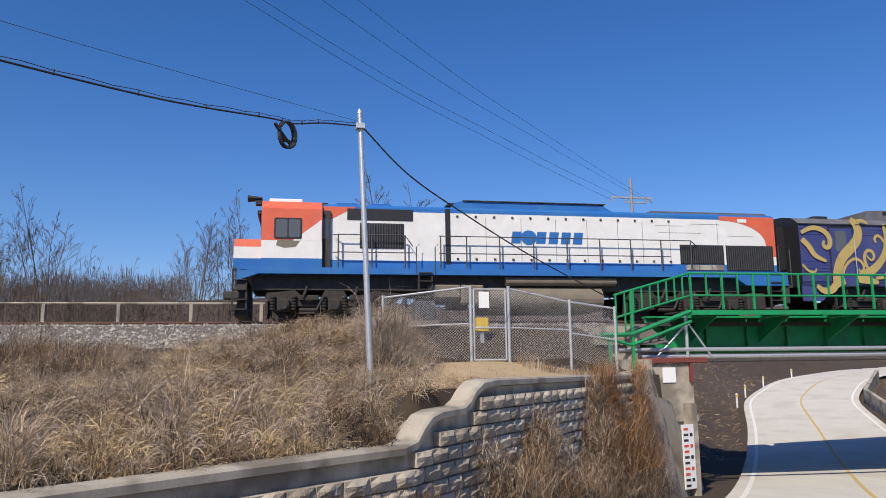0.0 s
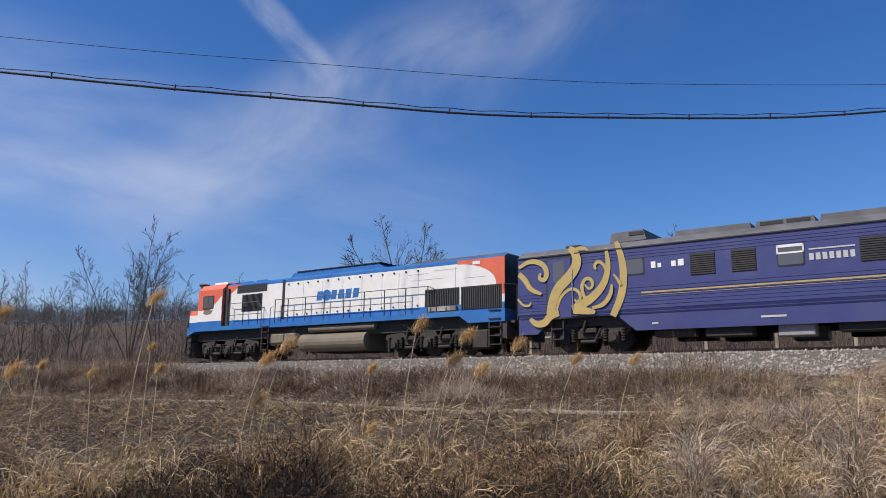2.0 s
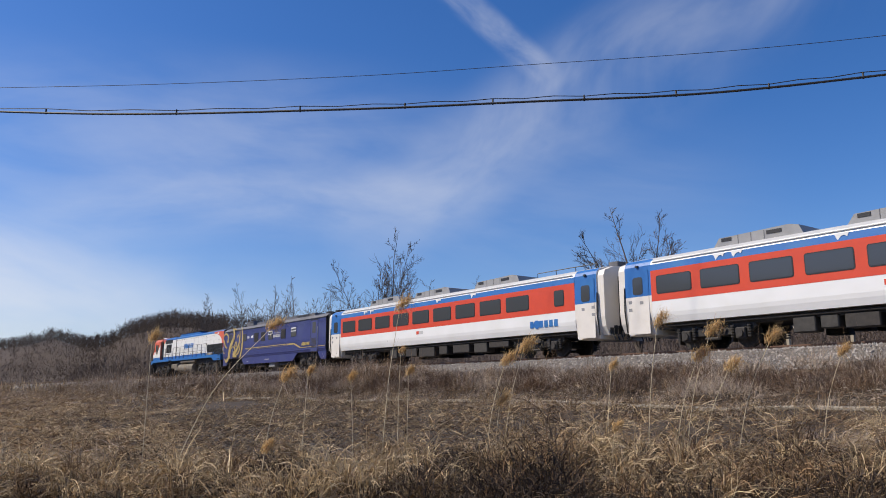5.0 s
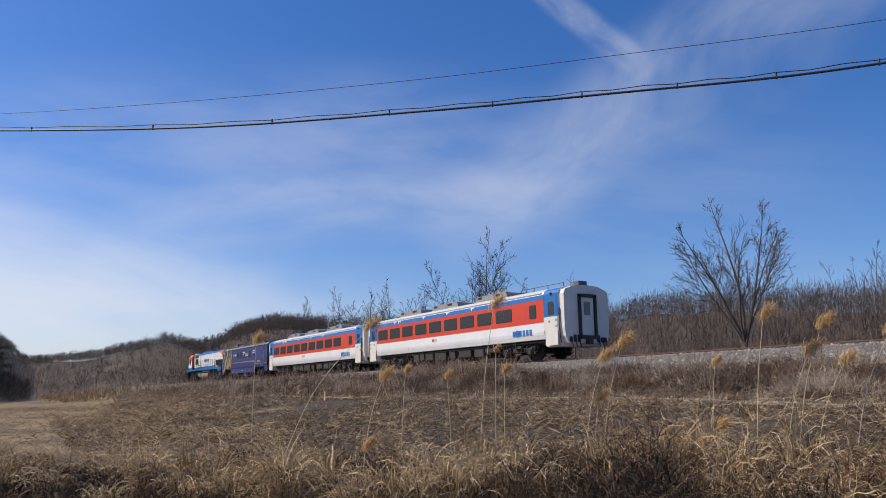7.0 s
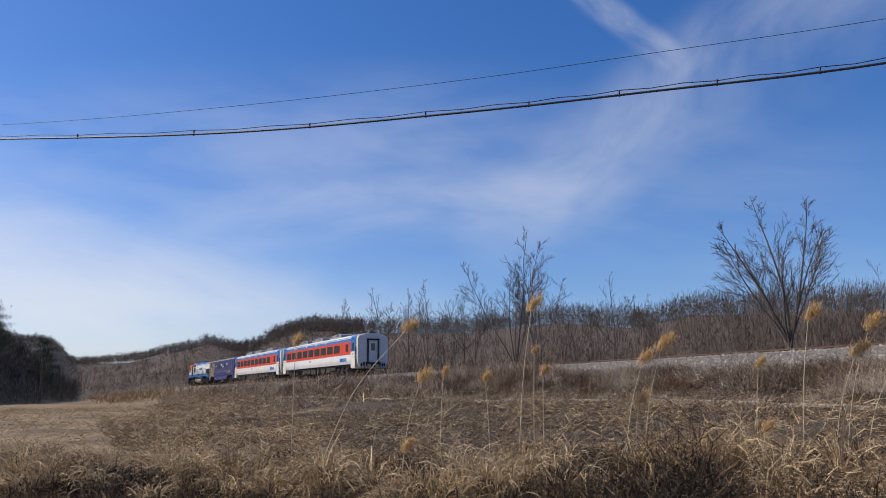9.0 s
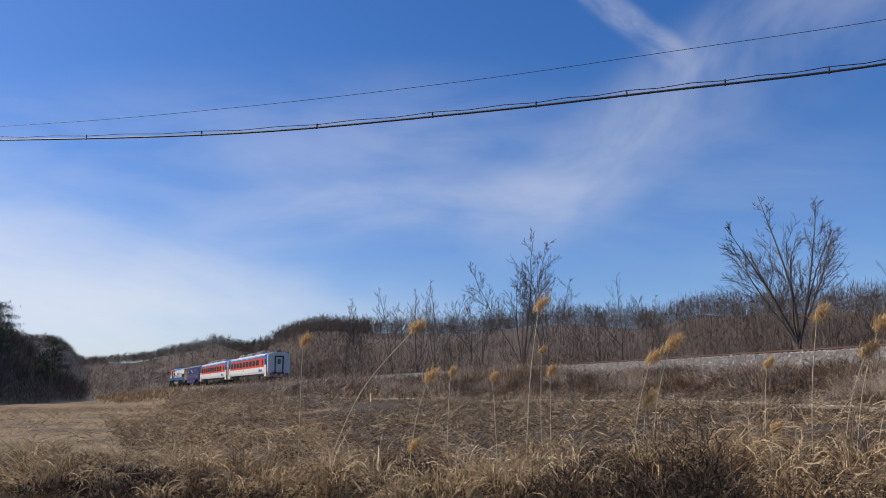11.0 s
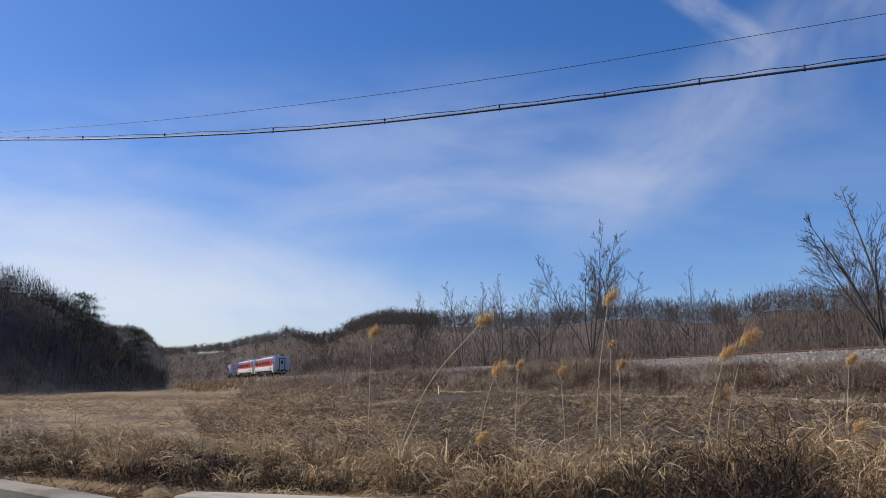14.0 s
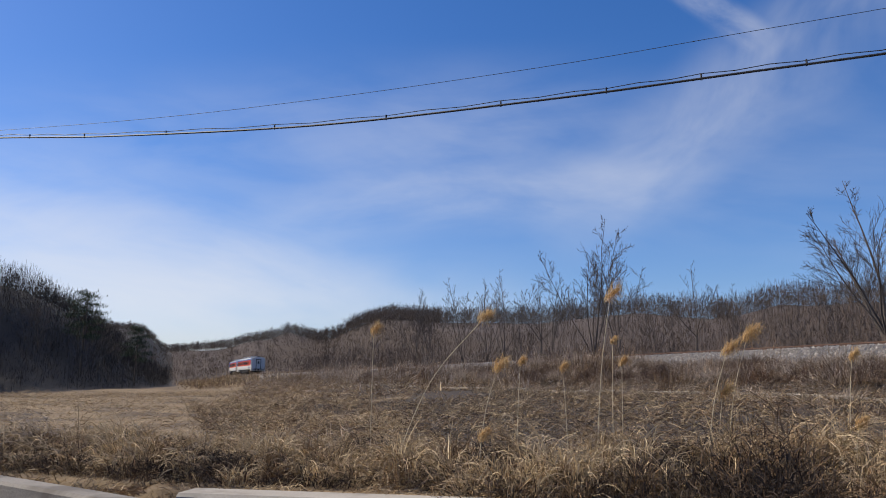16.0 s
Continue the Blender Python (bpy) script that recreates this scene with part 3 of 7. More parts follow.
def cyl_y(bm, x, z, r, y0, y1, n=14):
    return prism(bm, [(x + r * math.cos(6.2832 * i / n), z + r * math.sin(6.2832 * i / n)) for i in range(n)], y0, y1)


def cyl_x(bm, x0, x1, y, z, r, n=14):
    return tube(bm, [(x0, y, z), (x1, y, z)], r, n)


def wheelset(parent, x, r=0.46):
    bm = bmesh.new()
    for s in (-1, 1):
        cyl_y(bm, 0, 0, r, s * 0.70, s * 0.82, 20)
        cyl_y(bm, 0, 0, r + 0.03, s * 0.67, s * 0.70, 20)
        cyl_y(bm, 0, 0, 0.17, s * 0.82, s * 0.9, 10)
        for k in range(6):   # bolts that show the turning
            a = 6.2832 * k / 6
            cyl_y(bm, 0.3 * math.cos(a), 0.3 * math.sin(a), 0.035, s * 0.82, s * 0.835, 6)
    cyl_y(bm, 0, 0, 0.08, -0.7, 0.7, 8)
    return part("wheelset", bm, M["bogie"], parent, "worn steel wheelset", pose(x, 0, r))


def bogie(parent, xs, kind="coach"):
    """A bogie with outside frames, boxes, springs and its wheelsets."""
    bm = bmesh.new()
    x0, x1 = xs[0], xs[-1]
    for s in (-1, 1):
        a, b = sorted((s * 0.98, s * 1.16))
        top = 0.86 if kind == "loco" else 0.78
        out = [(x0 - 0.55, 0.62), (x0 - 0.5, 0.78), (x0 + 0.35, top), (x0 + 0.6, 0.66)]
        for p, q in zip(xs, xs[1:]):
            m = (p + q) / 2
            out += [(m - 0.35, 0.60), (m - 0.2, 0.52), (m + 0.2, 0.52), (m + 0.35, 0.60)]
            if q != x1:
                out += [(q - 0.3, top), (q + 0.3, top)]
        out += [(x1 - 0.6, 0.66), (x1 - 0.35, top), (x1 + 0.5, 0.78), (x1 + 0.55, 0.62)]
        low = [(x1 + 0.3, 0.52), (x1 - 0.45, 0.45), (x0 + 0.45, 0.45), (x0 - 0.3, 0.52)]
        upper = [(p[0], p[1] + 0.08) for p in out]
        prism(bm, upper + low, a, b)
        for x in xs:
            box(bm, x - 0.19, x + 0.19, min(s * 1.1, s * 1.3), max(s * 1.1, s * 1.3), 0.28, 0.66, 0.03)
            cyl_y(bm, x, 0.46, 0.13, s * 1.29, s * 1.36, 10)
            for dx in (-0.32, 0.32):
                for k in range(5):
                    tz = 0.34 + k * 0.09
                    tube(bm, [(x + dx, s * 1.2, tz), (x + dx, s * 1.2, tz + 0.05)], 0.085, 8)
            box(bm, x - 0.55, x - 0.47, min(s * 0.7, s * 1.0), max(s * 0.7, s * 1.0), 0.2, 0.62)
        for p, q in zip(xs, xs[1:]):
            m = (p + q) / 2
            box(bm, m - 0.3, m + 0.3, min(s * 1.16, s * 1.3), max(s * 1.16, s * 1.3), 0.62, 0.78, 0.02)
            tube(bm, [(m - 0.18, s * 1.3, 0.7), (m - 0.05, s * 1.34, 1.05)], 0.05, 8)
            tube(bm, [(m + 0.25, s * 1.28, 0.35), (m + 0.45, s * 1.28, 0.75)], 0.04, 6)
            cyl_x(bm, m - 0.3, m + 0.3, s * 1.22, 0.33, 0.06, 8)
    for m in [(p + q) / 2 for p, q in zip(xs, xs[1:])]:
        box(bm, m - 0.25, m + 0.25, -1.0, 1.0, 0.45, 0.75)
    b = part("bogie", bm, M["bogie"], parent, "dusty dark steel bogie")
    return [wheelset(b, x) for x in xs]


def rails_of(bm, pts, r=0.02):
    return tube(bm, pts, r, 6)


def ladder(parent, x0, x1, z0, z1, y, n=4):
    bm = bmesh.new()
    for x in (x0, x1):
        box(bm, x - 0.025, x + 0.025, y - 0.04, y + 0.04, z0, z1)
    for i in range(n):
        z = z0 + 0.06 + (z1 - z0 - 0.1) * i / (n - 1)
        box(bm, x0, x1, y - 0.1, y + 0.1, z, z + 0.035)
    part("ladder", bm, M["bogie"], parent, "worn steel step ladder")


def mark(parent, x0, x1, z0, z1, y, mat, label, lean=0.06):
    """A brand mark as plain slanted bars with a disc, not lettered."""
    w = (x1 - x0) / 6.2
    h = z1 - z0
    bm = bmesh.new()
    for i in (0, 2, 3, 4, 5):
        a = x0 + i * w * 1.04
        prism(bm, [(a, z0), (a + w * 0.78, z0), (a + w * 0.78 + lean, z1), (a + lean, z1)], y, y - 0.006)
    n = 18
    cx, cz, r = x0 + w * 1.5, z0 + h * 0.5, h * 0.62
    prism(bm, [(cx + r * 1.1 * math.cos(6.2832 * i / n), cz + r * math.sin(6.2832 * i / n)) for i in range(n)], y, y - 0.006)
    part("mark", bm, mat, parent, label)


def wheel_rows(ws, r=0.46):
    WHEELS.extend((w, r) for w in ws)


WHEELS = []


def build_loco():
    e = tagged(new("locomotive"), "white, blue and faded red diesel locomotive with side walkways", "locomotive")
    D = -1.5
    bm = bmesh.new()      # frame and sill
    prism(bm, [(0.06, 1.2), (0.7, 1.42), (16.6, 1.42), (17.0, 1.15), (18.6, 1.15), (18.6, 1.62), (0.06, 1.62)], -1.5, 1.5)
    part("sill", bm, M["blue"], e, "blue frame sill")
    part("frame", boxm(0.5, 18.2, -1.15, 1.15, 0.95, 1.41), M["under"], e)
    # nose
    bm = bmesh.new()
    ends = shell(bm, -0.06, 0.85, [(1.28, 1.62), (1.3, 1.9), (1.3, 2.26), (1.26, 2.5), (0.9, 2.56), (0, 2.58)], [(1.9, 0), (2.26, 1), (9, 2)])
    for f in ends:
        f.material_index = 1
    part("nose", bm, [M["blue"], M["loco_white"], M["orange"]], e, "low cab nose in blue, white and red")
    # cab
    bm = bmesh.new()
    ends = shell(bm, 0.76, 2.6, [(1.44, 1.62), (1.45, 1.9), (1.45, 2.45), (1.45, 3.45), (1.36, 3.5), (1.2, 3.72), (0.5, 3.80), (0, 3.81)], [(1.9, 0), (2.45, 1), (9, 2)])
    for f in ends:
        f.material_index = 2
    cab = part("cab", bm, [M["blue"], M["loco_white"], M["orange"]], e, "faded red cab with white and blue lower bands")
    for s in (-1, 1):
        y = s * 1.45
        bm = bmesh.new()   # white sweep on the cab side behind the window
        prism(bm, [(2.58, 2.45), (1.7, 2.45), (2.1, 2.75), (2.58, 3.12)], y, y + s * 0.006)
        part("band", bm, M["loco_white"], cab)
        bm = panel(bmesh.new(), 1.14, 1.98, 2.50, 3.16, y, 0.05, 0.015, s)
        fr = part("window_frame", bm, M["black"], cab)
        for a, b in ((1.19, 1.54), (1.58, 1.93)):
            part("pane", panel(bmesh.new(), a, b, 2.55, 3.11, y + s * 0.015, 0.04, 0.006, s), M["glass_grey"], cab)
        bm = bmesh.new()   # patch of bare paint under the window
        prism(bm, [(1.25, 2.47), (1.2, 2.3), (1.45, 2.22), (1.8, 2.26), (1.95, 2.47)], y, y + s * 0.005)
        part("bare_patch", bm, M["under_tan"], cab, "bare patch of worn paint")
        part("cab_door", boxm(2.55, 2.86, *sorted((s * 1.15, s * 1.3)), 1.66, 3.45), M["under"], e, "dark grey recessed cab door")
        part("door_window", panel(bmesh.new(), 2.62, 2.82, 2.55, 3.2, s * 1.3, 0.05, 0.01, s), M["glass"], cab)
    bm = bmesh.new()
    box(bm, 0.95, 2.0, -0.7, 0.7, 3.80, 3.93, 0.03)
    part("roof_unit", bm, M["white"], e, "cream cooling unit on the cab roof")
    bm = bmesh.new()
    box(bm, 0.55, 0.76, -1.2, -0.9, 3.62, 3.74)
    for y in (-1.05, -0.85):
        tube(bm, [(0.75, y, 3.84), (0.3, y, 3.84)], 0.04, 8, 0.09)
    part("horn", bm, M["black"], e)
    part("visor", boxm(0.62, 0.78, -1.25, 1.25, 3.28, 3.42, bev=0.02), M["black"], e)
    for y in (-0.75, 0.75):
        part("windscreen", boxm(0.735, 0.77, y - 0.5, y + 0.5, 2.62, 3.25), M["glass"], e)
    bm = bmesh.new()
    for x in (2.15, 2.5, 2.7):
        box(bm, x - 0.12, x + 0.12, -0.3, 0.5, 3.78, 3.92, 0.02)
    part("roof_fitting", bm, M["black"], e)
    # hood
    hood = [(1.2, 1.62), (1.2, 1.9), (1.2, 3.48), (1.2, 3.6), (1.05, 3.7), (0.5, 3.74), (0, 3.75)]
    bm = bmesh.new()
    ends = shell(bm, 2.6, 18.42, hood, [(1.9, 0), (3.48, 1), (9, 0)])
    for f in ends:
        f.material_index = 2
    body = part("hood", bm, [M["blue"], M["loco_white"], M["black"]], e, "grimy white engine hood with blue edges")
    for s in (-1, 1):
        y = s * 1.2
        o = s * 0.006
        bm = bmesh.new()   # faded red rear sweep
        arc = [(16.3 + 1.75 * math.sin(a), 2.62 + 0.84 * math.cos(a)) for a in [i * math.pi / 2 / 10 for i in range(11)]]
        prism(bm, arc + [(18.05, 2.2), (18.42, 2.2), (18.42, 3.605), (16.3, 3.605)], y, y + o)
        part("rear_sweep", bm, M["orange"], e, "faded red curved rear panel")
        bm = prism(bmesh.new(), [(2.62, 3.05), (2.62, 3.605), (3.7, 3.605), (3.35, 3.45)], y, y + o)
        part("front_sweep", bm, M["orange"], e)
        part("dark_recess", panel(bmesh.new(), 3.38, 5.5, 3.18, 3.56, y, 0.02, 0.015, s), M["black"], e)
        for gx0, gx1, gz0, gz1 in ((3.78, 5.2, 2.28, 3.1), (14.75, 16.4, 1.9, 2.58), (16.48, 18.3, 1.68, 2.58)):
            g = part("grille", panel(bmesh.new(), gx0, gx1, gz0, gz1, y, 0.02, 0.02, s), M["black"], e, "black louvred radiator grille")
            n = int((gx1 - gx0) / 0.085)
            bm = bmesh.new()
            for i in range(n):
                a = gx0 + 0.04 + i * (gx1 - gx0 - 0.08) / n
                box(bm, a, a + 0.03, *sorted((y + s * 0.02, y + s * 0.05)), gz0 + 0.03, gz1 - 0.03)
            part("slats", bm, M["steel"], g)
        for a in (14.95, 15.42, 15.88):
            part("filter_box", boxm(a, a + 0.43, *sorted((y + s * 0.005, y + s * 0.12)), 1.68, 1.86, bev=0.01), M["concrete"], e, "cream filter box")
        part("seam", boxm(6.55, 6.72, *sorted((y, y + s * 0.01)), 1.8, 3.62), M["black"], e, "black joint between hood sections")
        for x in (7.9, 9.1, 10.3, 11.4, 12.5, 13.4, 14.4, 16.2):   # door seams
            part("door_seam", boxm(x, x + 0.018, *sorted((y, y + s * 0.004)), 1.92, 3.36), M["unit_grey"], e)
        for x in [6.95 + 0.62 * i for i in range(13)]:
            for z in (1.98, 3.38):
                part("latch", boxm(x - 0.035, x + 0.035, *sorted((y, y + s * 0.03)), z - 0.03, z + 0.03), M["under"], e)
        bm = bmesh.new()
        for x0, x1, z in ((14.0, 15.6, 2.98), (13.9, 14.9, 3.22), (16.6, 17.6, 2.9), (15.2, 16.3, 3.3)):
            box(bm, x0, x1, *sorted((y, y + s * 0.004)), z, z + 0.015)
        part("panel_line", bm, M["unit_grey"], e)
    part("number_plate", boxm(17.0, 17.35, -1.216, -1.2, 3.4, 3.52), M["white"], e, "small white plate")
    mark(e, 8.75, 11.3, 2.52, 2.92, -1.2, M["blue"], "blue brand mark")
    # blower housings on the roof
    prism_bm = prism(bmesh.new(), [(6.75, 3.7), (6.95, 3.9), (7.2, 3.95), (12.1, 3.93), (12.45, 3.72)], -0.95, 0.95)
    part("roof_housing", prism_bm, M["blue"], e, "blue raised roof housing")
    part("roof_walk", boxm(7.2, 12.2, -1.0, 1.0, 3.95, 3.98), M["under"], e)
    bm = prism(bmesh.new(), [(6.7, 3.88), (6.8, 3.98), (7.5, 3.99), (7.6, 3.9)], -0.5, 0.5)
    part("exhaust", bm, M["black"], e)
    bm = prism(bmesh.new(), [(13.7, 3.72), (13.9, 3.8), (18.3, 3.8), (18.4, 3.7)], -0.9, 0.9)
    part("roof_fan_cover", bm, M["roof_grey"], e)
    for x in (14.6, 15.8, 17.0):
        part("fan", prism(bmesh.new(), [(x - 0.5, 3.8), (x + 0.5, 3.8), (x + 0.45, 3.83), (x - 0.45, 3.83)], -0.6, 0.6), M["black"], e)
    for x in (3.4, 4.5):
        bm = prism(bmesh.new(), [(x - 0.5, 3.7), (x - 0.3, 3.84), (x + 0.3, 3.84), (x + 0.5, 3.7)], -0.7, 0.7)
        part("roof_vent", bm, M["blue"], e)
    # walkway rails
    for s in (-1, 1):
        y = s * 1.42
        for x in [3.1, 4.15, 5.2, 6.35, 7.2, 8.3, 9.45, 10.6, 11.75, 12.85, 13.95, 15.05]:
            part("rail_post", tubem([(x, y, 1.5), (x, y, 2.68)], 0.024, 6), M["steel"], e)
        for z in (2.68, 2.12):
            part("handrail", tubem([(2.95, s * 1.3, z), (3.1, y, z), (5.2, y, z), (5.45, y, z - 0.35 if z > 2.5 else z)], 0.018), M["steel"], e)
            part("handrail", tubem([(6.3, y, z), (13.95, y, z), (15.05, y, z), (15.35, s * 1.25, z - 0.15)] if z > 2.5 else [(6.3, y, z), (14.3, y, z)], 0.018), M["steel"], e)
        for x in (5.55, 6.15):
            part("grab_rail", tubem([(x, s * 1.5, 1.4), (x, s * 1.52, 2.3), (x + 0.1, s * 1.4, 2.4)], 0.018), M["steel"], e)
        ladder(e, 5.62, 6.05, 0.35, 1.5, s * 1.45, 5)
        ladder(e, 17.92, 18.42, 0.25, 1.6, s * 1.45, 5)
        ladder(e, -0.05, 0.35, 0.25, 1.55, s * 1.4, 5)
        part("end_rail", tubem([(18.45, s * 1.3, 1.6), (18.45, s * 1.3, 2.55), (18.95, s * 1.2, 2.5), (18.95, s * 1.2, 1.2)], 0.022), M["steel"], e)
        part("front_rail", tubem([(0.3, s * 1.3, 1.6), (-0.2, s * 1.3, 1.6), (-0.2, s * 1.3, 2.4), (0.25, s * 1.2, 2.4)], 0.022), M["steel"], e)
        # tanks and boxes
        part("air_tank", tubem([(8.5, s * 1.25, 1.26), (12.3, s * 1.25, 1.26)], 0.15, 14), M["under_tan"], e, "dusty air reservoir")
        part("equipment_box", boxm(5.95, 7.0, *sorted((s * 0.9, s * 1.4)), 0.68, 1.12, bev=0.05), M["under_tan"], e, "dusty equipment box")
        part("battery_box", boxm(7.0, 7.75, *sorted((s * 0.9, s * 1.42)), 0.5, 1.12, bev=0.05), M["under_tan"], e)
        part("sand_box", boxm(17.1, 17.8, *sorted((s * 0.9, s * 1.35)), 0.2, 0.9, bev=0.05), M["bogie"], e)
    bm = prism(bmesh.new(), [(7.95, 0.3), (11.8, 0.3), (11.8, 1.05), (7.95, 1.05)], -1.1, 1.1)
    part("fuel_tank", tube(bm, [(7.95, -1.05, 0.68), (11.8, -1.05, 0.68)], 0.40, 18), M["under_tan"], e, "large dusty fuel tank")
    part("buffer_beam", boxm(0.05, 0.35, -1.4, 1.4, 0.9, 1.3, bev=0.03), M["under"], e)
    part("plough", prism(bmesh.new(), [(0.0, 0.15), (0.4, 0.15), (0.4, 0.9), (0.15, 0.9)], -1.3, 1.3), M["under"], e)
    part("coupler", boxm(-0.45, 0.3, -0.15, 0.15, 0.75, 1.0, bev=0.03), M["under"], e)
    part("rear_coupler", boxm(18.2, 19.1, -0.15, 0.15, 0.75, 1.0, bev=0.03), M["under"], e)
    part("rear_step", boxm(18.4, 18.9, -1.3, 1.3, 1.1, 1.2), M["under"], e)
    part("rear_beam", boxm(18.35, 18.65, -1.45, 1.45, 0.55, 1.15), M["under"], e)
    wheel_rows(bogie(e, (1.45, 3.0, 4.55), "loco"))
    wheel_rows(bogie(e, (13.3, 14.95, 16.6), "loco"))
    return e


def ribbon(bm, pts, w0, w1, y, mid=None):
    """A flat painted stroke along (x, z) points; its width swells to mid between w0 and w1."""
    L, R = [], []
    n = len(pts)
    for i, (x, z) in enumerate(pts):
        a, b = pts[max(0, i - 1)], pts[min(n - 1, i + 1)]
        d = Vector((b[0] - a[0], b[1] - a[1])).normalized()
        t = i / (n - 1)
        w = (w0 + (w1 - w0) * t) * 0.42
        if mid:
            w += (mid / 2) * math.sin(math.pi * t)
        L.append(bm.verts.new((x - d.y * w, y, z + d.x * w)))
        R.append(bm.verts.new((x + d.y * w, y, z - d.x * w)))
    for i in range(n - 1):
        bm.faces.new((L[i], R[i], R[i + 1], L[i + 1]))
    bmesh.ops.recalc_face_normals(bm, faces=bm.faces)


def eased(pts):
    """Round the corners of a line of (x, z) points."""
    for _ in range(2):
        out = [pts[0]]
        for (ax, az), (bx, bz) in zip(pts, pts[1:]):
            out += [(ax * 0.75 + bx * 0.25, az * 0.75 + bz * 0.25), (ax * 0.25 + bx * 0.75, az * 0.25 + bz * 0.75)]
        pts = out + [pts[-1]]
    return pts


def build_power_car():
    e = tagged(new("power_car"), "violet generator car with gold swirl ornament and grey roof", "railway car")
    half = [(1.44, 1.15), (1.5, 1.3), (1.5, 3.2), (1.5, 3.34), (1.42, 3.44), (1.15, 3.62), (0.6, 3.74), (0, 3.78)]
    bm = bmesh.new()
    ends = shell(bm, 0.0, 17.56, half, [(3.34, 0), (9, 1)])
    for f in ends:
        f.material_index = 2
    part("body", bm, [M["purple"], M["roof_grey"], M["black"]], e, "violet ribbed car body under a sooty roof")
    bm = bmesh.new()
    for s in (-1, 1):
        y = s * 1.44
        prism(bm, [(3.7, 1.16), (4.35, 0.62), (12.75, 0.62), (13.5, 1.16)], y - 0.04 * s, y + s * 0.02)
        prism(bm, [(0.0, 0.62), (0.75, 0.62), (1.35, 1.16), (0.0, 1.16)], y - 0.04 * s, y + s * 0.02)
        prism(bm, [(16.35, 1.16), (16.9, 0.62), (17.56, 0.62), (17.56, 1.16)], y - 0.04 * s, y + s * 0.02)
    part("skirt", bm, M["purple"], e, "violet lower skirt")
    for s in (-1, 1):
        y = s * 1.5
        for z in [1.2 + 0.115 * i for i in range(8)] + [2.98, 3.08, 3.18]:
            part("rib", boxm(0.05, 17.5, *sorted((y, y + s * 0.012)), z, z + 0.02), M["purple"], e)
        part("gutter", boxm(0.0, 17.56, *sorted((s * 1.47, s * 1.54)), 3.33, 3.37), M["black"], e)
        # doors
        for x0, x1 in ((1.2, 2.1), (15.5, 16.45)):
            part("door_recess", boxm(x0 - 0.06, x1 + 0.03, *sorted((y, y + s * 0.005)), 1.12, 3.3), M["black"], e)
            d = part("door", panel(bmesh.new(), x0, x1, 1.15, 3.22, y, 0.02, 0.018, s), M["purple"], e, "violet side door")
            part("pane", panel(bmesh.new(), x0 + 0.22, x1 - 0.25, 2.38, 3.12, y + s * 0.018, 0.06, 0.006, s), M["glass_grey"], d)
            part("handle", tubem([(x1 + 0.06, y + s * 0.05, 1.4), (x1 + 0.06, y + s * 0.05, 2.8)], 0.015), M["galv"], d)
        bm = bmesh.new()
        for i in range(9):
            box(bm, 15.62, 16.3, *sorted((y + s * 0.018, y + s * 0.03)), 1.4 + 0.075 * i, 1.44 + 0.075 * i)
        part("door_louvre", bm, M["under"], e)
        # windows and louvres
        for x0, x1, z0, z1, white in ((3.9, 4.72, 2.42, 2.98, 0), (8.75, 9.5, 2.3, 2.92, 1), (12.55, 13.32, 2.3, 2.92, 1)):
            w = part("window", panel(bmesh.new(), x0, x1, z0, z1, y, 0.06, 0.012, s), M["black"], e)
            part("pane", panel(bmesh.new(), x0 + 0.04, x1 - 0.04, z0 + 0.04, z1 - 0.04, y + s * 0.012, 0.05, 0.006, s), M["glass_grey"], w)
            if white:
                bm = bmesh.new()
                for za, zb in ((z1 - 0.06, z1 + 0.02), (z1 - 0.25, z1 - 0.2)):
                    box(bm, x0, x1, *sorted((y, y + s * 0.026)), za, zb)
                for xa in (x0, x1 - 0.04):
                    box(bm, xa, xa + 0.04, *sorted((y, y + s * 0.026)), z1 - 0.25, z1 + 0.02)
                part("window_frame", bm, M["white"], w)
        for x0, x1 in ((6.2, 6.98), (7.45, 8.18), (10.9, 11.65)):
            g = part("louvre", panel(bmesh.new(), x0, x1, 2.25, 2.95, y, 0.02, 0.012, s), M["black"], e, "dark louvred vent")
            bm = bmesh.new()
            for i in range(10):
                box(bm, x0 + 0.02, x1 - 0.02, *sorted((y + s * 0.012, y + s * 0.03)), 2.28 + 0.066 * i, 2.31 + 0.066 * i)
            part("slats", bm, M["under"], g)
        # gold stripe that steps down
        yy = y + s * 0.02
        bm = bmesh.new()
        for (xa, za, xb, zb, w) in ((4.6, 1.83, 12.2, 1.83, 0.06), (4.6, 1.74, 11.9, 1.74, 0.015), (12.0, 1.80, 13.1, 1.80, 0.12), (13.05, 1.8, 14.0, 1.50, 0.12), (13.95, 1.48, 17.5, 1.48, 0.05)):
            ribbon(bm, [(xa, za), ((xa + xb) / 2, (za + zb) / 2), (xb, zb)], w, w, yy)
        part("stripe", bm, M["gold"], e, "gold waist stripe")
    # swirl ornament on the near side
    bm = bmesh.new()
    y = -1.526
    ribbon(bm, eased([(3.79, 3.59), (3.97, 3.05), (4.03, 2.39), (3.92, 1.74), (3.6, 1.12)]), 0.16, 0.26, y, 0.08)
    ribbon(bm, eased([(3.42, 3.42), (3.51, 2.8), (3.33, 2.2), (2.92, 1.78), (2.46, 1.55), (2.18, 1.38)]), 0.1, 0.42, y, 0.05)
    ribbon(bm, eased([(3.45, 2.57), (3.32, 2.89), (3.11, 3.0), (2.98, 2.85), (3.05, 2.72)]), 0.1, 0.07, y, 0.04)
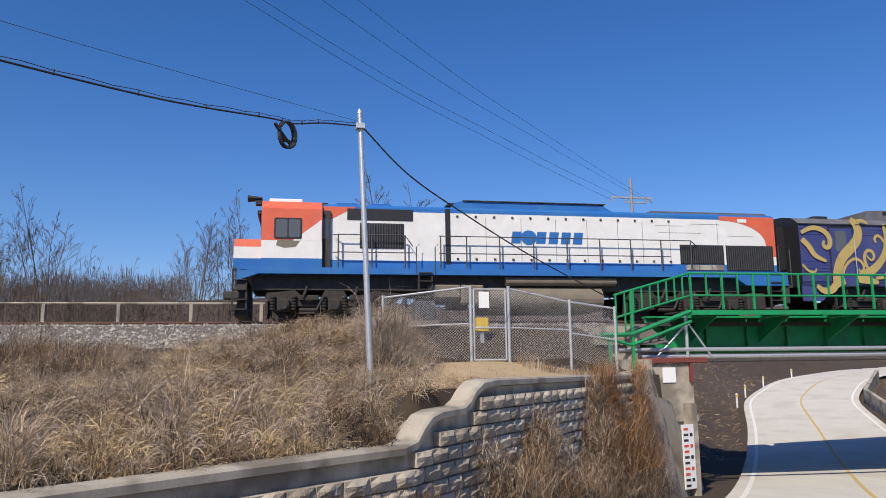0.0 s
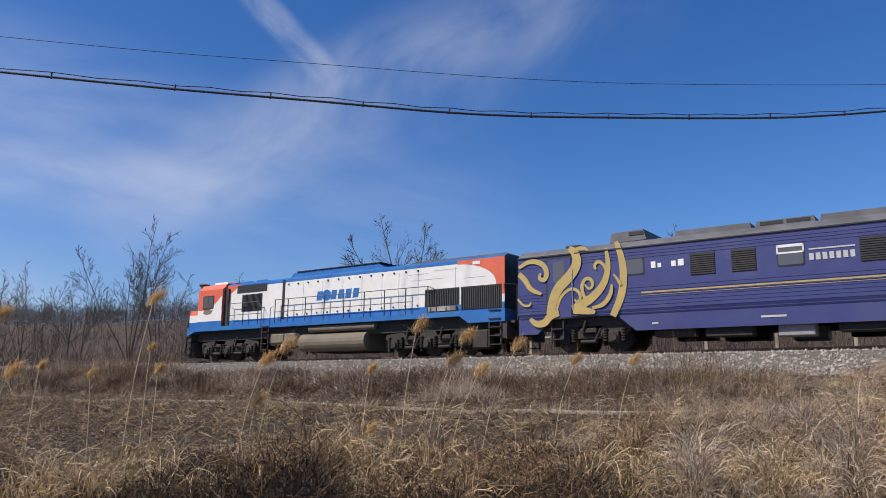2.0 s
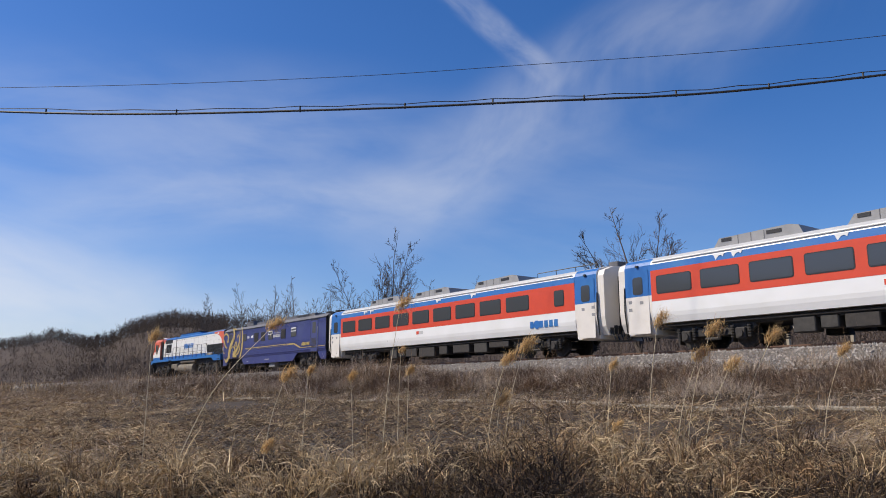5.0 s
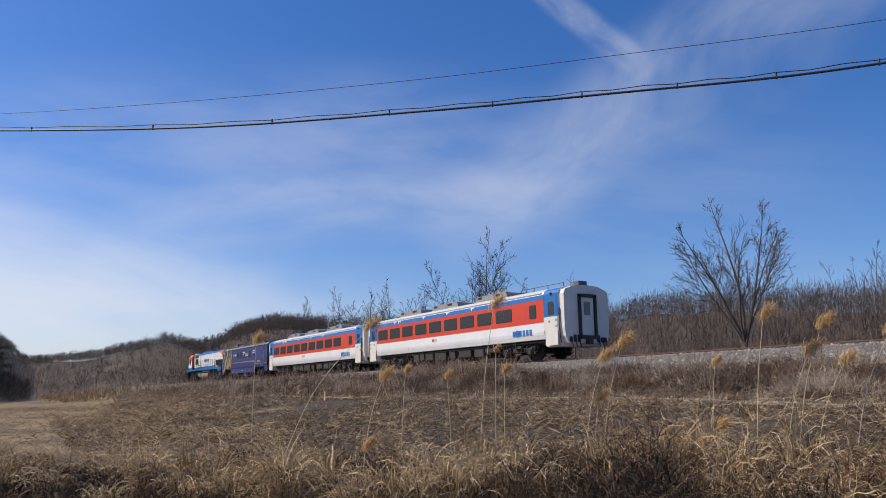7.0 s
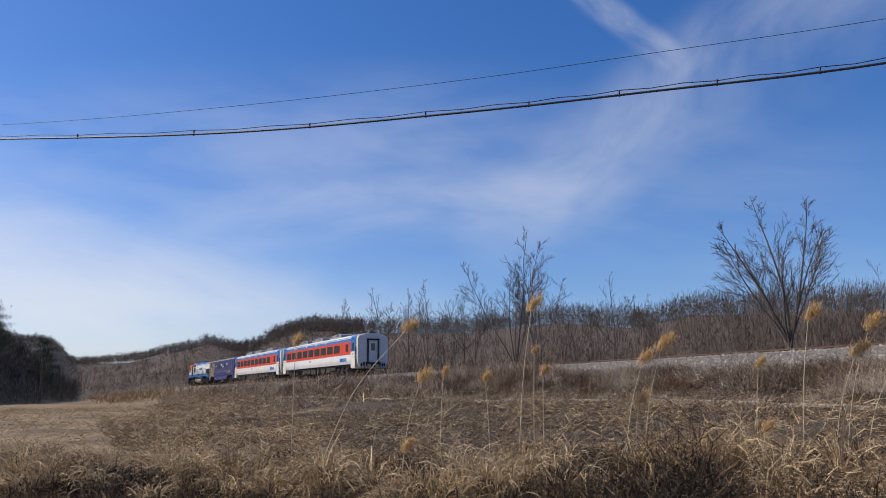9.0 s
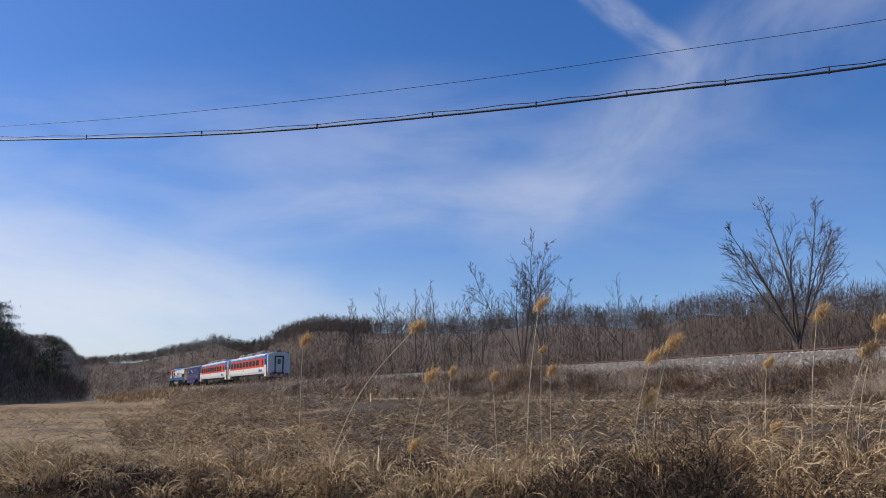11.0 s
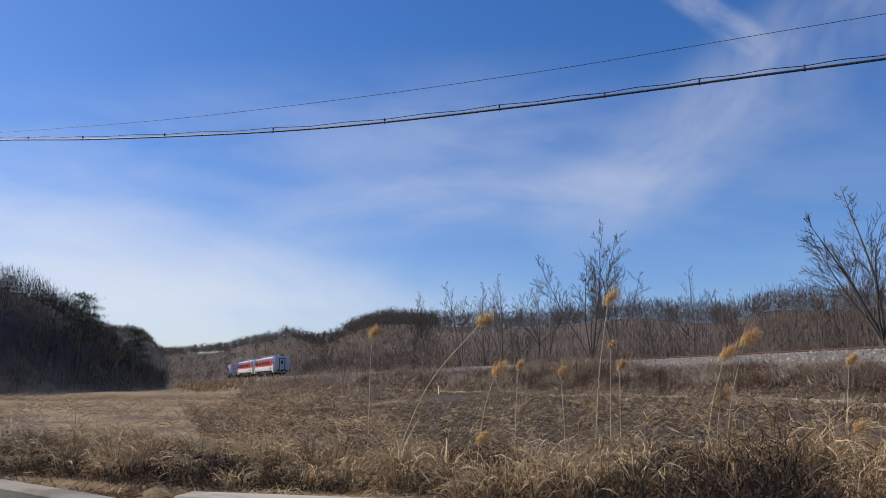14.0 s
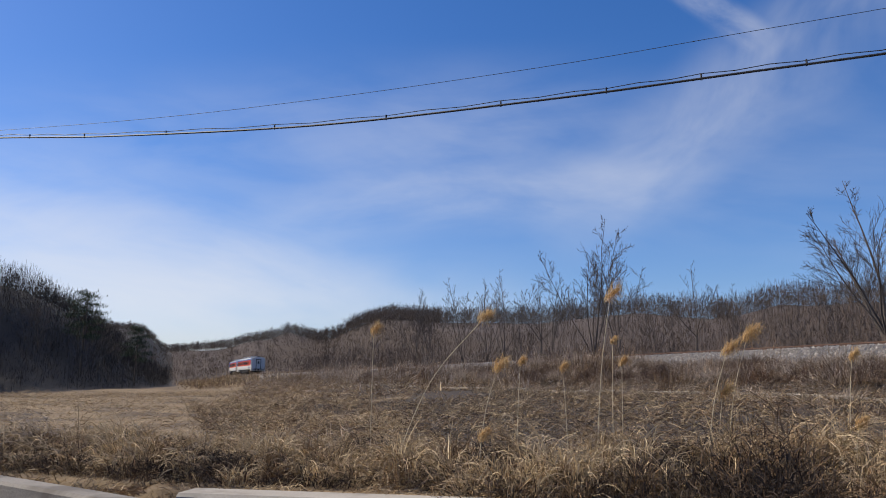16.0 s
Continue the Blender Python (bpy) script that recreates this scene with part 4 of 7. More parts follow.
    ribbon(bm, eased([(2.61, 2.25), (2.77, 2.05), (2.93, 2.18), (2.88, 2.39), (2.67, 2.46), (2.5, 2.25), (2.55, 1.87), (2.69, 1.72)]), 0.05, 0.12, y, 0.05)
    ribbon(bm, eased([(1.54, 1.41), (1.69, 1.87), (2.08, 2.16), (2.39, 2.04), (2.48, 1.78), (2.31, 1.63), (2.24, 1.77)]), 0.1, 0.06, y, 0.04)
    ribbon(bm, eased([(1.3, 1.28), (1.38, 1.7), (1.59, 2.16), (2.0, 2.5), (2.3, 2.83), (2.37, 3.16), (2.24, 3.43), (2.06, 3.54)]), 0.34, 0.2, y, 0.14)
    ribbon(bm, eased([(2.31, 3.49), (2.58, 3.52), (2.77, 3.4)]), 0.12, 0.04, y, 0.05)
    ribbon(bm, eased([(0.06, 3.03), (0.51, 3.25), (1.03, 3.11), (1.22, 2.75), (1.09, 2.47), (0.86, 2.59), (0.95, 2.76)]), 0.14, 0.07, y, 0.1)
    ribbon(bm, eased([(0.06, 2.8), (0.34, 2.55), (0.51, 2.21), (0.97, 2.02)]), 0.22, 0.1, y, 0.06)
    ribbon(bm, eased([(0.01, 1.9), (0.23, 1.64), (0.51, 1.63), (0.54, 1.76)]), 0.08, 0.05, y, 0.03)
    ribbon(bm, eased([(0.51, 1.17), (0.74, 0.96), (1.09, 0.98), (1.28, 1.23), (1.64, 1.33)]), 0.12, 0.26, y, 0.1)
    ribbon(bm, eased([(2.18, 1.38), (2.61, 1.35), (2.99, 1.28)]), 0.24, 0.1, y, 0.1)
    ribbon(bm, eased([(2.88, 1.43), (3.29, 1.49), (3.57, 1.85), (3.6, 2.18)]), 0.08, 0.05, y, 0.1)
    ribbon(bm, eased([(3.67, 2.51), (3.82, 2.31), (3.92, 2.11)]), 0.05, 0.12, y, 0.02)
    fl = list(bm.faces)
    for isl, f in enumerate(fl):
        for v in f.verts:
            v.co.y = -1.526 - 0.0008 * (isl // 8)
    part("ornament", bm, M["gold"], e, "gold painted scroll ornament")
    # writing as plain bars
    bm = bmesh.new()
    for i, (w, h) in enumerate(((0.2, 0.3), (0.16, 0.2), (0.0, 0), (0.2, 0.25), (0.24, 0.3))):
        if w:
            box(bm, 4.95 + i * 0.22, 4.95 + i * 0.22 + w * 0.75, -1.516, -1.5, 2.6, 2.6 + h * 0.7)
    part("brush_marks", bm, M["white"], e, "white brush marks")
    bm = bmesh.new()
    for i in range(7):
        box(bm, 9.62 + i * 0.175, 9.74 + i * 0.175, -1.514, -1.5, 2.42, 2.62)
    box(bm, 9.62, 10.8, -1.514, -1.5, 2.72, 2.76)
    part("name_bars", bm, M["roof_light"], e, "pale name bars")
    mark(e, 14.2, 15.36, 1.62, 1.82, -1.52, M["gold"], "gold brand mark")
    bm = bmesh.new()
    for x0, x1, z in ((8.2, 8.9, 0.85), (12.0, 12.5, 1.25), (4.9, 5.1, 0.8)):
        box(bm, x0, x1, -1.474, -1.46, z, z + 0.06)
    part("data_bars", bm, M["roof_light"], e)
    # roof
    part("roof_box", prism(bmesh.new(), [(3.3, 3.68), (3.35, 4.02), (4.5, 4.06), (4.6, 3.7)], -0.9, 0.9), M["roof_grey"], e, "grey roof equipment box")
    part("roof_box_vent", boxm(4.0, 4.5, -0.92, 0.92, 3.88, 4.0), M["black"], e)
    part("roof_vent", boxm(1.4, 2.0, -0.5, 0.5, 3.72, 3.86, bev=0.03), M["black"], e)
    for x0, x1, m in ((5.6, 8.0, "roof_grey"), (8.1, 9.8, "black"), (9.9, 12.4, "roof_grey"), (12.5, 14.2, "black"), (14.3, 15.2, "roof_grey")):
        part("roof_hatch", prism(bmesh.new(), [(x0, 3.6), (x0 + 0.05, 3.82), (x1 - 0.05, 3.82), (x1, 3.6)], -1.05, 1.05), M["roof_grey"], e)
        if m == "black":
            for k in (0.15, 0.9):
                part("hatch_grille", boxm(x0 + k, x0 + k + 0.65, -1.06, 1.06, 3.68, 3.79), M["black"], e)
    for x in (6.5, 10.2, 11.4, 15.6, 16.8):
        part("roof_cap", tubem([(x, 0, 3.76), (x, 0, 3.9)], 0.35, 12), M["black"], e)
    # gangways and underframe
    part("gangway", boxm(-0.3, 0, -0.65, 0.65, 1.1, 3.4), M["black"], e)
    part("gangway", boxm(17.56, 17.9, -1.35, 1.35, 1.1, 3.55), M["black"], e, "black rubber gangway")
    for x0, x1, z0 in ((4.9, 6.2, 0.4), (6.5, 7.9, 0.35), (8.6, 9.6, 0.3), (10.2, 11.9, 0.38)):
        for s in (-1, 1):
            part("equipment_box", boxm(x0, x1, *sorted((s * 0.8, s * 1.3)), z0, 0.75, bev=0.03), M["bogie" if x0 != 8.6 else "unit_grey"], e)
    part("underframe", boxm(0.2, 17.4, -1.2, 1.2, 0.85, 1.14), M["under"], e)
    ladder(e, 1.3, 1.75, 0.35, 1.15, -1.42, 3)
    ladder(e, 15.85, 16.3, 0.35, 1.15, -1.42, 3)
    wheel_rows(bogie(e, (1.7, 3.5)))
    wheel_rows(bogie(e, (13.9, 15.9)))
    return e


def build_coach():
    e = tagged(new("passenger_coach"), "white passenger coach with red window band and blue ends", "railway car", "passenger coaches")
    L = 23.3
    half = [(1.42, 1.02), (1.48, 1.25), (1.5, 1.4), (1.5, 1.88), (1.5, 3.04), (1.48, 3.28), (1.42, 3.42), (1.25, 3.55), (0.7, 3.68), (0, 3.72)]
    bm = bmesh.new()
    ends = shell(bm, 1.62, 21.72, half, [(1.88, 0), (3.04, 1), (3.28, 2), (3.45, 0), (9, 3)])
    part("body", bm, [M["white"], M["red"], M["blue"], M["roof_light"]], e, "white body with red and blue bands")
    for a, b, tail in ((0.35, 1.62, 0), (21.72, 22.95, 1)):
        bm = bmesh.new()
        h2 = [(1.34, 0.62), (1.42, 1.02), (1.5, 1.5), (1.5, 2.1), (1.48, 3.28), (1.42, 3.42), (1.25, 3.55), (0.7, 3.68), (0, 3.72)]
        ends = shell(bm, a, b, h2, [(2.1, 0), (3.5, 1), (9, 2)])
        for f in ends:
            f.material_index = 3
        v = part("vestibule", bm, [M["end_grey"], M["blue"], M["roof_light"], M["end_grey"]], e, "blue and silver end vestibule")
        for s in (-1, 1):
            y = s * 1.5
            d0, d1 = a + 0.12, b - 0.12
            bm = panel(bmesh.new(), d0, d1, 1.5, 3.12, y, 0.03, 0.008, s)
            d = part("door", bm, M["blue"], v, "blue folding door")
            part("door_leaf", prism(bmesh.new(), [(d0, 0.66), (d1, 0.66), (d1, 2.1), (d0, 2.1)], s * 1.5, s * 1.514), M["end_grey"], v, "silver lower door panel")
            part("door_pane", panel(bmesh.new(), (d0 + d1) / 2 - 0.24, (d0 + d1) / 2 + 0.24, 2.18, 2.86, y + s * 0.008, 0.1, 0.01, s), M["glass"], v)
            hx = b + 0.02 if tail else a - 0.02
            part("grab_rail", tubem([(hx, s * 1.42, 0.75), (hx, s * 1.54, 1.6), (hx, s * 1.5, 2.5)], 0.03), M["black"], v)
            for k, (zz, xx) in enumerate(((1.85, 0.9), (1.55, 0.9), (1.8, 0.35))):
                xk = d0 + xx if tail else d1 - xx
                part("door_plate", boxm(xk - 0.08, xk + 0.08, *sorted((s * 1.512, s * 1.52)), zz, zz + 0.12), M["unit_grey"], v)
            part("marker_lamp", boxm((a + b) / 2 - 0.06, (a + b) / 2 + 0.06, *sorted((s * 1.47, s * 1.55)), 3.24, 3.32), M["black"], v)
    # ends and gangways
    for a, b, sg in ((0.0, 0.35, -1), (22.95, 23.3, 1)):
        bm = bmesh.new()
        h3 = [(1.2, 0.75), (1.38, 1.1), (1.44, 1.5), (1.44, 3.2), (1.34, 3.42), (0.8, 3.62), (0, 3.68)]
        shell(bm, a, b, h3, [(9, 0)])
        v = part("car_end", bm, M["end_grey"], e, "light grey car end")
        xe = a if sg < 0 else b
        bm = bmesh.new()
        for y0, y1, z0, z1 in ((-0.56, -0.44, 1.0, 3.15), (0.44, 0.56, 1.0, 3.15), (-0.56, 0.56, 3.05, 3.2)):
            box(bm, *sorted((xe, xe + sg * 0.14)), y0, y1, z0, z1)
        part("gangway_rubber", bm, M["black"], v, "black rubber gangway frame")
        part("end_door", boxm(*sorted((xe, xe + sg * 0.03)), -0.42, 0.42, 1.15, 3.02), M["end_grey"], v)
        part("end_door_pane", boxm(*sorted((xe + sg * 0.03, xe + sg * 0.04)), -0.2, 0.2, 2.15, 2.8), M["glass"], v)
        part("foot_plate", boxm(*sorted((xe, xe + sg * 0.25)), -0.55, 0.55, 0.95, 1.12), M["black"], v)
        for y in (-1.1, -0.85, -0.6, 0.65, 0.9, 1.1):
            bm = bmesh.new()
            box(bm, *sorted((xe, xe + sg * 0.1)), y - 0.06, y + 0.06, 0.8, 1.05 + 0.1 * (abs(y) < 0.9))
            tube(bm, [(xe + sg * 0.08, y, 0.9), (xe + sg * 0.2, y, 0.55)], 0.03, 6)
            part("hose", bm, M["black"], v)
        part("coupler", boxm(*sorted((xe, xe + sg * 0.25)), -0.15, 0.15, 0.7, 0.95), M["under"], v)
    part("roof_fin", boxm(22.6, 23.1, -0.28, 0.28, 3.68, 3.92, bev=0.02), M["roof_grey"], e)
    # windows
    for s in (-1, 1):
        y = s * 1.5
        wins = [(1.87 + 1.935 * i, 3.43 + 1.935 * i) for i in range(9)] + [(20.5, 21.1)]
        for x0, x1 in wins:
            w = part("window", panel(bmesh.new(), x0, x1, 2.12, 2.82, y, 0.08, 0.01, s), M["black"], e)
            part("pane", panel(bmesh.new(), x0 + 0.035, x1 - 0.035, 2.155, 2.785, y + s * 0.01, 0.06, 0.006, s), M["glass"], w)
        part("gutter", boxm(1.7, 21.6, *sorted((s * 1.46, s * 1.5)), 3.36, 3.39), M["roof_light"], e)
        part("sill_line", boxm(1.62, 21.72, *sorted((y, y + s * 0.006)), 1.86, 1.9), M["red"], e)
        for x in (4.6, 5.3, 8.9, 12.0, 14.9):   # places where the blue band has flaked to white
            bm = prism(bmesh.new(), [(x - 0.22, 3.3), (x + 0.25, 3.3), (x + 0.18, 3.16), (x + 0.1, 3.22), (x, 3.2), (x - 0.12, 3.08)], s * 1.494, s * 1.503)
            part("flaked_patch", bm, M["white"], e, "white patches where blue paint has flaked")
    mark(e, 18.95, 20.75, 1.28, 1.58, -1.5, M["blue"], "blue brand mark", 0.0)
    bm = boxm(10.0, 10.22, -1.508, -1.5, 1.55, 1.72)
    part("notice", bm, M["red"], e)
    bm = boxm(10.24, 10.6, -1.508, -1.5, 1.55, 1.72)
    part("notice", bm, M["roof_light"], e)
    # roof units
    for x0, x1 in ((4.0, 7.4), (8.8, 12.2), (14.2, 17.6)):
        bm = prism(bmesh.new(), [(x0, 3.6), (x0 + 0.25, 3.95), (x1 - 0.5, 4.02), (x1 - 0.15, 3.95), (x1, 3.62)], -0.85, 0.85)
        u = part("cooling_unit", bm, M["unit_grey"], e, "grey roof cooling unit")
        for k, dx in ((0.35, 0.4), (x1 - x0 - 1.3, 0.55)):
            part("unit_vent", boxm(x0 + k, x0 + k + dx, -0.865, 0.865, 3.8, 3.93), M["black"], u)
        for k in (1.0, 1.5, 2.0):
            part("unit_seam", boxm(x0 + k, x0 + k + 0.02, -0.86, 0.86, 3.66, 3.97), M["roof_grey"], u)
    bm = bmesh.new()
    for y in (-0.6, 0.6):
        tube(bm, [(18.6, y, 3.7), (18.6, y, 3.9), (22.3, y, 3.9), (22.3, y, 3.7)], 0.02)
        for x in (19.8, 21.0):
            tube(bm, [(x, y, 3.7), (x, y, 3.9)], 0.02)
    part("roof_rail", bm, M["steel"], e)
    # underframe
    part("underframe", boxm(1.6, 21.7, -1.15, 1.15, 0.8, 1.03), M["under"], e)
    rr = random.Random(4)
    x = 7.0
    while x < 16.6:
        w = rr.uniform(0.5, 1.5)
        z0 = rr.uniform(0.32, 0.6)
        for s in (-1, 1):
            part("equipment_box", boxm(x, x + w, *sorted((s * 0.75, s * 1.28)), z0, 0.85, bev=0.03), M[rr.choice(["bogie", "under", "bogie"])], e)
        x += w + rr.uniform(0.1, 0.5)
    part("pipe", tubem([(2, -1.3, 0.9), (21.5, -1.3, 0.9)], 0.03), M["bogie"], e)
    wheel_rows(bogie(e, (2.9, 5.1)))
    wheel_rows(bogie(e, (18.0, 20.2)))
    return e


loco = build_loco()
power_car = build_power_car()
coach = build_coach()
n_w = len(WHEELS)
coach2 = copy_thing(coach, pose(0, 0, 0))
WHEELS += [(o, 0.46) for o in coach2.children_recursive if o.name.startswith("wheelset")]
tagged(coach2, "white passenger coach with red window band, the train's tail car")

# ---- the bridge over the road ----
def build_bridge():
    e = tagged(new("bridge"), "green painted steel girder bridge with walkway railing", "bridge", kind="")
    X0, X1 = 10.9, 27.0
    zt = 3.08
    for y in (22.6, 27.1):
        bm = bmesh.new()
        box(bm, X0, X1, y - 0.02, y + 0.02, 1.9, 2.95)
        box(bm, X0, X1, y - 0.2, y + 0.2, 2.93, 2.99)
        box(bm, X0, X1, y - 0.2, y + 0.2, 1.86, 1.92)
        x = X0 + 0.6
        while x < X1:
            box(bm, x - 0.015, x + 0.015, y - 0.16, y + 0.16, 1.92, 2.93)
            x += 1.45
        part("girder", bm, M["green"], e, "green plate girder")
    part("deck", boxm(X0, X1, 22.2, 27.5, 2.66, 2.78), M["under"], e, "dark bridge deck")
    bm = bmesh.new()     # walkway edge channel, seen from the road
    box(bm, 11.45, X1, 20.74, 20.80, zt - 0.16, zt)
    box(bm, 11.45, X1, 20.74, 20.95, zt - 0.02, zt)
    part("walkway_edge", bm, M["green"], e, "bright green walkway edge channel")
    part("walkway", boxm(11.4, X1, 20.95, 22.2, zt - 0.06, zt - 0.02), M["under"], e)
    x = 12.4
    while x < X1:
        part("bracket", prism(bmesh.new(), [(0, 0), (0, -0.1), (0, 0)][:0] or [(x - 0.03, zt - 0.16), (x + 0.03, zt - 0.16), (x + 0.03, zt - 0.06), (x - 0.03, zt - 0.06)], 20.8, 22.5), M["green"], e)
        bm = bmesh.new()
        v = [bm.verts.new(p) for p in ((x, 20.8, zt - 0.17), (x, 22.55, zt - 0.17), (x, 22.55, zt - 0.95))]
        w = [bm.verts.new((p.co.x + 0.025, p.co.y, p.co.z)) for p in v]
        bm.faces.new(v)
        bm.faces.new(w[::-1])
        for i in range(3):
            bm.faces.new((v[i], v[(i + 1) % 3], w[(i + 1) % 3], w[i]))
        bmesh.ops.recalc_face_normals(bm, faces=bm.faces)
        part("gusset", bm, M["green"], e)
        x += 2.45
    # railing on the level part and down the ramp
    part("top_rail", tubem([(8.75, 20.0, 3.42), (11.55, 20.77, 4.17), (X1, 20.77, 4.17)], 0.035, 8), M["green"], e)
    part("mid_rail", tubem([(8.75, 20.0, 2.78), (11.55, 20.77, 3.5), (X1, 20.77, 3.5)], 0.03, 8), M["green"], e)
    x = 11.55
    k = 0
    while x < X1:
        big = k % 2 == 0
        part("rail_post", boxm(x - 0.03 if big else x - 0.02, x + 0.03 if big else x + 0.02, 20.74, 20.80, zt if big else 3.5, 4.17), M["green"], e)
        x += 0.52
        k += 1
    for i in range(9):
        t = i / 9
        x, y, z = 8.8 + 2.75 * t, 20.0 + 0.77 * t, 0.74 * t
        part("rail_post", boxm(x - 0.02, x + 0.02, y - 0.02, y + 0.02, (2.3 if i in (0, 1) else 2.78) + z, 3.43 + z), M["green"], e)
    part("ramp_post", boxm(9.30, 9.38, 20.13, 20.2, 0.9, 3.6), M["green"], e)
    part("ramp_post", boxm(8.55, 8.61, 19.97, 20.03, 1.3, 2.35), M["green"], e)
    for dz, w in ((0.0, 0.07), (-0.3, 0.05)):
        part("ramp_stringer", tubem([(8.3, 19.95, 2.3 + dz * 0.2), (9.3, 20.15, 2.32 + dz), (11.5, 20.77, 3.02 + dz)], w, 6), M["green"], e, "green ramp stringer")
    part("ramp_deck", tubem([(8.6, 20.5, 2.3), (9.3, 20.7, 2.32), (11.5, 21.3, 2.98)], 0.05, 6), M["under"], e)
    # pipes slung below
    for z, r, y in ((1.90, 0.06, 20.9), (1.70, 0.075, 21.0), (1.55, 0.035, 21.0)):
        part("pipe", tubem([(9.2, y, z), (X1, y, z - 0.02)], r, 10), M["galv"] if r > 0.05 else M["under"], e, "galvanised service pipe")
    for x in (11.4,):
        part("hanger", tubem([(x, 20.9, 3.0), (x, 20.9, 1.6)], 0.05, 8), M["galv"], e)
        part("hanger", tubem([(x + 0.05, 20.9, 2.7), (x + 0.75, 20.9, 1.72)], 0.03, 6), M["galv"], e)
        part("hanger", tubem([(x - 0.05, 20.9, 2.6), (x - 0.95, 20.9, 1.72)], 0.03, 6), M["galv"], e)
    part("bearing_beam", boxm(9.75, 11.75, 20.4, 20.7, 1.50, 1.66, bev=0.02), M["rust"], e, "rust red bearing beam")
    return e


build_bridge()


def build_abutment():
    e = tagged(new("abutment"), "stained concrete bridge abutment with wing wall", "abutment", kind="structure")
    bm = bmesh.new()     # seat under the girders
    box(bm, 9.9, 11.35, 21.2, 29.2, -3.0, 1.86)
    part("seat", bm, M["concrete"], e)
    part("back_wall", boxm(8.9, 9.9, 20.9, 29.2, -3.0, 2.6), M["concrete"], e)
    part("pier", boxm(11.18, 11.28, 20.4, 20.5, 0.95, 1.50), M["rust"], e, "rust red steel post")
    part("front_face", boxm(9.3, 11.3, 20.5, 21.2, -3.0, 1.52), M["concrete"], e, "stained concrete face under the bridge")
    part("seat_ledge", boxm(9.25, 11.36, 20.42, 20.55, -0.15, 0.0), M["concrete"], e)
    part("far_abutment", boxm(26.2, 27.6, 20.6, 29.2, -3.0, 1.86), M["concrete"], e)
    bm = bmesh.new()     # wing wall that leans back from the road
    A, B = Vector((8.35, 17.75)), Vector((11.1, 20.95))
    n = Vector((-(B - A).y, (B - A).x)).normalized()
    vs = []
    for p, zt in ((A, 1.3), (A.lerp(B, 0.35), 1.35), (A.lerp(B, 0.5), 0.6), (B, 0.3)):
        for off, z in ((-0.75, -3.0), (0.1, zt), (0.5, zt), (0.6, -3.0)):
            vs.append(bm.verts.new((p.x + n.x * off, p.y + n.y * off, z)))
    for i in range(3):
        for j in range(4):
            k = (j + 1) % 4
            bm.faces.new((vs[4 * i + j], vs[4 * i + k], vs[4 * i + 4 + k], vs[4 * i + 4 + j]))
    bm.faces.new(vs[:4])
    bm.faces.new(vs[-4:][::-1])
    bmesh.ops.recalc_face_normals(bm, faces=bm.faces)
    part("wing_wall", bm, M["concrete"], e, "stained leaning wing wall")
    part("notice", boxm(10.35, 10.75, 20.47, 20.498, 0.95, 1.38), M["white"], e, "white notice")
    part("upper_face", boxm(9.0, 9.9, 20.2, 20.9, -3.0, 1.62), M["concrete"], e)
    # flood gauge
    g = part("gauge_board", boxm(0, 0.42, -0.02, 0.02, 0, 1.66), M["white"], e, "white flood gauge with red and black marks", pose(10.05, 18.98, -1.78, 0, 0, 20))
    for i in range(11):
        part("gauge_mark", boxm(0.03, 0.20, -0.026, -0.02, 0.06 + i * 0.145, 0.12 + i * 0.145), M["red" if (i // 2) % 2 else "black"], g)
        if i % 2:
            part("gauge_figure", boxm(0.26, 0.36, -0.026, -0.02, 0.04 + i * 0.145, 0.13 + i * 0.145), M["red" if (i // 2) % 2 else "black"], g)
    part("gauge_post", boxm(0.42, 0.62, 0.0, 0.3, -0.6, 2.2), M["concrete"], e, "", pose(10.05, 18.98, -1.78, 0, 0, 20))
    return e


build_abutment()


# ---- gate and chain-link fence ----
def chain_link(bm, ax, az0, az1, bx, bz0, bz1, y, pitch=0.07):
    """Woven wire between two posts, as crossing wires."""
    L = bx - ax
    H = max(az1 - az0, bz1 - bz0)
    k = -H
    while k < L:
        for up in (1, -1):
            pts = []
            for t in (0, 1):
                pts.append((k + H * t, t if up > 0 else 1 - t))
            (u0, v0), (u1, v1) = pts
            t0 = max(0.0, (0 - u0) / (u1 - u0))
            t1 = min(1.0, (L - u0) / (u1 - u0))
            if t1 > t0:
                q = []
                for t in (t0, t1):
                    u = u0 + (u1 - u0) * t
                    v = v0 + (v1 - v0) * t
                    f = u / L
                    z0, z1 = az0 + (bz0 - az0) * f, az1 + (bz1 - az1) * f
                    q.append((ax + u, y, z0 + (z1 - z0) * v))
                tube(bm, q, 0.0035, 3)
        k += pitch


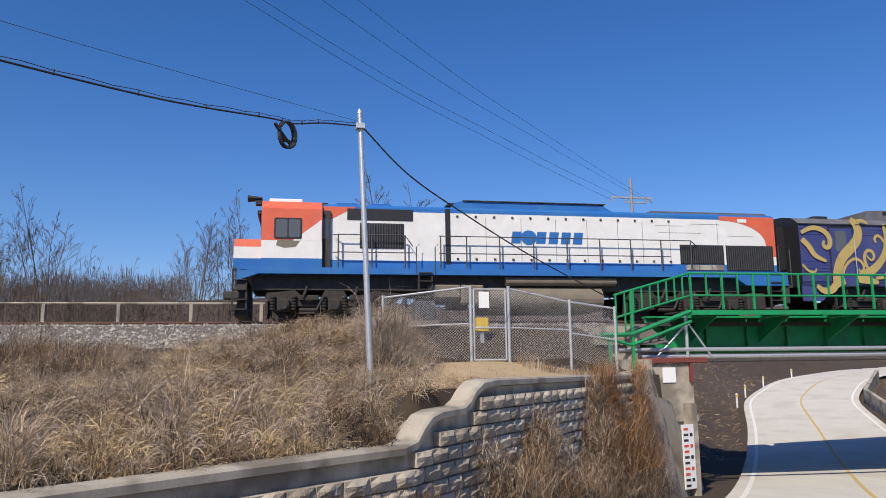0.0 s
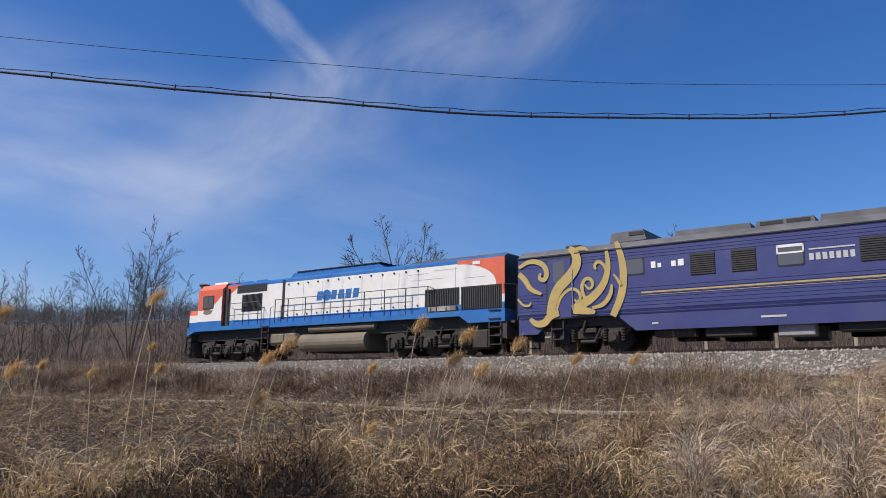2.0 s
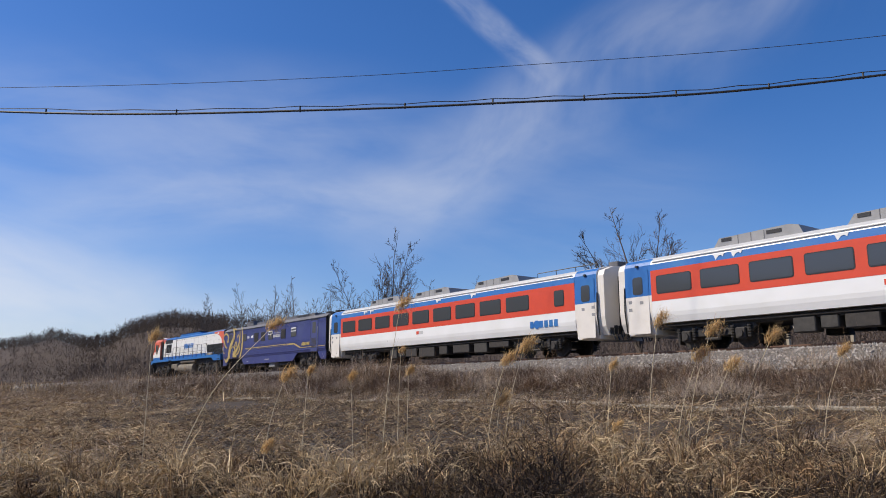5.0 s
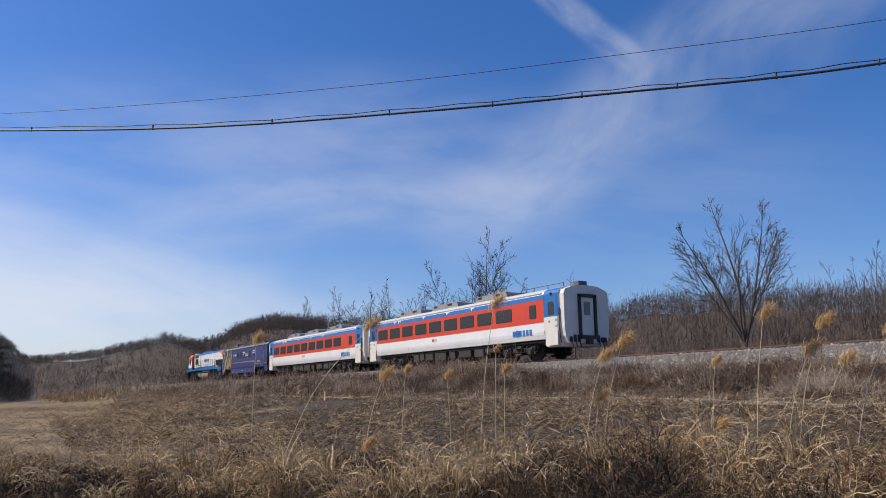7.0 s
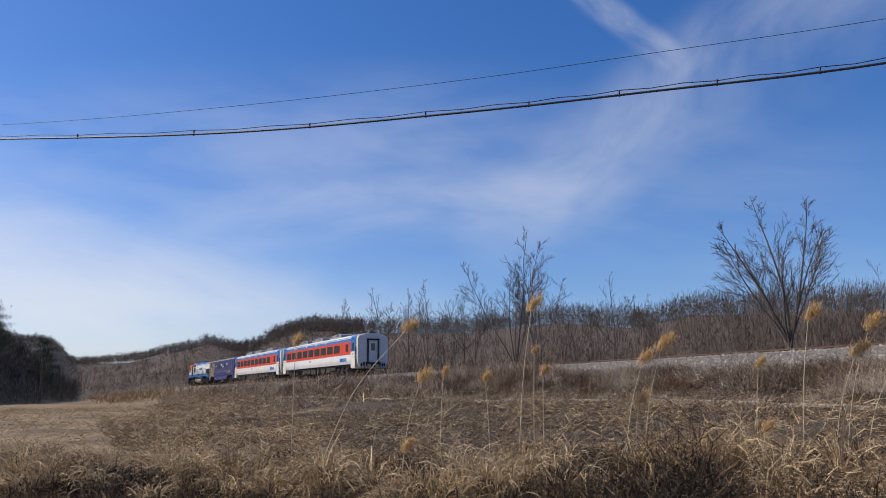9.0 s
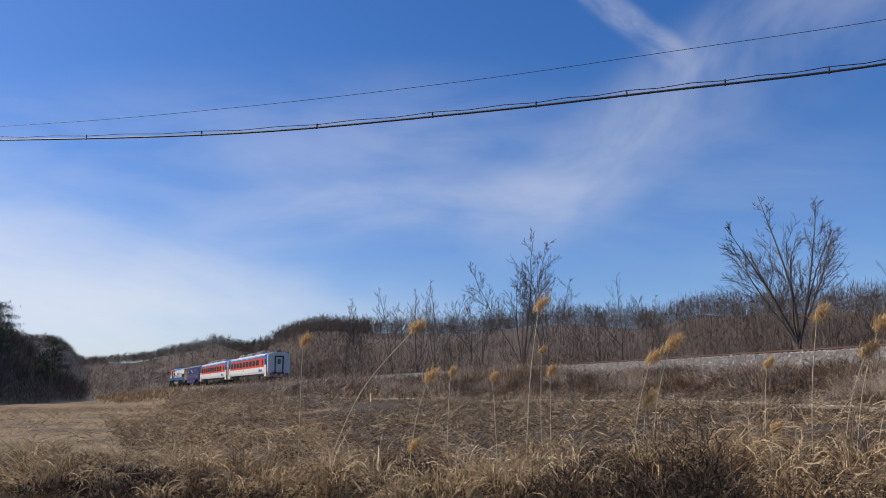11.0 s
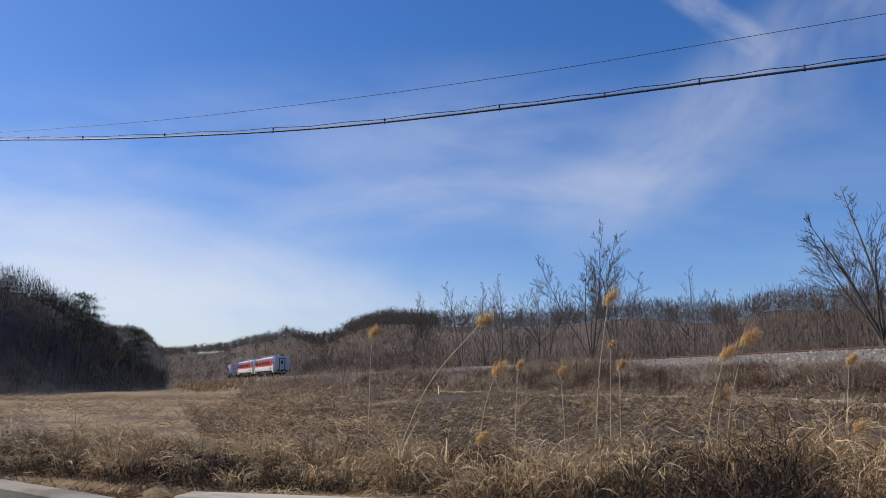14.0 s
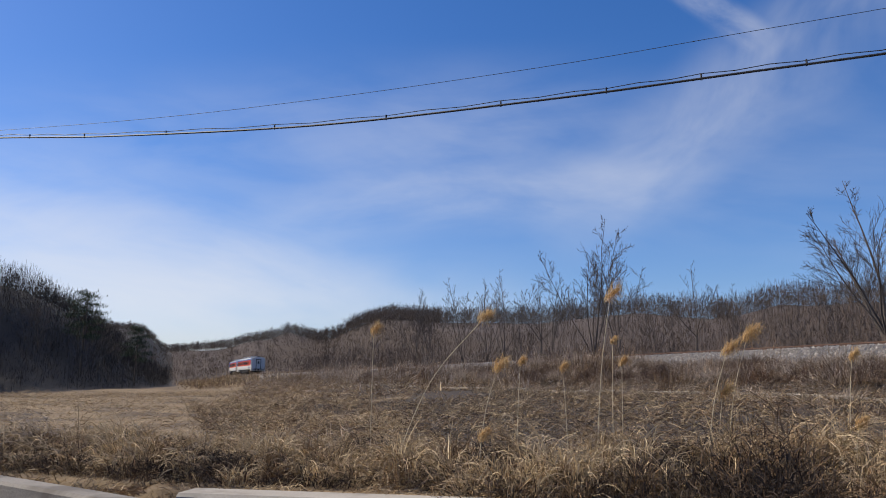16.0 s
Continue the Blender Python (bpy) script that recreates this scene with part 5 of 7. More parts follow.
def build_gate():
    e = tagged(new("gate"), "closed galvanised chain-link gate with white notice", "gate")
    y = 18.0
    for x in (4.14, 5.10):
        part("gate_post", tubem([(x, y, 1.4), (x, y, 3.44)], 0.04, 10), M["galv"], e)
    bm = bmesh.new()
    for a, b in (((4.22, 1.64), (4.22, 3.36)), ((5.02, 1.64), (5.02, 3.36)), ((4.22, 3.36), (5.02, 3.36)), ((4.22, 1.64), (5.02, 1.64)), ((4.22, 2.42), (5.02, 2.42))):
        tube(bm, [(a[0], y, a[1]), (b[0], y, b[1])], 0.025, 8)
    leaf = part("gate_leaf", bm, M["galv"], e)
    bm = bmesh.new()
    chain_link(bm, 4.22, 1.64, 3.36, 5.02, 1.64, 3.36, y)
    tagged(part("mesh", bm, M["galv"], leaf), kind="stuff")
    part("notice", boxm(4.34, 4.6, y - 0.04, y - 0.03, 2.9, 3.3), M["white"], e, "white notice board")
    return e


build_gate()


def build_fence():
    e = tagged(new("chain_link_fence"), "galvanised chain-link fence beside the gate", "fence")
    y = 18.05
    bays = [(5.14, 1.62, 3.38, 6.7, 1.66, 3.06), (6.7, 1.66, 3.06, 7.9, 1.3, 2.9), (2.0, 1.9, 3.15, 4.1, 1.62, 3.42)]
    for ax, a0, a1, bx, b0, b1 in bays:
        bm = bmesh.new()
        chain_link(bm, ax, a0, a1, bx, b0, b1, y)
        tagged(part("mesh", bm, M["galv"], e), kind="stuff")
        part("top_rail", tubem([(ax, y, a1), (bx, y, b1)], 0.025, 8), M["galv"], e)
        part("mid_rail", tubem([(ax, y, (a0 + a1) / 2 - 0.08), (bx, y, (b0 + b1) / 2)], 0.02, 8), M["galv"], e)
    for x, z0, z1 in ((6.7, 1.2, 3.12), (7.9, 0.9, 2.95), (2.0, 1.4, 3.2)):
        part("fence_post", tubem([(x, y, z0), (x, y, z1)], 0.035, 8), M["galv"], e)
    return e


build_fence()
box_thing = tagged(new("signal_box"), "small yellow equipment box on a stand", "equipment box")
part("case", boxm(-0.17, 0.17, -0.12, 0.12, 0.28, 0.66, bev=0.02), M["yellow"], box_thing)
part("stand", boxm(-0.05, 0.05, -0.05, 0.05, -0.05, 0.28), M["galv"], box_thing)
box_thing.matrix_basis = pose(5.0, 20.4, ground_z(5.0, 20.4))
cab = tagged(new("trackside_cabinet"), "dark weathered trackside equipment cabinet", "cabinet")
part("case", boxm(-0.3, 0.3, -0.25, 0.25, 0.15, 0.7, bev=0.02), M["steel"], cab)
part("plinth", boxm(-0.4, 0.4, -0.3, 0.3, 0, 0.15), M["concrete"], cab)
cab.matrix_basis = pose(3.5, 21.3, ground_z(3.5, 21.3))


# far fence behind the track
def build_far_fence():
    e = tagged(new("trackside_fence"), "pale concrete post and rail fence behind the track", "fence")
    x = -17.0
    while x < 2:
        y = track_y(x) + 5.2
        z = ground_z(x, y)
        part("post", boxm(x - 0.06, x + 0.06, y - 0.06, y + 0.06, z - 0.1, 4.05), M["concrete"], e)
        part("rail", tubem([(x, y - 0.02, 4.0), (x + 2.6, track_y(x + 2.6) + 5.18, 4.0)], 0.05, 6), M["concrete"], e)
        x += 2.6


build_far_fence()


# ---- pole, cables and power line ----
def catenary(pts, n=10):
    """Smooth line through points (Catmull-Rom)."""
    out = []
    P = [Vector(p) for p in pts]
    P = [2 * P[0] - P[1]] + P + [2 * P[-1] - P[-2]]
    for i in range(1, len(P) - 2):
        for k in range(n):
            t = k / n
            a, b, c, d = P[i - 1:i + 3]
            out.append(0.5 * (2 * b + (c - a) * t + (2 * a - 5 * b + 4 * c - d) * t * t + (3 * b - a - 3 * c + d) * t ** 3))
    out.append(P[-2])
    return out


def on_line(s, z):
    return (1.13 - 0.712 * s, 14.25 - 0.702 * s, EYE + z)


pole = tagged(new("utility_pole"), "slim galvanised steel utility pole leaning slightly", "utility pole")
part("shaft", tubem([(1.36, 14.25, 0.9), (1.13, 14.25, 6.42)], 0.062, 12, 0.05), M["galv"], pole)
part("cap", tubem([(1.13, 14.25, 6.42), (1.125, 14.25, 6.5)], 0.06, 10, 0.03), M["galv"], pole)
part("clamp", boxm(1.05, 1.22, 14.15, 14.35, 6.1, 6.2), M["galv"], pole)
main = [on_line(s, z) for s, z in ((0, 4.66), (1.0, 4.46), (1.8, 4.24), (2.3, 4.2), (4.4, 3.92), (6.8, 3.75), (9, 3.65), (11.3, 3.69), (13.8, 3.75), (17.5, 3.93), (22, 4.38), (25.3, 4.80), (30, 5.3))]
c = tagged(new("overhead_cable"), "black lashed communications cable sagging from the pole", "cable")
line = catenary(main, 12)
part("cable", tubem(line, 0.015, 6), M["wire"], c)
part("messenger_wire", tubem([p + Vector((0, 0, 0.045 + 0.02 * (i % 2))) for i, p in enumerate(catenary(main, 6))], 0.006, 4), M["wire"], c)
for p in line[14::6]:
    part("lashing", tubem([p + Vector((0, 0, -0.02)), p + Vector((0, 0, 0.06))], 0.012, 5), M["wire"], c)
thin = [on_line(s, z) for s, z in ((0, 4.75), (5.5, 4.33), (8.3, 4.2), (11.3, 4.2), (13.8, 4.22), (17.6, 4.36), (22, 4.65), (30, 5.4))]
c2 = tagged(new("drop_wire"), "thin grey overhead wire above the cable", "cable")
part("wire", tubem(catenary(thin), 0.004, 4), M["wire"], c2)
c3 = tagged(new("stay_cable"), "black cable running down from the pole to the bridge", "cable")
part("cable", tubem(catenary([(1.13, 14.25, 6.2), (2.2, 15.1, 5.45), (3.6, 16.1, 4.85), (5.6, 17.6, 4.15), (8.6, 19.7, 3.25)]), 0.016, 6), M["wire"], c3)
# spare cable coiled on the line
coil = tagged(new("cable_coil"), "black coil of spare cable hanging on the line", "cable coil")
cx, cy, cz = on_line(1.95, 4.0)
bm = bmesh.new()
for k in range(5):
    ring = []
    for i in range(25):
        a = 6.2832 * i / 24
        ring.append((cx - 0.70 * (0.17 + 0.006 * k) * math.cos(a) + 0.012 * k, cy - 0.70 * (0.17 + 0.006 * k) * math.cos(a), cz + 0.23 * math.sin(a)))
    tube(bm, ring, 0.022, 6)
part("ring", bm, M["wire"], coil)
bm = bmesh.new()
bx, by, bz = on_line(2.2, 4.0)
for k in range(5):
    tube(bm, catenary([(bx + 0.02 * k, by, bz + 0.14 - 0.02 * k), (bx + 0.12, by + 0.14, bz - 0.02 * k), (bx + 0.28, by + 0.3, bz - 0.16 + 0.015 * k)], 5), 0.03, 6)
part("bundle", bm, M["wire"], coil)

pylon = tagged(new("power_pole"), "tall concrete power pole with steel cross-arm", "power pole")
px, py = 38.5, 81.5
gz = ground_z(px, py)
part("shaft", tubem([(px, py, gz - 0.5), (px, py, EYE + 21.7)], 0.28, 10, 0.16), M["unit_grey"], pylon)
part("cross_arm", boxm(px - 2.6, px + 2.6, py - 0.1, py + 0.1, EYE + 19.3, EYE + 19.5), M["galv"], pylon)
part("cross_arm", boxm(px - 0.9, px + 1.9, py - 0.1, py + 0.1, EYE + 18.75, EYE + 18.9), M["galv"], pylon)
wires = tagged(new("power_lines"), "thin high-voltage wires crossing over the valley", "power line")
for k, (dx, ax, ay, az) in enumerate(((-2.4, -3.4, 38, 19.2), (-0.6, -2.4, 40.5, 20.4), (1.9, 0.9, 40, 20.4), (2.5, 2.6, 40, 20.8))):
    part("insulator", tubem([(px + dx, py, EYE + 19.3), (px + dx, py, EYE + 18.8)], 0.09, 6), M["concrete"], pylon)
    a = Vector((px + dx, py, EYE + 19.0))
    b = Vector((ax, ay, EYE + az))
    d = b + (b - a) * 1.2 + Vector((0, 0, 6))
    part("wire", tubem(catenary([a, a.lerp(b, 0.5) + Vector((0, 0, -0.5)), b, d]), 0.016, 4), M["wire"], wires)


# ---- small posts along the road past the bridge ----
def delineator(x, y):
    e = tagged(new("delineator_post"), "short white roadside post with yellow reflector", "road post", "posts beside the road")
    part("post", tubem([(0, 0, -0.2), (0, 0, 0.75)], 0.06, 8), M["white"], e)
    part("reflector", boxm(-0.07, 0.07, -0.08, -0.05, 0.5, 0.66), M["yellow"], e)
    e.matrix_basis = pose(x, y, max(ground_z(x, y), road_at(x, y)[1]))


for dx, dy in ((29.0, 47.0), (32.5, 51.5), (37.0, 56.0), (43.5, 61.5)):
    delineator(dx, dy)

# ---- plants ----
def raw_mesh(name, vs, fs, mat):
    me = bpy.data.meshes.new(name)
    nv, nf = len(vs), len(fs)
    k = fs.shape[1]
    me.vertices.add(nv)
    me.vertices.foreach_set("co", np.asarray(vs, np.float32).ravel())
    me.loops.add(nf * k)
    me.loops.foreach_set("vertex_index", np.asarray(fs, np.int32).ravel())
    me.polygons.add(nf)
    me.polygons.foreach_set("loop_start", np.arange(0, nf * k, k, dtype=np.int32))
    me.polygons.foreach_set("loop_total", np.full(nf, k, np.int32))
    me.materials.append(mat)
    me.update(calc_edges=True)
    me.validate()
    return me


def strands(base, height, width, lean, droop, rng, segs=4, dirs=None, twist=0.0):
    """Flat curved blades: base (n, 3), with a lean at the foot and a droop to the tip. Returns vertices and quads."""
    n = len(base)
    a = rng.uniform(0, 2 * np.pi, n) if dirs is None else dirs
    d = np.stack([np.cos(a), np.sin(a), np.zeros(n)], 1)
    b = a + np.pi / 2 + rng.normal(0, 0.7, n)
    w = np.stack([np.cos(b), np.sin(b), rng.normal(0, 1, n) * twist], 1)
    w /= np.linalg.norm(w, axis=1)[:, None]
    rows = []
    pos = base.copy()
    ang = lean.copy()
    for i in range(segs + 1):
        t = i / segs
        ww = (width * (1 - 0.8 * t))[:, None] / 2
        rows.append(np.stack([pos - w * ww, pos + w * ww], 1))
        st = (height / segs)[:, None]
        pos = pos + st * (d * np.sin(ang)[:, None] + np.array([0, 0, 1.0]) * np.cos(ang)[:, None])
        ang = ang + droop / segs
    v = np.stack(rows, 1).reshape(-1, 3)
    k = np.arange(n)[:, None] * (2 * (segs + 1))
    q = []
    for i in range(segs):
        q.append(np.stack([k[:, 0] + 2 * i, k[:, 0] + 2 * i + 1, k[:, 0] + 2 * i + 3, k[:, 0] + 2 * i + 2], 1))
    return v, np.concatenate(q)


def heights(x, y):
    return np.array([ground_z(a, b) for a, b in zip(x, y)])


GRASS = {"straw": [], "brown_grass": [], "grey_grass": [], "red_grass": [], "dark_grass": [], "bramble": []}


def tufts(rng, n, xr, yr, kinds, h, spread, blades, width, keep=None, lean=0.35, droop=0.9, pile=0.0, edge=4.2, segs=3):
    """Tufts of blades thrown over a patch; kinds and heights shift with slow noise, so the cover is blotchy and mounded.
    pile: how far up the mound blades may start."""
    x = rng.uniform(*xr, n)
    y = rng.uniform(*yr, n)
    sel = []
    for i in range(n):
        a, b = x[i], y[i]
        d = track_y(a) - b
        if d < edge or (keep and not keep(a, b)):
            continue
        if -16 < a < 14 and side(a, b) < 0.5:
            continue
        sel.append(i)
    x, y = x[sel], y[sel]
    z = heights(x, y)
    m = len(x)
    ns = np.array([noise.noise((a * 0.55, b * 0.55, 11.0)) + 0.7 * noise.noise((a * 1.5, b * 1.5, 4.0)) for a, b in zip(x, y)])
    hs = h * (0.7 + 0.6 * rng.random(m)) * np.clip(1 + 1.0 * ns, 0.35, 1.9)
    order = np.clip(((ns + rng.normal(0, 0.3, m)) * 0.9 + 0.5) * len(kinds), 0, len(kinds) - 1).astype(int)
    for k, kind in enumerate(kinds):
        s = order == k
        if not s.any():
            continue
        c = np.stack([x[s], y[s], z[s]], 1)
        hb = np.repeat(hs[s], blades)
        bb = np.repeat(c, blades, 0)
        nb = len(bb)
        bb[:, :2] += rng.normal(0, spread, (nb, 2))
        bb[:, 2] += -0.05 + pile * hb * rng.random(nb) ** 1.3
        hh = hb * rng.uniform(0.45, 1.15, nb)
        flow = np.array([7.0 * noise.noise((a * 0.5, b * 0.5, 51.0)) for a, b in zip(x[s], y[s])]) + rng.normal(0, 0.7, s.sum())
        side_dir = np.repeat(flow, blades) + rng.normal(0, 0.6, nb)
        GRASS[kind].append(strands(bb, hh, width * rng.uniform(0.6, 1.4, nb), np.clip(rng.normal(lean, 0.35, nb), 0.02, 1.7), rng.normal(droop, 0.7, nb), rng, segs, side_dir))


def heaps(rng, n, xr, yr, kinds, h, width, mound, keep=None, flat=1.0, edge=4.2, segs=2, verge=None):
    """Single blades, kinds from a foot dark with rot and painted shade to the bleached top, curled over and lying
    across one another, in mounds with dark hollows between.
    """
    x = rng.uniform(*xr, n)
    y = rng.uniform(*yr, n)
    if verge:     # a band along the kerb, from verge[0] to verge[1] metres behind it
        pts = np.array(KERB[:5] + [(2.2, 10.4)])
        d = np.diff(pts, axis=0)
        ln = np.hypot(d[:, 0], d[:, 1])
        i = rng.choice(len(ln), n, p=ln / ln.sum())
        q, off = rng.random(n), rng.uniform(*verge, n)
        x = pts[i, 0] + d[i, 0] * q - d[i, 1] / ln[i] * off
        y = pts[i, 1] + d[i, 1] * q + d[i, 0] / ln[i] * off
    sel = np.array([track_y(a) - b > edge and (keep is None or keep(a, b)) and not (-16 < a < 14 and b < 22 and side(a, b) < 0.36) for a, b in zip(x, y)])
    x, y = x[sel], y[sel]
    m = len(x)
    z = heights(x, y)
    big = np.array([noise.noise((a * 0.8, b * 0.8, 21.0)) for a, b in zip(x, y)])
    small = np.array([noise.noise((a * 2.3, b * 2.3, 8.0)) for a, b in zip(x, y)])
    hue = np.array([noise.noise((a * 1.1, b * 1.1, 33.0)) + 0.8 * noise.noise((a * 3.1, b * 3.1, 5.0)) for a, b in zip(x, y)])
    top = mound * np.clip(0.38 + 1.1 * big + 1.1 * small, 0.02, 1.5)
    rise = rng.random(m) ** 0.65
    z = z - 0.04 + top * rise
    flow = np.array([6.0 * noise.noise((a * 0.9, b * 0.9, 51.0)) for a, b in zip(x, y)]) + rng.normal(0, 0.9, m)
    # low blades take the dark kinds: rot plus shade put into their colour
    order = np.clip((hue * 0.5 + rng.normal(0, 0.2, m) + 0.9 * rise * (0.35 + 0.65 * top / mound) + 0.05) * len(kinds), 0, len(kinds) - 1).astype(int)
    if verge:     # greyer towards the gate
        pale = (x > -0.27 * y) & (rng.random(m) < 0.7) & (order > 0)
        kinds = tuple(kinds) + ("grey_grass",)
        order[pale] = len(kinds) - 1
    hh = h * rng.uniform(0.45, 1.25, m)
    lean = np.clip(rng.normal(flat + 0.3, 0.5, m), 0.15, 2.3)
    droop = rng.normal(0.9, 1.0, m)
    wd = width * rng.uniform(0.6, 1.4, m)
    b = np.stack([x, y, z], 1)
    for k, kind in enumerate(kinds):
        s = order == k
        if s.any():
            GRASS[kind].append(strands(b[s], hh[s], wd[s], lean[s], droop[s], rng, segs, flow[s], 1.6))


def drain_y(x):
    """The drain's line along the bank."""
    return lerp([(-70, 14.6), (-45, 15.2), (-20, 15.8), (-12, 16.0), (-8, 16.1), (-5, 16.4), (-2, 17.0)], x)


def low_strip(x, y):
    """Thin cover in front of the drain, so that its edge stays bare."""
    return x < -1.5 and -1.8 < y - drain_y(x) < 0.3


def verge_points(rng, n, lo, hi, gap):
    """Places along the kerb, lo to hi metres behind it, no two nearer than gap."""
    pts = np.array(KERB[:5] + [(2.2, 10.4)])
    d = np.diff(pts, axis=0)
    ln = np.hypot(d[:, 0], d[:, 1])
    out = []
    for _ in range(n):
        i = rng.choice(len(ln), p=ln / ln.sum())
        q, off = rng.random(), rng.uniform(lo, hi)
        x = pts[i, 0] + d[i, 0] * q - d[i, 1] / ln[i] * off
        y = pts[i, 1] + d[i, 1] * q + d[i, 0] / ln[i] * off
        sd = side(x, y)
        if sd < lo or track_y(x) - y < 5 or any((x - a) ** 2 + (y - b) ** 2 < gap * gap for a, b, _s in out):
            continue
        out.append((x, y, sd))
    return out


def tussock(rng, x, y, r, h, kind, blades, width, toward=None):
    """One tussock: blades rise from a crown, bend over and hang down round it, more of them to the side it has slumped to."""
    n = blades
    a = rng.uniform(0, 2 * np.pi, n)
    if toward is not None:
        m = rng.random(n) < 0.55
        a[m] = toward + rng.normal(0, 0.7, m.sum())
    rr = r * 0.55 * np.sqrt(rng.random(n))
    b = a + rng.normal(0, 0.9, n)
    z = ground_z(x, y)
    base = np.stack([x + rr * np.cos(b), y + rr * np.sin(b), z + h * rng.uniform(0.0, 0.62, n)], 1)
    GRASS[kind].append(strands(base, h * rng.uniform(0.35, 0.95, n), width * rng.uniform(0.55, 1.5, n), np.clip(rng.normal(0.55, 0.35, n), 0, 1.5),
                               np.clip(rng.normal(2.0, 0.7, n), 0.3, 3.2), rng, 4, a, 0.8))


def thicket(rng, x, y, r, h, kind, twigs, length, width, rise=0.5):
    """A rounded tangle of short arching twigs heaped over the ground."""
    a = rng.uniform(0, 2 * np.pi, twigs)
    q = np.sqrt(rng.random(twigs))
    cap = np.sqrt(np.clip(1 - q * q, 0, 1)) * (0.55 + 0.45 * rng.random(twigs))
    bx, by = x + r * q * np.cos(a), y + r * q * np.sin(a)
    base = np.stack([bx, by, ground_z(x, y) - 0.05 + h * cap * 0.9], 1)
    GRASS[kind].append(strands(base, length * rng.uniform(0.5, 1.4, twigs), width * rng.uniform(0.6, 1.4, twigs), np.abs(rng.normal(rise, 0.5, twigs)),
                               rng.normal(1.0, 0.9, twigs), rng, 3, a + rng.normal(0, 1.0, twigs), 1.2))


def verge_cover(rng):
    """Slumped straw tussocks, dark tangles between them that also colour in the shaded gaps, and brown weeds, as they
    stand behind the kerb.
    """
    for x, y, sd in verge_points(rng, 2600, 0.42, 4.3, 0.27):
        f = 1.25 * noise.noise((x * 0.8, y * 0.8, 61.0)) + 0.2 * rng.normal()
        pale = x > -0.36 * y and y > 3
        if pale:
            f += 0.3
        rise = 0.55 + 0.45 * smooth(0.4, 1.6, sd)
        toward = math.atan2(-0.72, 0.69) + rng.normal(0, 0.6)
        if x < -6.4 and sd < 0.95:
            continue
        open_field = smooth(-5.5, -8.5, x) if x < -5.5 else 0.0
        h = rng.uniform(0.62, 1.05) * rise * (1 - 0.4 * open_field) * (0.85 + 0.35 * noise.noise((x * 0.7, y * 0.7, 14.0)))
        if f > 0.24 or (open_field and f > -0.25):
            tussock(rng, x, y, 0.30, h, "grey_grass" if pale and rng.random() < 0.5 else "straw", 105, 0.0105, toward)
            tussock(rng, x, y, 0.26, h * 0.8, "brown_grass", 45, 0.008, toward)
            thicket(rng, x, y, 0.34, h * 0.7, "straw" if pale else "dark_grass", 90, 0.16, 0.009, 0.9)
        elif f > 0.0:
            tussock(rng, x, y, 0.30, h, "grey_grass" if pale else "brown_grass", 95, 0.0105, toward)
            tussock(rng, x, y, 0.28, h * 0.95, "straw", 30, 0.0075, toward)
            thicket(rng, x, y, 0.34, h * 0.66, "grey_grass" if pale else "brown_grass", 90, 0.16, 0.009, 0.9)
        else:
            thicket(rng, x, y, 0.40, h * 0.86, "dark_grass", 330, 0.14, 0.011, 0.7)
            thicket(rng, x, y, 0.40, h * 0.92, "brown_grass", 70, 0.16, 0.009, 0.6)


def bank_cover(rng):
    """Russet brush heaped along the bank between the ballast's foot and the drain."""
    for _ in range(330):
        x = -4.5 - 62 * rng.random() ** 1.25
        d = rng.uniform(4.7, 7.6)
        y = track_y(x) - d
        az = math.degrees(math.atan2(-x, y))
        if y - drain_y(x) < 0.7 or noise.noise((x * 0.25, y * 0.4, 71.0)) < -0.28:
            continue
        h = rng.uniform(0.45, 0.85) * (1 - 0.45 * smooth(30, 18, az) if az < 30 else 1)
        if az < 55:
            h *= 0.65
        if 57.5 < az < 63.5 and d < 6:
            h *= 1.75
        kind = "bramble" if noise.noise((x * 0.3, y * 0.5, 81.0)) + 0.3 * rng.normal() > -0.12 else "grey_grass"
        thicket(rng, x, y, rng.uniform(0.6, 1.15), h, kind, 330, 0.34, 0.010 + 0.00018 * abs(x), 0.45)


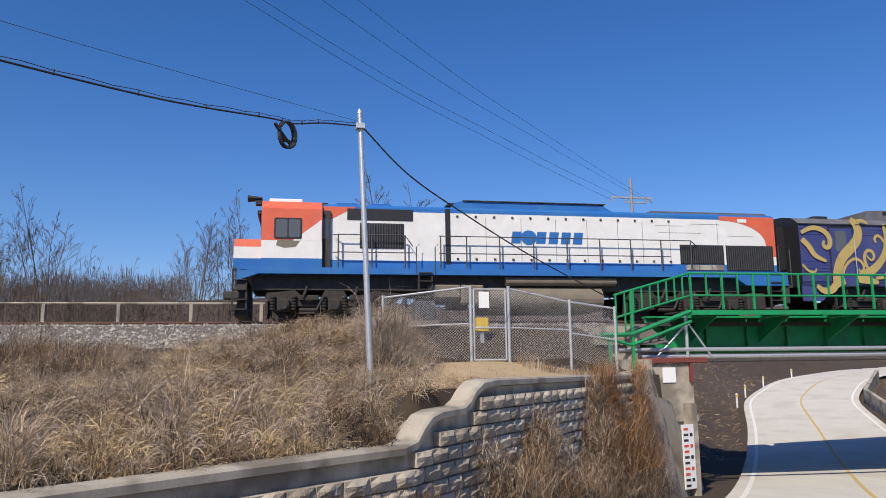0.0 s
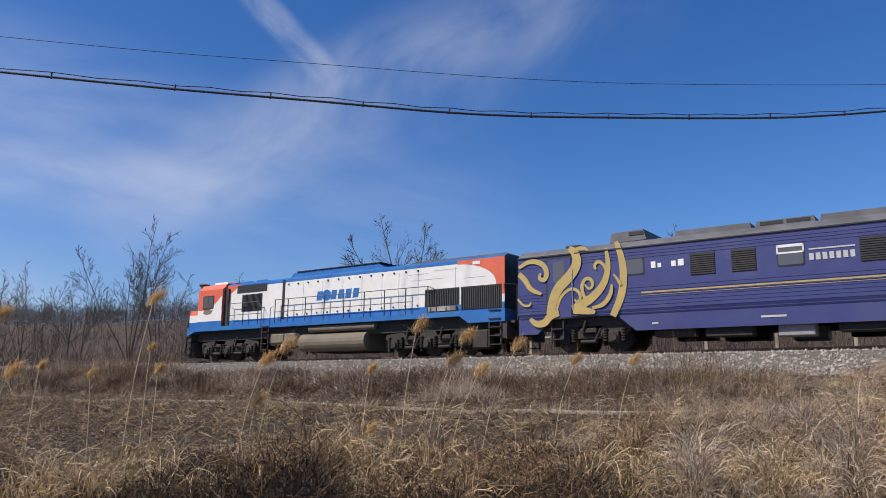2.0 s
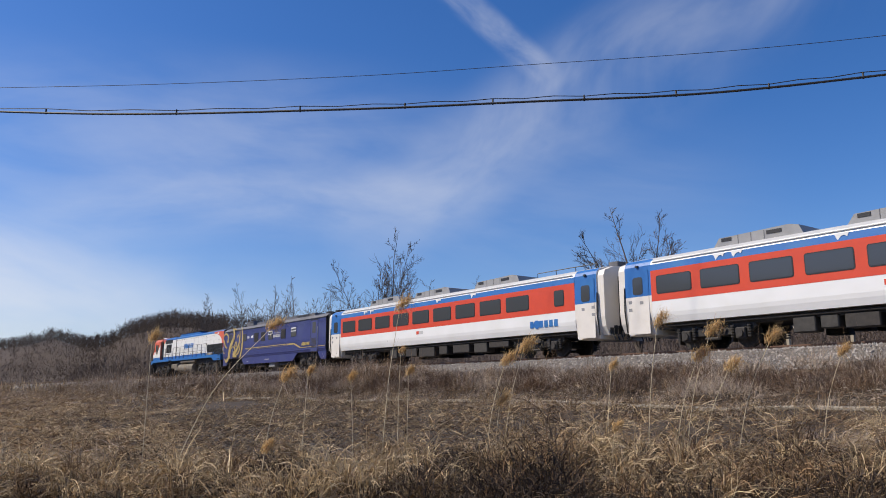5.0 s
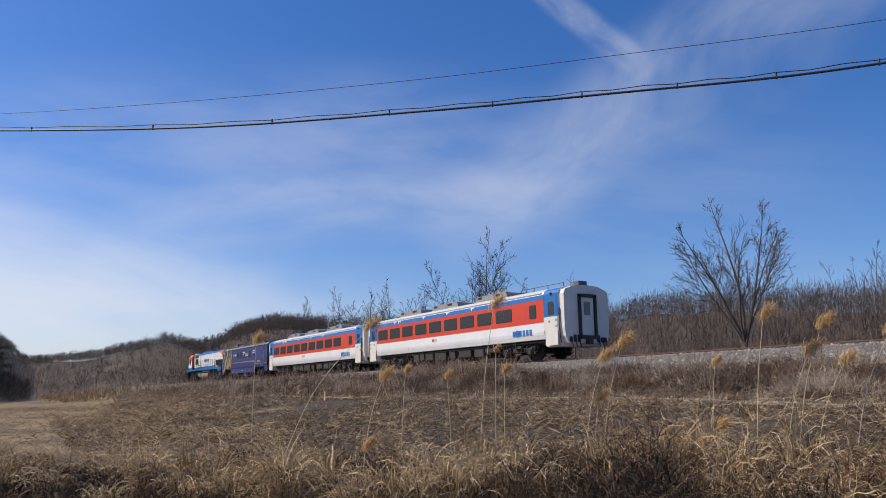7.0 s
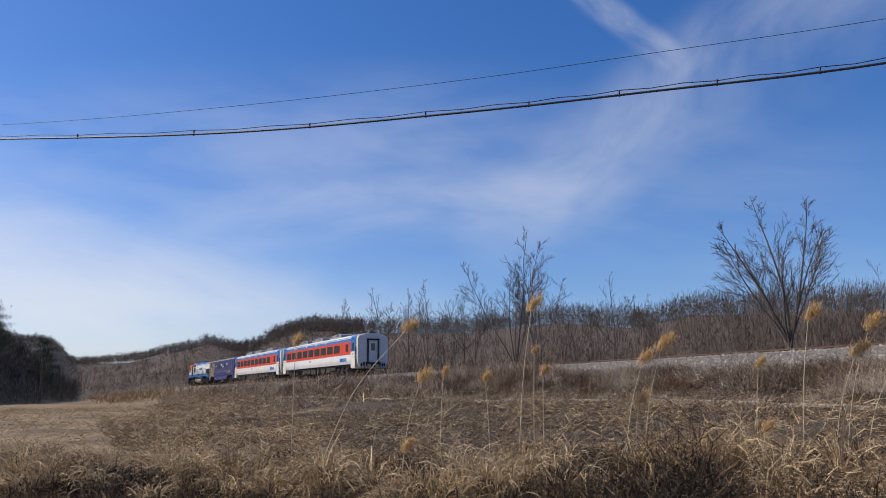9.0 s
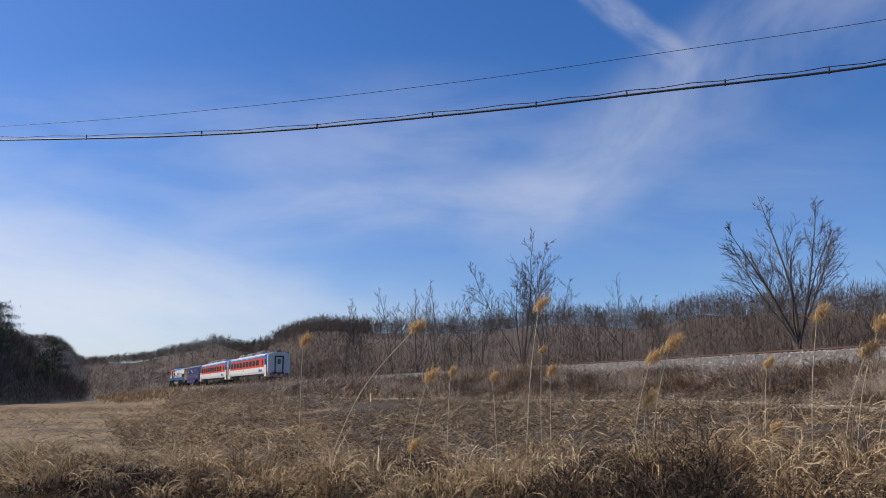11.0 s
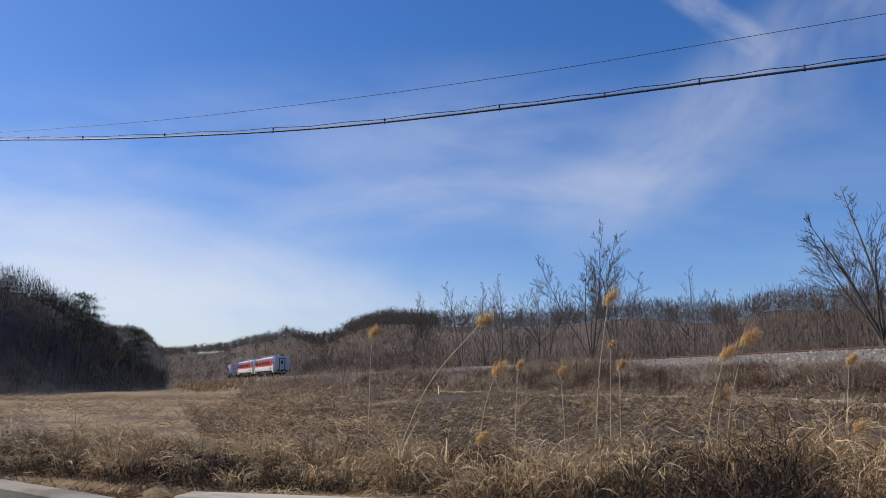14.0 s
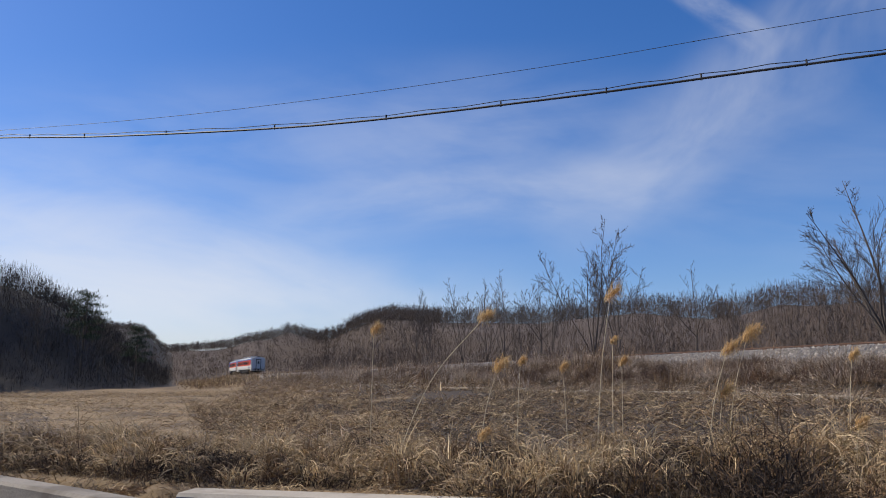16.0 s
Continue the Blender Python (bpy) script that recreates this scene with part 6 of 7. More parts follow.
def build_grass():
    rng = np.random.default_rng(3)

    def clump(a, b, f, lo, seed):
        return noise.noise((a * f, b * f, seed)) > lo
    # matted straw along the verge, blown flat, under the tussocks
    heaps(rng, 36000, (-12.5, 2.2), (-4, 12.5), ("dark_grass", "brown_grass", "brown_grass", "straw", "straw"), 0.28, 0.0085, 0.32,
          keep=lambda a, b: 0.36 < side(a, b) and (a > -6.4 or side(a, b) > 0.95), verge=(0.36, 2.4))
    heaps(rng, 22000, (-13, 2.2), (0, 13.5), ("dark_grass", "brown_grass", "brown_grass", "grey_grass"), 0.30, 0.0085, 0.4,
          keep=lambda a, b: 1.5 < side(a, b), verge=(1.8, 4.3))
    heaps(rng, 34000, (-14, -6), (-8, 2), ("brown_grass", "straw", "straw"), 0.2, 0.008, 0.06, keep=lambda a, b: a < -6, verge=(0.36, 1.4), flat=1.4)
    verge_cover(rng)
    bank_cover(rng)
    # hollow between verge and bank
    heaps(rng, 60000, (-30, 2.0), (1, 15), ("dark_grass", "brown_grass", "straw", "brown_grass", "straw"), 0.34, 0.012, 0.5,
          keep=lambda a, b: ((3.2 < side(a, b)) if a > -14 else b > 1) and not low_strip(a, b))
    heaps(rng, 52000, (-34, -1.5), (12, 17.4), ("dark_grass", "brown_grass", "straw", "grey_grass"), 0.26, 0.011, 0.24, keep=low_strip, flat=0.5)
    # the bank below the track: low mat, then thicker islands
    heaps(rng, 66000, (-38, 2.2), (13.5, 20.6), ("brown_grass", "brown_grass", "grey_grass", "grey_grass", "grey_grass"), 0.30, 0.011, 0.34, keep=lambda a, b: not low_strip(a, b))
    tufts(rng, 700, (-36, -5), (14, 20.6), ("brown_grass", "grey_grass", "brown_grass"), 0.55, 0.2, 30, 0.008,
          keep=lambda a, b: clump(a, b, 0.45, 0.05, 31.0) and not low_strip(a, b), lean=0.6, droop=0.9, pile=0.8, segs=2)
    heaps(rng, 42000, (-110, -34), (0, 21.0), ("brown_grass", "straw", "brown_grass", "grey_grass"), 0.55, 0.022, 0.8, keep=lambda a, b: b > 0 + 0.12 * (-a - 12))
    tufts(rng, 500, (-100, -30), (14, 21.0), ("brown_grass", "brown_grass", "grey_grass"), 0.9, 0.4, 18, 0.022, lean=0.5, droop=0.8, pile=0.6, edge=3.0, segs=2)
    tufts(rng, 600, (-200, -95), (4, 24.0), ("brown_grass", "brown_grass", "straw"), 0.8, 0.8, 16, 0.06, lean=0.6, droop=0.9, pile=0.6, edge=3.0, segs=2)
    # paler mat on the bank by the pole and gate
    heaps(rng, 36000, (-6, 2.5), (10.5, 20.0), ("brown_grass", "grey_grass", "grey_grass", "straw"), 0.28, 0.0080, 0.42, keep=lambda a, b: side(a, b) > 1.6)
    for _ in range(170):
        x, y = rng.uniform(-6, 1.9), rng.uniform(11.0, 19.0)
        if side(x, y) > 1.8:
            thicket(rng, x, y, rng.uniform(0.3, 0.6), rng.uniform(0.25, 0.5), ("grey_grass", "brown_grass", "grey_grass", "straw")[rng.integers(4)], 130, 0.24, 0.0085, 0.5)
    heaps(rng, 9000, (0.8, 3.2), (9.3, 14.5), ("brown_grass", "straw", "grey_grass", "straw"), 0.22, 0.008, 0.16, keep=lambda a, b: 0.38 < side(a, b) < 2.6)
    heaps(rng, 5000, (2.6, 8.0), (10.5, 18.4), ("straw", "straw", "grey_grass"), 0.16, 0.008, 0.05, keep=lambda a, b: 0.4 < side(a, b), flat=1.4)
    # upright dead stalks beside the gate
    for _ in range(34):
        x, y = rng.uniform(1.45, 2.45), rng.uniform(14.6, 17.6)
        tussock(rng, x, y, 0.3, rng.uniform(0.9, 1.25) * (1.15 - 0.25 * (x - 1.45)), "grey_grass", 46, 0.008)
        thicket(rng, x, y, 0.42, rng.uniform(0.8, 1.2), "grey_grass", 80, 0.34, 0.008, 0.35)
    tufts(rng, 110, (1.5, 2.7), (14.8, 19), ("grey_grass", "grey_grass"), 0.6, 0.2, 40, 0.007, lean=0.7, droop=0.9, pile=0.3, segs=2)
    # brush on the shoulder further on
    tufts(rng, 120, (-40, -27), (17.5, 21.0), ("bramble", "brown_grass"), 0.7, 0.4, 60, 0.010, lean=0.7, droop=0.7, pile=0.8, edge=4.4, segs=2)
    # terrace, sparse
    tufts(rng, 420, (2.0, 8.0), (10.5, 17.9), ("straw", "grey_grass"), 0.12, 0.14, 12, 0.01, keep=lambda a, b: side(a, b) > 0.45, lean=1.0, segs=2)
    tufts(rng, 130, (5.2, 8.6), (16.6, 18.6), ("grey_grass", "brown_grass"), 0.4, 0.12, 16, 0.009, keep=lambda a, b: side(a, b) > 0.5, lean=0.4, segs=2)
    # the flat field
    heaps(rng, 40000, (-70, -9), (-14, 9), ("brown_grass", "straw", "straw", "straw"), 0.34, 0.013, 0.32, keep=lambda a, b: (a < -14 or side(a, b) > 1.8) and b < 4 + 0.25 * (-a - 12) and b > spur_line(a), flat=1.25)
    # weeds hanging over and growing before the wall
    n = 26000
    t = 0.02 + 0.98 * rng.random(n) ** 0.8
    f = np.array([noise.noise((q * 7.0, 2.0, 0.5)) for q in t])
    up = rng.random(n) ** 1.2 * np.clip(0.62 + 0.9 * f + 0.35 * (t > 0.6), 0.15, 1.1)
    out = 0.05 + 0.75 * rng.random(n) * (1.1 - 0.75 * np.clip(up, 0, 1))
    x, y = 2.2 + 6.1 * t + 0.75 * out, 10.5 + 7.3 * t - 0.65 * out
    zr = np.array([road_at(a, b)[1] for a, b in zip(x, y)])
    z = zr + (1.15 - zr) * up
    red = (t > 0.6) & (up > 0.25) & (rng.random(n) < 0.65)
    pick = rng.random(n)
    for kind, sl in (("red_grass", red), ("brown_grass", ~red & (pick < 0.55)), ("grey_grass", ~red & (pick >= 0.55))):
        m = sl.sum()
        GRASS[kind].append(strands(np.stack([x[sl], y[sl], z[sl]], 1), rng.uniform(0.2, 0.55, m), 0.011 * rng.uniform(0.6, 1.4, m), rng.uniform(0.2, 1.7, m), rng.normal(0.7, 0.9, m), rng, 2))
    # dry slopes beside the road past the bridge
    heaps(rng, 15000, (9, 50), (29.5, 62), ("brown_grass", "straw", "straw"), 0.55, 0.022, 0.5, keep=lambda a, b: 4.0 < road_at(a, b)[0] < 10, edge=-999)
    n = 240
    t = rng.random(n)
    x, y = -2.4 + 4.0 * t + 0.15, 6.3 + 3.2 * t - 0.25
    z = np.array([road_at(a, b)[1] for a, b in zip(x, y)])
    c = np.repeat(np.stack([x, y, z], 1), 14, 0)
    m = len(c)
    c[:, :2] += rng.normal(0, 0.1, (m, 2))
    GRASS["brown_grass"].append(strands(c, 0.75 * rng.uniform(0.5, 1.2, m), 0.011 * rng.uniform(0.6, 1.4, m), np.abs(rng.normal(0, 0.2, m)), rng.normal(0.6, 0.4, m), rng))
    labels = {"straw": "pale straw-coloured dry grass", "brown_grass": "tangled brown dead weeds", "grey_grass": "greyish dead weeds on the bank", "red_grass": "russet dead weeds before the wall", "dark_grass": "dark rotted weeds in the hollows, darkened further for shade there", "bramble": "russet leafless brush on the bank"}
    for kind, parts in GRASS.items():
        vs, fs, k = [], [], 0
        for v, f in parts:
            vs.append(v)
            fs.append(f + k)
            k += len(v)
        ob = new("dry_grass", raw_mesh("dry_grass", np.concatenate(vs), np.concatenate(fs), M[kind]))
        tagged(ob, labels[kind], "grass", kind="stuff")


build_grass()


# ---- reeds: tall stems with golden plumes ----
def reed(az, el, r, lean, seed, size=1.0, kink=0.0):
    """A reed whose plume hangs at bearing az, r metres off, lean metres sideways from its foot."""
    rng = np.random.default_rng(seed)
    a = radians(az)
    top = Vector((-math.sin(a) * r, math.cos(a) * r, EYE + r * math.tan(radians(el))))
    sd = Vector((-math.cos(a), -math.sin(a), 0))     # to the viewer's left
    foot = top + sd * lean
    foot.z = ground_z(foot.x, foot.y)
    e = tagged(new("reed"), "tall dry reed with a golden feathery plume", "reed", "reeds on the verge")
    mid = foot.lerp(top, 0.55) + sd * (lean * 0.12 + kink) + Vector((0, 0, 0.08))
    part("stem", tubem(catenary([foot, mid, top], 8), 0.0048, 5, 0.003), M["stem"], e)
    # the plume: soft hairs hanging to the lee side
    n = 260
    t = rng.random(n)
    wind = -np.array(sd)
    L = 0.17 * size
    ax = np.array(top - mid)
    ax = ax / np.linalg.norm(ax) * 0.6 + wind * 0.55
    base = np.array(top)[None, :] + np.outer((t - 0.25) * L, ax) + rng.normal(0, 0.022 * size, (n, 3))
    h = (0.09 + 0.10 * rng.random(n)) * size * (1.05 - 0.4 * t)
    ang0 = math.atan2(wind[1], wind[0])
    v, f = strands(base, h, np.full(n, 0.0065), np.abs(rng.normal(0.7, 0.5, n)), rng.normal(1.5, 0.6, n), rng, 3, ang0 + rng.normal(0, 0.9, n))
    ob = new("plume", raw_mesh("plume", v, f, M["plume"]))
    ob.parent = e
    # a dry leaf or two
    k = 3
    b = np.array([list(foot.lerp(top, q)) for q in (0.25, 0.4, 0.55)])
    for q in b:
        v, f = strands(q[None, :], np.full(1, 0.35), np.full(1, 0.011), np.full(1, 0.8), np.full(1, 1.4), rng, 4)
        ob = new("leaf_blade", raw_mesh("leaf_blade", v, f, M["straw"]))
        ob.parent = e


for i, (az, el, r, lean, size) in enumerate((
        (57.3, 6.1, 8.6, 0.21, 1.15), (38.2, 4.7, 9.2, 0.2, 1.2), (48.0, 3.0, 9.0, 0.30, 1.25), (75.0, 3.6, 9.0, 0.02, 0.85), (66.8, 4.6, 8.6, 1.05, 0.95),
        (49.4, 2.0, 9.0, 0.28, 1.1), (49.8, -0.9, 8.6, 0.08, 1.1), (56.6, 1.3, 9.6, 0.02, 0.7), (60.9, 0.9, 9.5, -0.05, 0.7), (64.0, 1.3, 9.4, 0.06, 0.7),
        (65.7, 0.9, 8.8, 0.25, 1.1), (66.9, -4.1, 7.6, 0.03, 0.8), (57.2, 2.9, 9.7, 0.04, 0.55), (34.6, 4.0, 9.4, 0.4, 1.2), (30.7, 3.4, 9.6, 0.5, 1.15),
        (35.6, 2.2, 9.4, 0.35, 1.2), (33.5, 1.5, 9.0, 0.4, 1.0), (41.6, 1.6, 10.2, 0.1, 0.8), (22.2, 2.4, 10.2, 0.3, 0.9), (26.4, 2.4, 10.2, 0.35, 0.9), (41.5, -2.8, 7.8, 0.06, 0.7))):
    reed(az, el, r, lean, 40 + i, size)


# ---- bare winter trees ----
def tree_mesh(seed, h, trunk_r, fork=0.2, limbs=3, open_angle=0.22, branches=13, reach=0.30, twigs=6, low=0.3):
    """A bare tree: a trunk forks into upright limbs, each with rising side branches, twigs and fine tips."""
    rng = random.Random(seed)
    trunk, crown = bmesh.new(), bmesh.new()

    def line(p, d, length, n, bend, lift):
        pts = [p.copy()]
        for _ in range(n):
            d = (d + Vector((rng.gauss(0, bend), rng.gauss(0, bend), rng.gauss(0, bend * 0.5) + lift))).normalized()
            p = p + d * (length / n)
            pts.append(p.copy())
        return pts

    def at(pts, t):
        k = min(len(pts) - 2, int(t * (len(pts) - 1)))
        a, b = pts[k], pts[k + 1]
        return a.lerp(b, t * (len(pts) - 1) - k), (b - a).normalized()

    def aside(d, ang):
        v = d.orthogonal().normalized()
        v.rotate(Matrix.Rotation(rng.uniform(0, 6.283), 3, d))
        return (d * math.cos(ang) + v * math.sin(ang)).normalized()

    fine = 0.0009 * h
    stem = line(Vector((0, 0, -0.3)), Vector((rng.gauss(0, 0.03), rng.gauss(0, 0.03), 1)), h * fork + 0.3, 4, 0.04, 0.02)
    tube(trunk, stem, trunk_r, 8, trunk_r * 0.8)
    for k in range(limbs):
        az = 6.283 * (k + rng.uniform(-0.25, 0.25)) / limbs
        tilt = (0.04 if k == 0 else open_angle * rng.uniform(0.6, 1.25))
        d = Vector((math.cos(az) * math.sin(tilt), math.sin(az) * math.sin(tilt), math.cos(tilt)))
        o, _d = at(stem, 1.0 if k < 2 else rng.uniform(0.6, 1.0))
        ln = h * (1 - fork) * (1.0 if k == 0 else rng.uniform(0.72, 0.97))
        limb = line(o, d, ln, 9, 0.055, 0.03)
        r0 = trunk_r * (0.62 if k == 0 else rng.uniform(0.4, 0.52))
        tube(crown, limb, r0, 6, fine * 1.2)
        for j in range(branches):
            t = low + (0.97 - low) * (j + rng.random() * 0.8) / branches
            p, dd = at(limb, t)
            bl = h * reach * (1.08 - t) ** 0.7 * rng.uniform(0.55, 1.15)
            br = line(p, aside(dd, rng.uniform(0.45, 0.85)), bl, 5, 0.09, 0.05)
            rb = max(fine * 1.1, r0 * (1 - t) * 0.26)
            tube(crown, br, rb, 4, fine * 0.9)
            for i in range(twigs):
                u = 0.2 + 0.8 * (i + rng.random()) / twigs
                p2, d2 = at(br, min(u, 0.999))
                tl = bl * rng.uniform(0.22, 0.5) * (1.2 - 0.5 * u)
                tw = line(p2, aside(d2, rng.uniform(0.4, 0.8)), tl, 3, 0.12, 0.08)
                tube(crown, tw, fine * 1.1, 3, fine * 0.6)
                for _ in range(4):
                    p3, d3 = at(tw, rng.uniform(0.25, 0.98))
                    tip = p3 + aside(d3, rng.uniform(0.3, 0.7)) * tl * rng.uniform(0.3, 0.65)
                    tube(crown, [p3, tip], fine * 0.75, 3, fine * 0.35)
    k = h / max(v.co.z for v in crown.verts)
    for b in (trunk, crown):
        for v in b.verts:
            v.co.z *= k
    return mesh_of("trunk", trunk, M["bark"]), mesh_of("crown", crown, M["bark"])


def plant_tree(meshes, az, el, y=None, r=None, turn=0.0, label="bare winter tree with fine upright twigs", h0=None, sink=0.0):
    """A tree at bearing az whose top stands at elevation el; y: distance across the line."""
    a = radians(az)
    r = r or y / math.cos(a)
    x, yy = -math.sin(a) * r, math.cos(a) * r
    z = ground_z(x, yy) - sink
    h = EYE + r * math.tan(radians(el)) - z
    k = h / h0
    e = tagged(new("tree"), label, "tree", "bare trees behind the track")
    for nm, me in zip(("trunk", "crown"), meshes):
        ob = new(nm, me)
        ob.parent = e
        ob.matrix_basis = Matrix.Scale(k, 4)
    e.matrix_basis = pose(x, yy, z, 0, 0, turn)
    return e


T_TALL = tree_mesh(11, 12, 0.12, 0.10, 6, 0.30, 14, 0.28, 7, 0.32)
T_WIDE = tree_mesh(23, 11, 0.16, 0.18, 9, 0.56, 13, 0.30, 8, 0.26)
T_SLIM = tree_mesh(37, 9, 0.07, 0.16, 5, 0.36, 11, 0.29, 6, 0.30)
T_LOOSE = tree_mesh(52, 9, 0.08, 0.34, 6, 0.70, 8, 0.26, 5, 0.35)
T_BUSH = tree_mesh(41, 7, 0.05, 0.05, 7, 0.50, 9, 0.26, 5, 0.25)
for me, h0, az, el, y, turn in (
        (T_TALL, 12, 58.5, 12.0, 33, 0), (T_SLIM, 9, 56.6, 10.2, 33.5, 50), (T_WIDE, 11, 39.6, 13.8, 33, 20), (T_SLIM, 9, 65.0, 8.6, 35, 0), (T_SLIM, 9, 68.2, 7.8, 36, 80), (T_SLIM, 9, 66.6, 7.6, 36, 160),
        (T_SLIM, 9, 61.8, 8.0, 34, 200), (T_LOOSE, 9, 62.4, 7.9, 35, 20), (T_LOOSE, 9, 51.4, 8.6, 33, 100), (T_SLIM, 9, 48.0, 7.0, 33, 10), (T_BUSH, 7, 31.6, 9.5, 36, 0), (T_BUSH, 7, 29.6, 9.6, 36, 70),
        (T_BUSH, 7, 26.5, 8.4, 36, 150), (T_WIDE, 11, -6.5, 14.6, 44, 60), (T_BUSH, 7, -9.0, 13.6, 45, 200), (T_SLIM, 9, 17.0, 12.4, 33, 30), (T_SLIM, 9, 20.3, 10.8, 33, 120), (T_BUSH, 7, 14.7, 8.8, 34, 40),
        (T_SLIM, 9, 7.3, 11.6, 33, 240), (T_SLIM, 9, 3.9, 13.7, 33, 300), (T_BUSH, 7, 5.5, 10.5, 34, 100), (T_SLIM, 9, 70.5, 6.8, 38, 60), (T_SLIM, 9, 54.0, 6.6, 34, 33), (T_BUSH, 7, 12.0, 8.0, 34, 10),
        (T_SLIM, 9, 72.0, 6.9, 40, 200), (T_BUSH, 7, 63.8, 6.6, 36, 260), (T_BUSH, 7, 45, 5.6, 33, 30), (T_BUSH, 7, 35.5, 6.2, 34, 90), (T_BUSH, 7, 42, 5.8, 34, 190), (T_BUSH, 7, 23, 7.2, 35, 230)):
    plant_tree(me, az, el, y=y, turn=turn, h0=h0)


def scots_pine(az, el, r, seed):
    rng = random.Random(seed)
    a = radians(az)
    x, y = -math.sin(a) * r, math.cos(a) * r
    z = ground_z(x, y)
    h = EYE + r * math.tan(radians(el)) - z
    e = tagged(new("pine_tree"), "dark pine with tufted flat crown", "tree", "pines on the spur")
    part("trunk", tubem([(0, 0, -0.5), (0.15, 0, h * 0.5), (0, 0.1, h * 0.97)], h * 0.02, 6, h * 0.008), M["bark"], e)
    nrng = np.random.default_rng(seed)
    vs, fs, k = [], [], 0
    for i in range(16):
        t = 0.42 + 0.58 * i / 15
        rr = h * 0.24 * (1.15 - t) ** 0.6 * rng.uniform(0.6, 1.1)
        an = i * 2.4 + rng.random()
        c = np.array([rr * math.cos(an), rr * math.sin(an), h * t + rng.uniform(-0.1, 0.2)])
        n = 170
        b = c + nrng.normal(0, 1, (n, 3)) * np.array([h * 0.07, h * 0.07, h * 0.018])
        v, f = strands(b, np.full(n, h * 0.045), np.full(n, h * 0.009), nrng.uniform(0.2, 1.5, n), nrng.normal(0, 0.4, n), nrng, 2)
        vs.append(v)
        fs.append(f + k)
        k += len(v)
    ob = new("crown", raw_mesh("crown", np.concatenate(vs), np.concatenate(fs), M["pine"]))
    ob.parent = e
    e.matrix_basis = pose(x, y, z)


for i, (az, el, r) in enumerate(((91.7, 3.6, 118), (95.1, 5.8, 106))):
    scots_pine(az, el, r, 60 + i)
for i, (az, el, r) in enumerate(((94.6, 5.0, 108), (95.3, 5.2, 110), (93.6, 3.6, 116), (97.9, 6.0, 98), (101.2, 7.3, 92), (93.2, 3.2, 118), (98.6, 5.8, 96))):
    plant_tree(T_SLIM, az, el, r=r, turn=57 * i, h0=9, label="pale bare tree on the shaded spur")


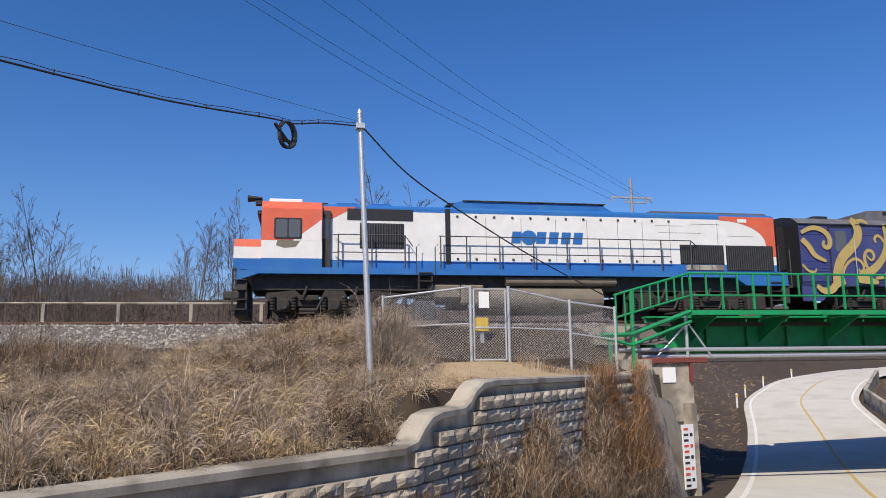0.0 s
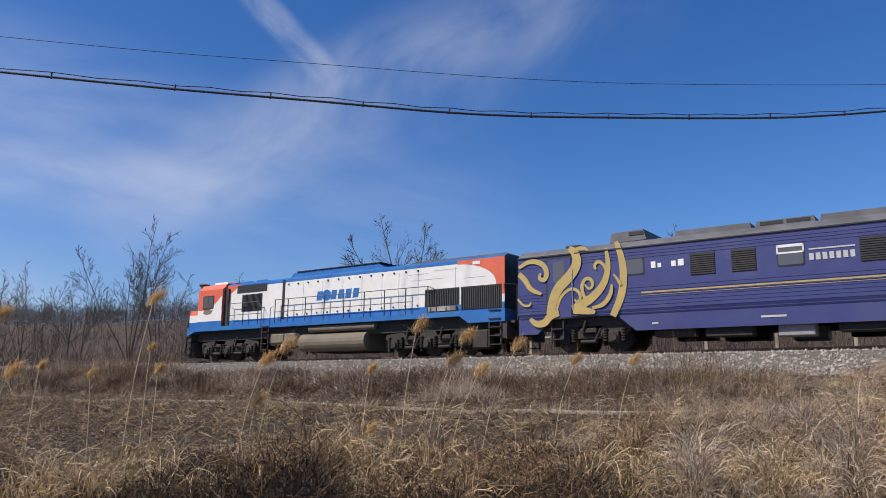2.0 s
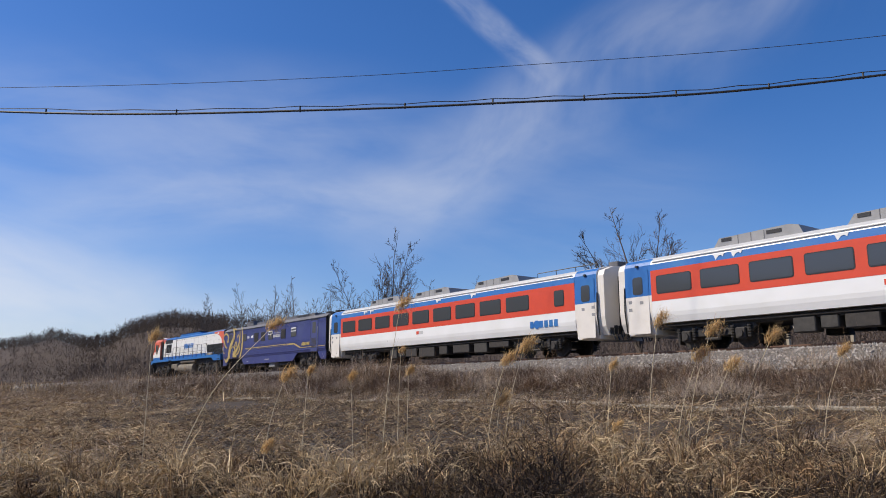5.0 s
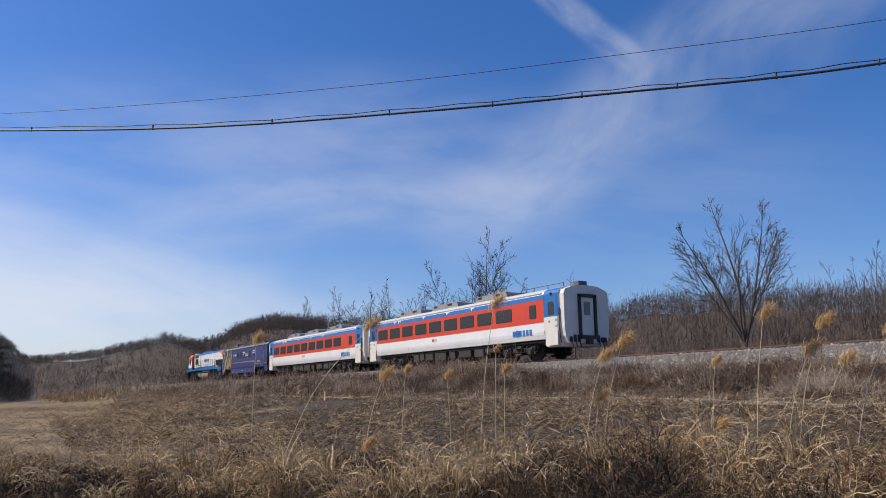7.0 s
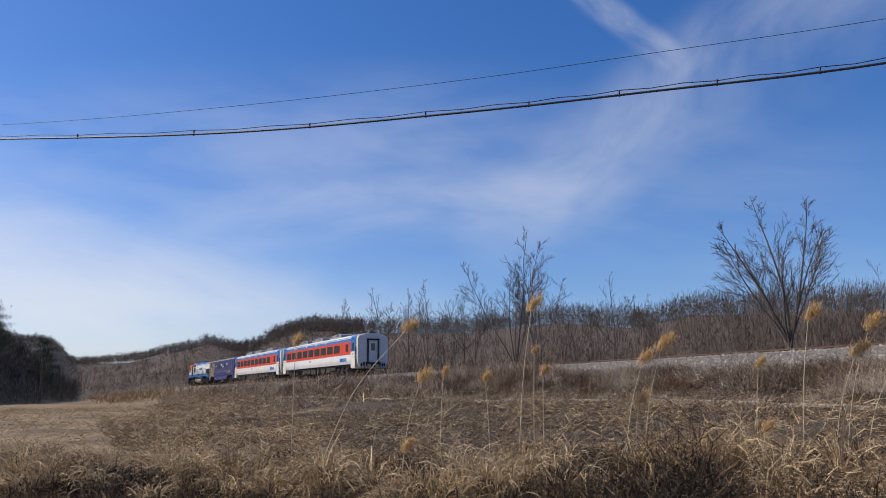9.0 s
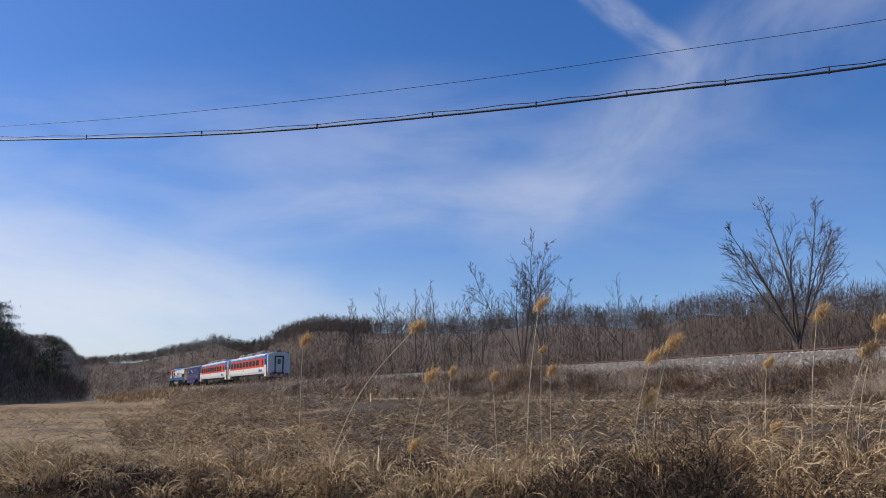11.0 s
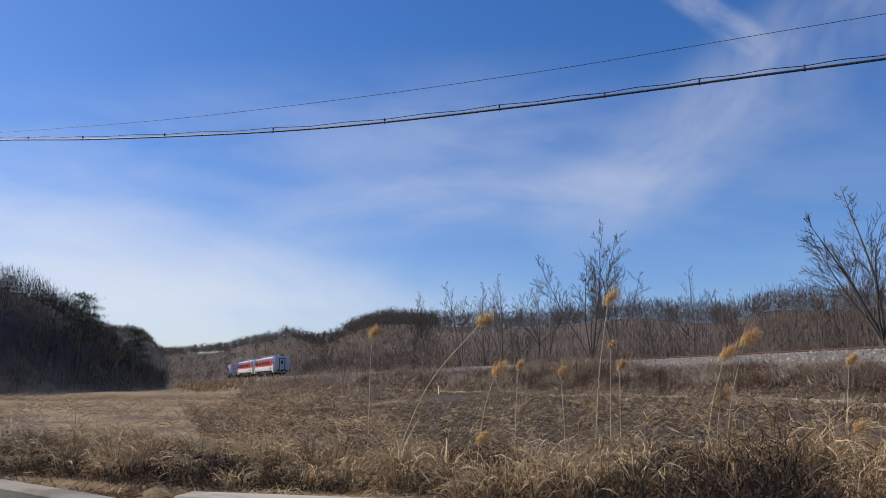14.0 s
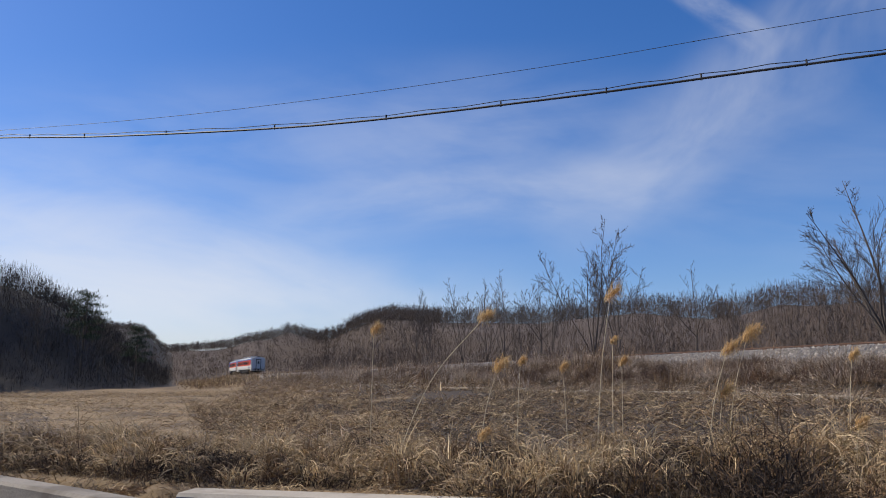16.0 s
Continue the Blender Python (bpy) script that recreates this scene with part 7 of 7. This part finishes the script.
# ---- woods on the slopes, nobody could count them ----
def woods():
    rng = np.random.default_rng(9)
    far_v, far_f, k = [], [], 0

    def wood(px, py, h, tw):
        nonlocal k
        n = len(px)
        z = heights(px, py)
        base = np.stack([px, py, z - 0.3], 1)
        v, f = strands(base, h * 0.8, 0.006 * h, np.abs(rng.normal(0, 0.08, n)), rng.normal(0, 0.1, n), rng, 2)
        far_v.append(v)
        far_f.append(f + k)
        k += len(v)
        # a loose crown of fine twigs
        m = tw
        b = np.repeat(base, m, 0)
        hh = np.repeat(h, m)
        a = rng.uniform(0, 2 * np.pi, n * m)
        e = rng.uniform(-0.9, 1.5, n * m)
        q = rng.random(n * m) ** 0.5
        wide = np.repeat(rng.uniform(0.3, 0.5, n), m) * hh
        b[:, 0] += np.cos(a) * np.cos(e) * wide * q
        b[:, 1] += np.sin(a) * np.cos(e) * wide * q
        b[:, 2] += hh * (0.44 + 0.42 * np.sin(e) * q)
        under = rng.random(n * m) < 0.3      # saplings and brush below the crowns
        b[under, 2] = np.repeat(z, m)[under] + hh[under] * rng.uniform(0, 0.4, under.sum())
        v, f = strands(b, hh * rng.uniform(0.07, 0.2, n * m), np.maximum(hh * 0.007, 0.0004 * np.hypot(b[:, 0], b[:, 1])), np.clip(1.3 - e + rng.normal(0, 0.4, n * m), 0, 2), rng.normal(-0.2, 0.3, n * m), rng, 1, a + rng.normal(0, 0.5, n * m))
        far_v.append(v)
        far_f.append(f + k)
        k += len(v)

    def polar(n, a0, a1, lo, hi, hmean, tw, maxr=900):
        az = rng.uniform(a0, a1, n)
        fr = rng.uniform(lo, hi, n)
        rd = np.array([ridge(a)[0] for a in az]) * fr
        x, y = -np.sin(np.radians(az)) * rd, np.cos(np.radians(az)) * rd
        ok = np.array([(b - track_y(a) > 9 if a > -215 else b > -60) and road_at(a, b)[0] > 9 for a, b in zip(x, y)])
        x, y = x[ok], y[ok]
        wood(x, y, hmean * rng.uniform(0.6, 1.2, len(x)), tw)

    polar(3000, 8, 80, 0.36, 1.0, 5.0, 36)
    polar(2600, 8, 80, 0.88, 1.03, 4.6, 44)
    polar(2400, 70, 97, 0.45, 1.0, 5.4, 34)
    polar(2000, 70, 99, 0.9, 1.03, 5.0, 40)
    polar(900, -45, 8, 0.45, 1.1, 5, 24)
    # scrub close behind the track
    n = 1500
    x = rng.uniform(-110, 6, n)
    y = np.array([track_y(a) for a in x]) + rng.uniform(7, 26, n)
    wood(x, y, rng.uniform(1.2, 3.4, n), 30)
    n = 420
    x = rng.uniform(-26, 9, n)
    y = np.array([track_y(a) for a in x]) + rng.uniform(8, 22, n)
    wood(x, y, rng.uniform(2.0, 4.2, n), 40)
    # brush on the slope beside the road past the bridge
    n = 260
    x = rng.uniform(9, 17, n)
    y = 30 + 26 * rng.random(n)
    ok = np.array([4.2 < road_at(a, b)[0] < 12 for a, b in zip(x, y)])
    wood(x[ok], y[ok], rng.uniform(0.5, 1.6, ok.sum()), 40)
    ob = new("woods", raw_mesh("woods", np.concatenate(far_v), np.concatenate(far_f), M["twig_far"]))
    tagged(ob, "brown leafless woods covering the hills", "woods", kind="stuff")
    far_v.clear()
    far_f.clear()
    k = 0
    # the shaded spur, its shade put into the near-black twig colour
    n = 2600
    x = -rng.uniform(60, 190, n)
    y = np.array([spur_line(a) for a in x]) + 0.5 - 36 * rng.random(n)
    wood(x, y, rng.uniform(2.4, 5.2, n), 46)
    ob = new("woods", raw_mesh("woods", np.concatenate(far_v), np.concatenate(far_f), M["spur_twig_shade"]))
    tagged(ob, "dense bare woods on the spur, coloured dark for its shade", "woods", kind="stuff")


woods()

# ---- what moves ----
FRONT = [(0, 1.9), (0.4, 8.1), (1.0, 17.4), (1.5, 25.2), (2.2, 36.0), (3.5, 56.9), (5.2, 84.6), (7.3, 119.2), (8.0, 130.8), (11.0, 181.0), (12.5, 204.0), (14.5, 235.0), (16.0, 258.0)]


def along(s, length):
    """Pose of a car whose front is s metres past the nearest point of the line."""
    a, b = -s, -s + length
    ya, yb = track_y(a), track_y(b)
    return pose(a, ya, RAIL, 0, 0, math.degrees(math.atan2(yb - ya, b - a)))


def motions():
    for car, off, length in ((loco, 0, 18.6), (power_car, 19.17, 17.56), (coach, 37.1, 23.3), (coach2, 61.2, 23.3)):
        walk(car, [(t, along(s - off, length)) for t, s in FRONT])
    # the wheels turn with the way travelled
    ts = [k / FPS for k in range(int(16 * FPS) + 1)]
    dist = np.interp(ts, [t for t, s in FRONT], [s for t, s in FRONT])
    for w, r in WHEELS:
        x = w.matrix_basis.translation.x
        walk(w, [(t, pose(x, 0, r, 0, -math.degrees((s - FRONT[0][1]) / r), 0)) for t, s in zip(ts, dist)])


motions()
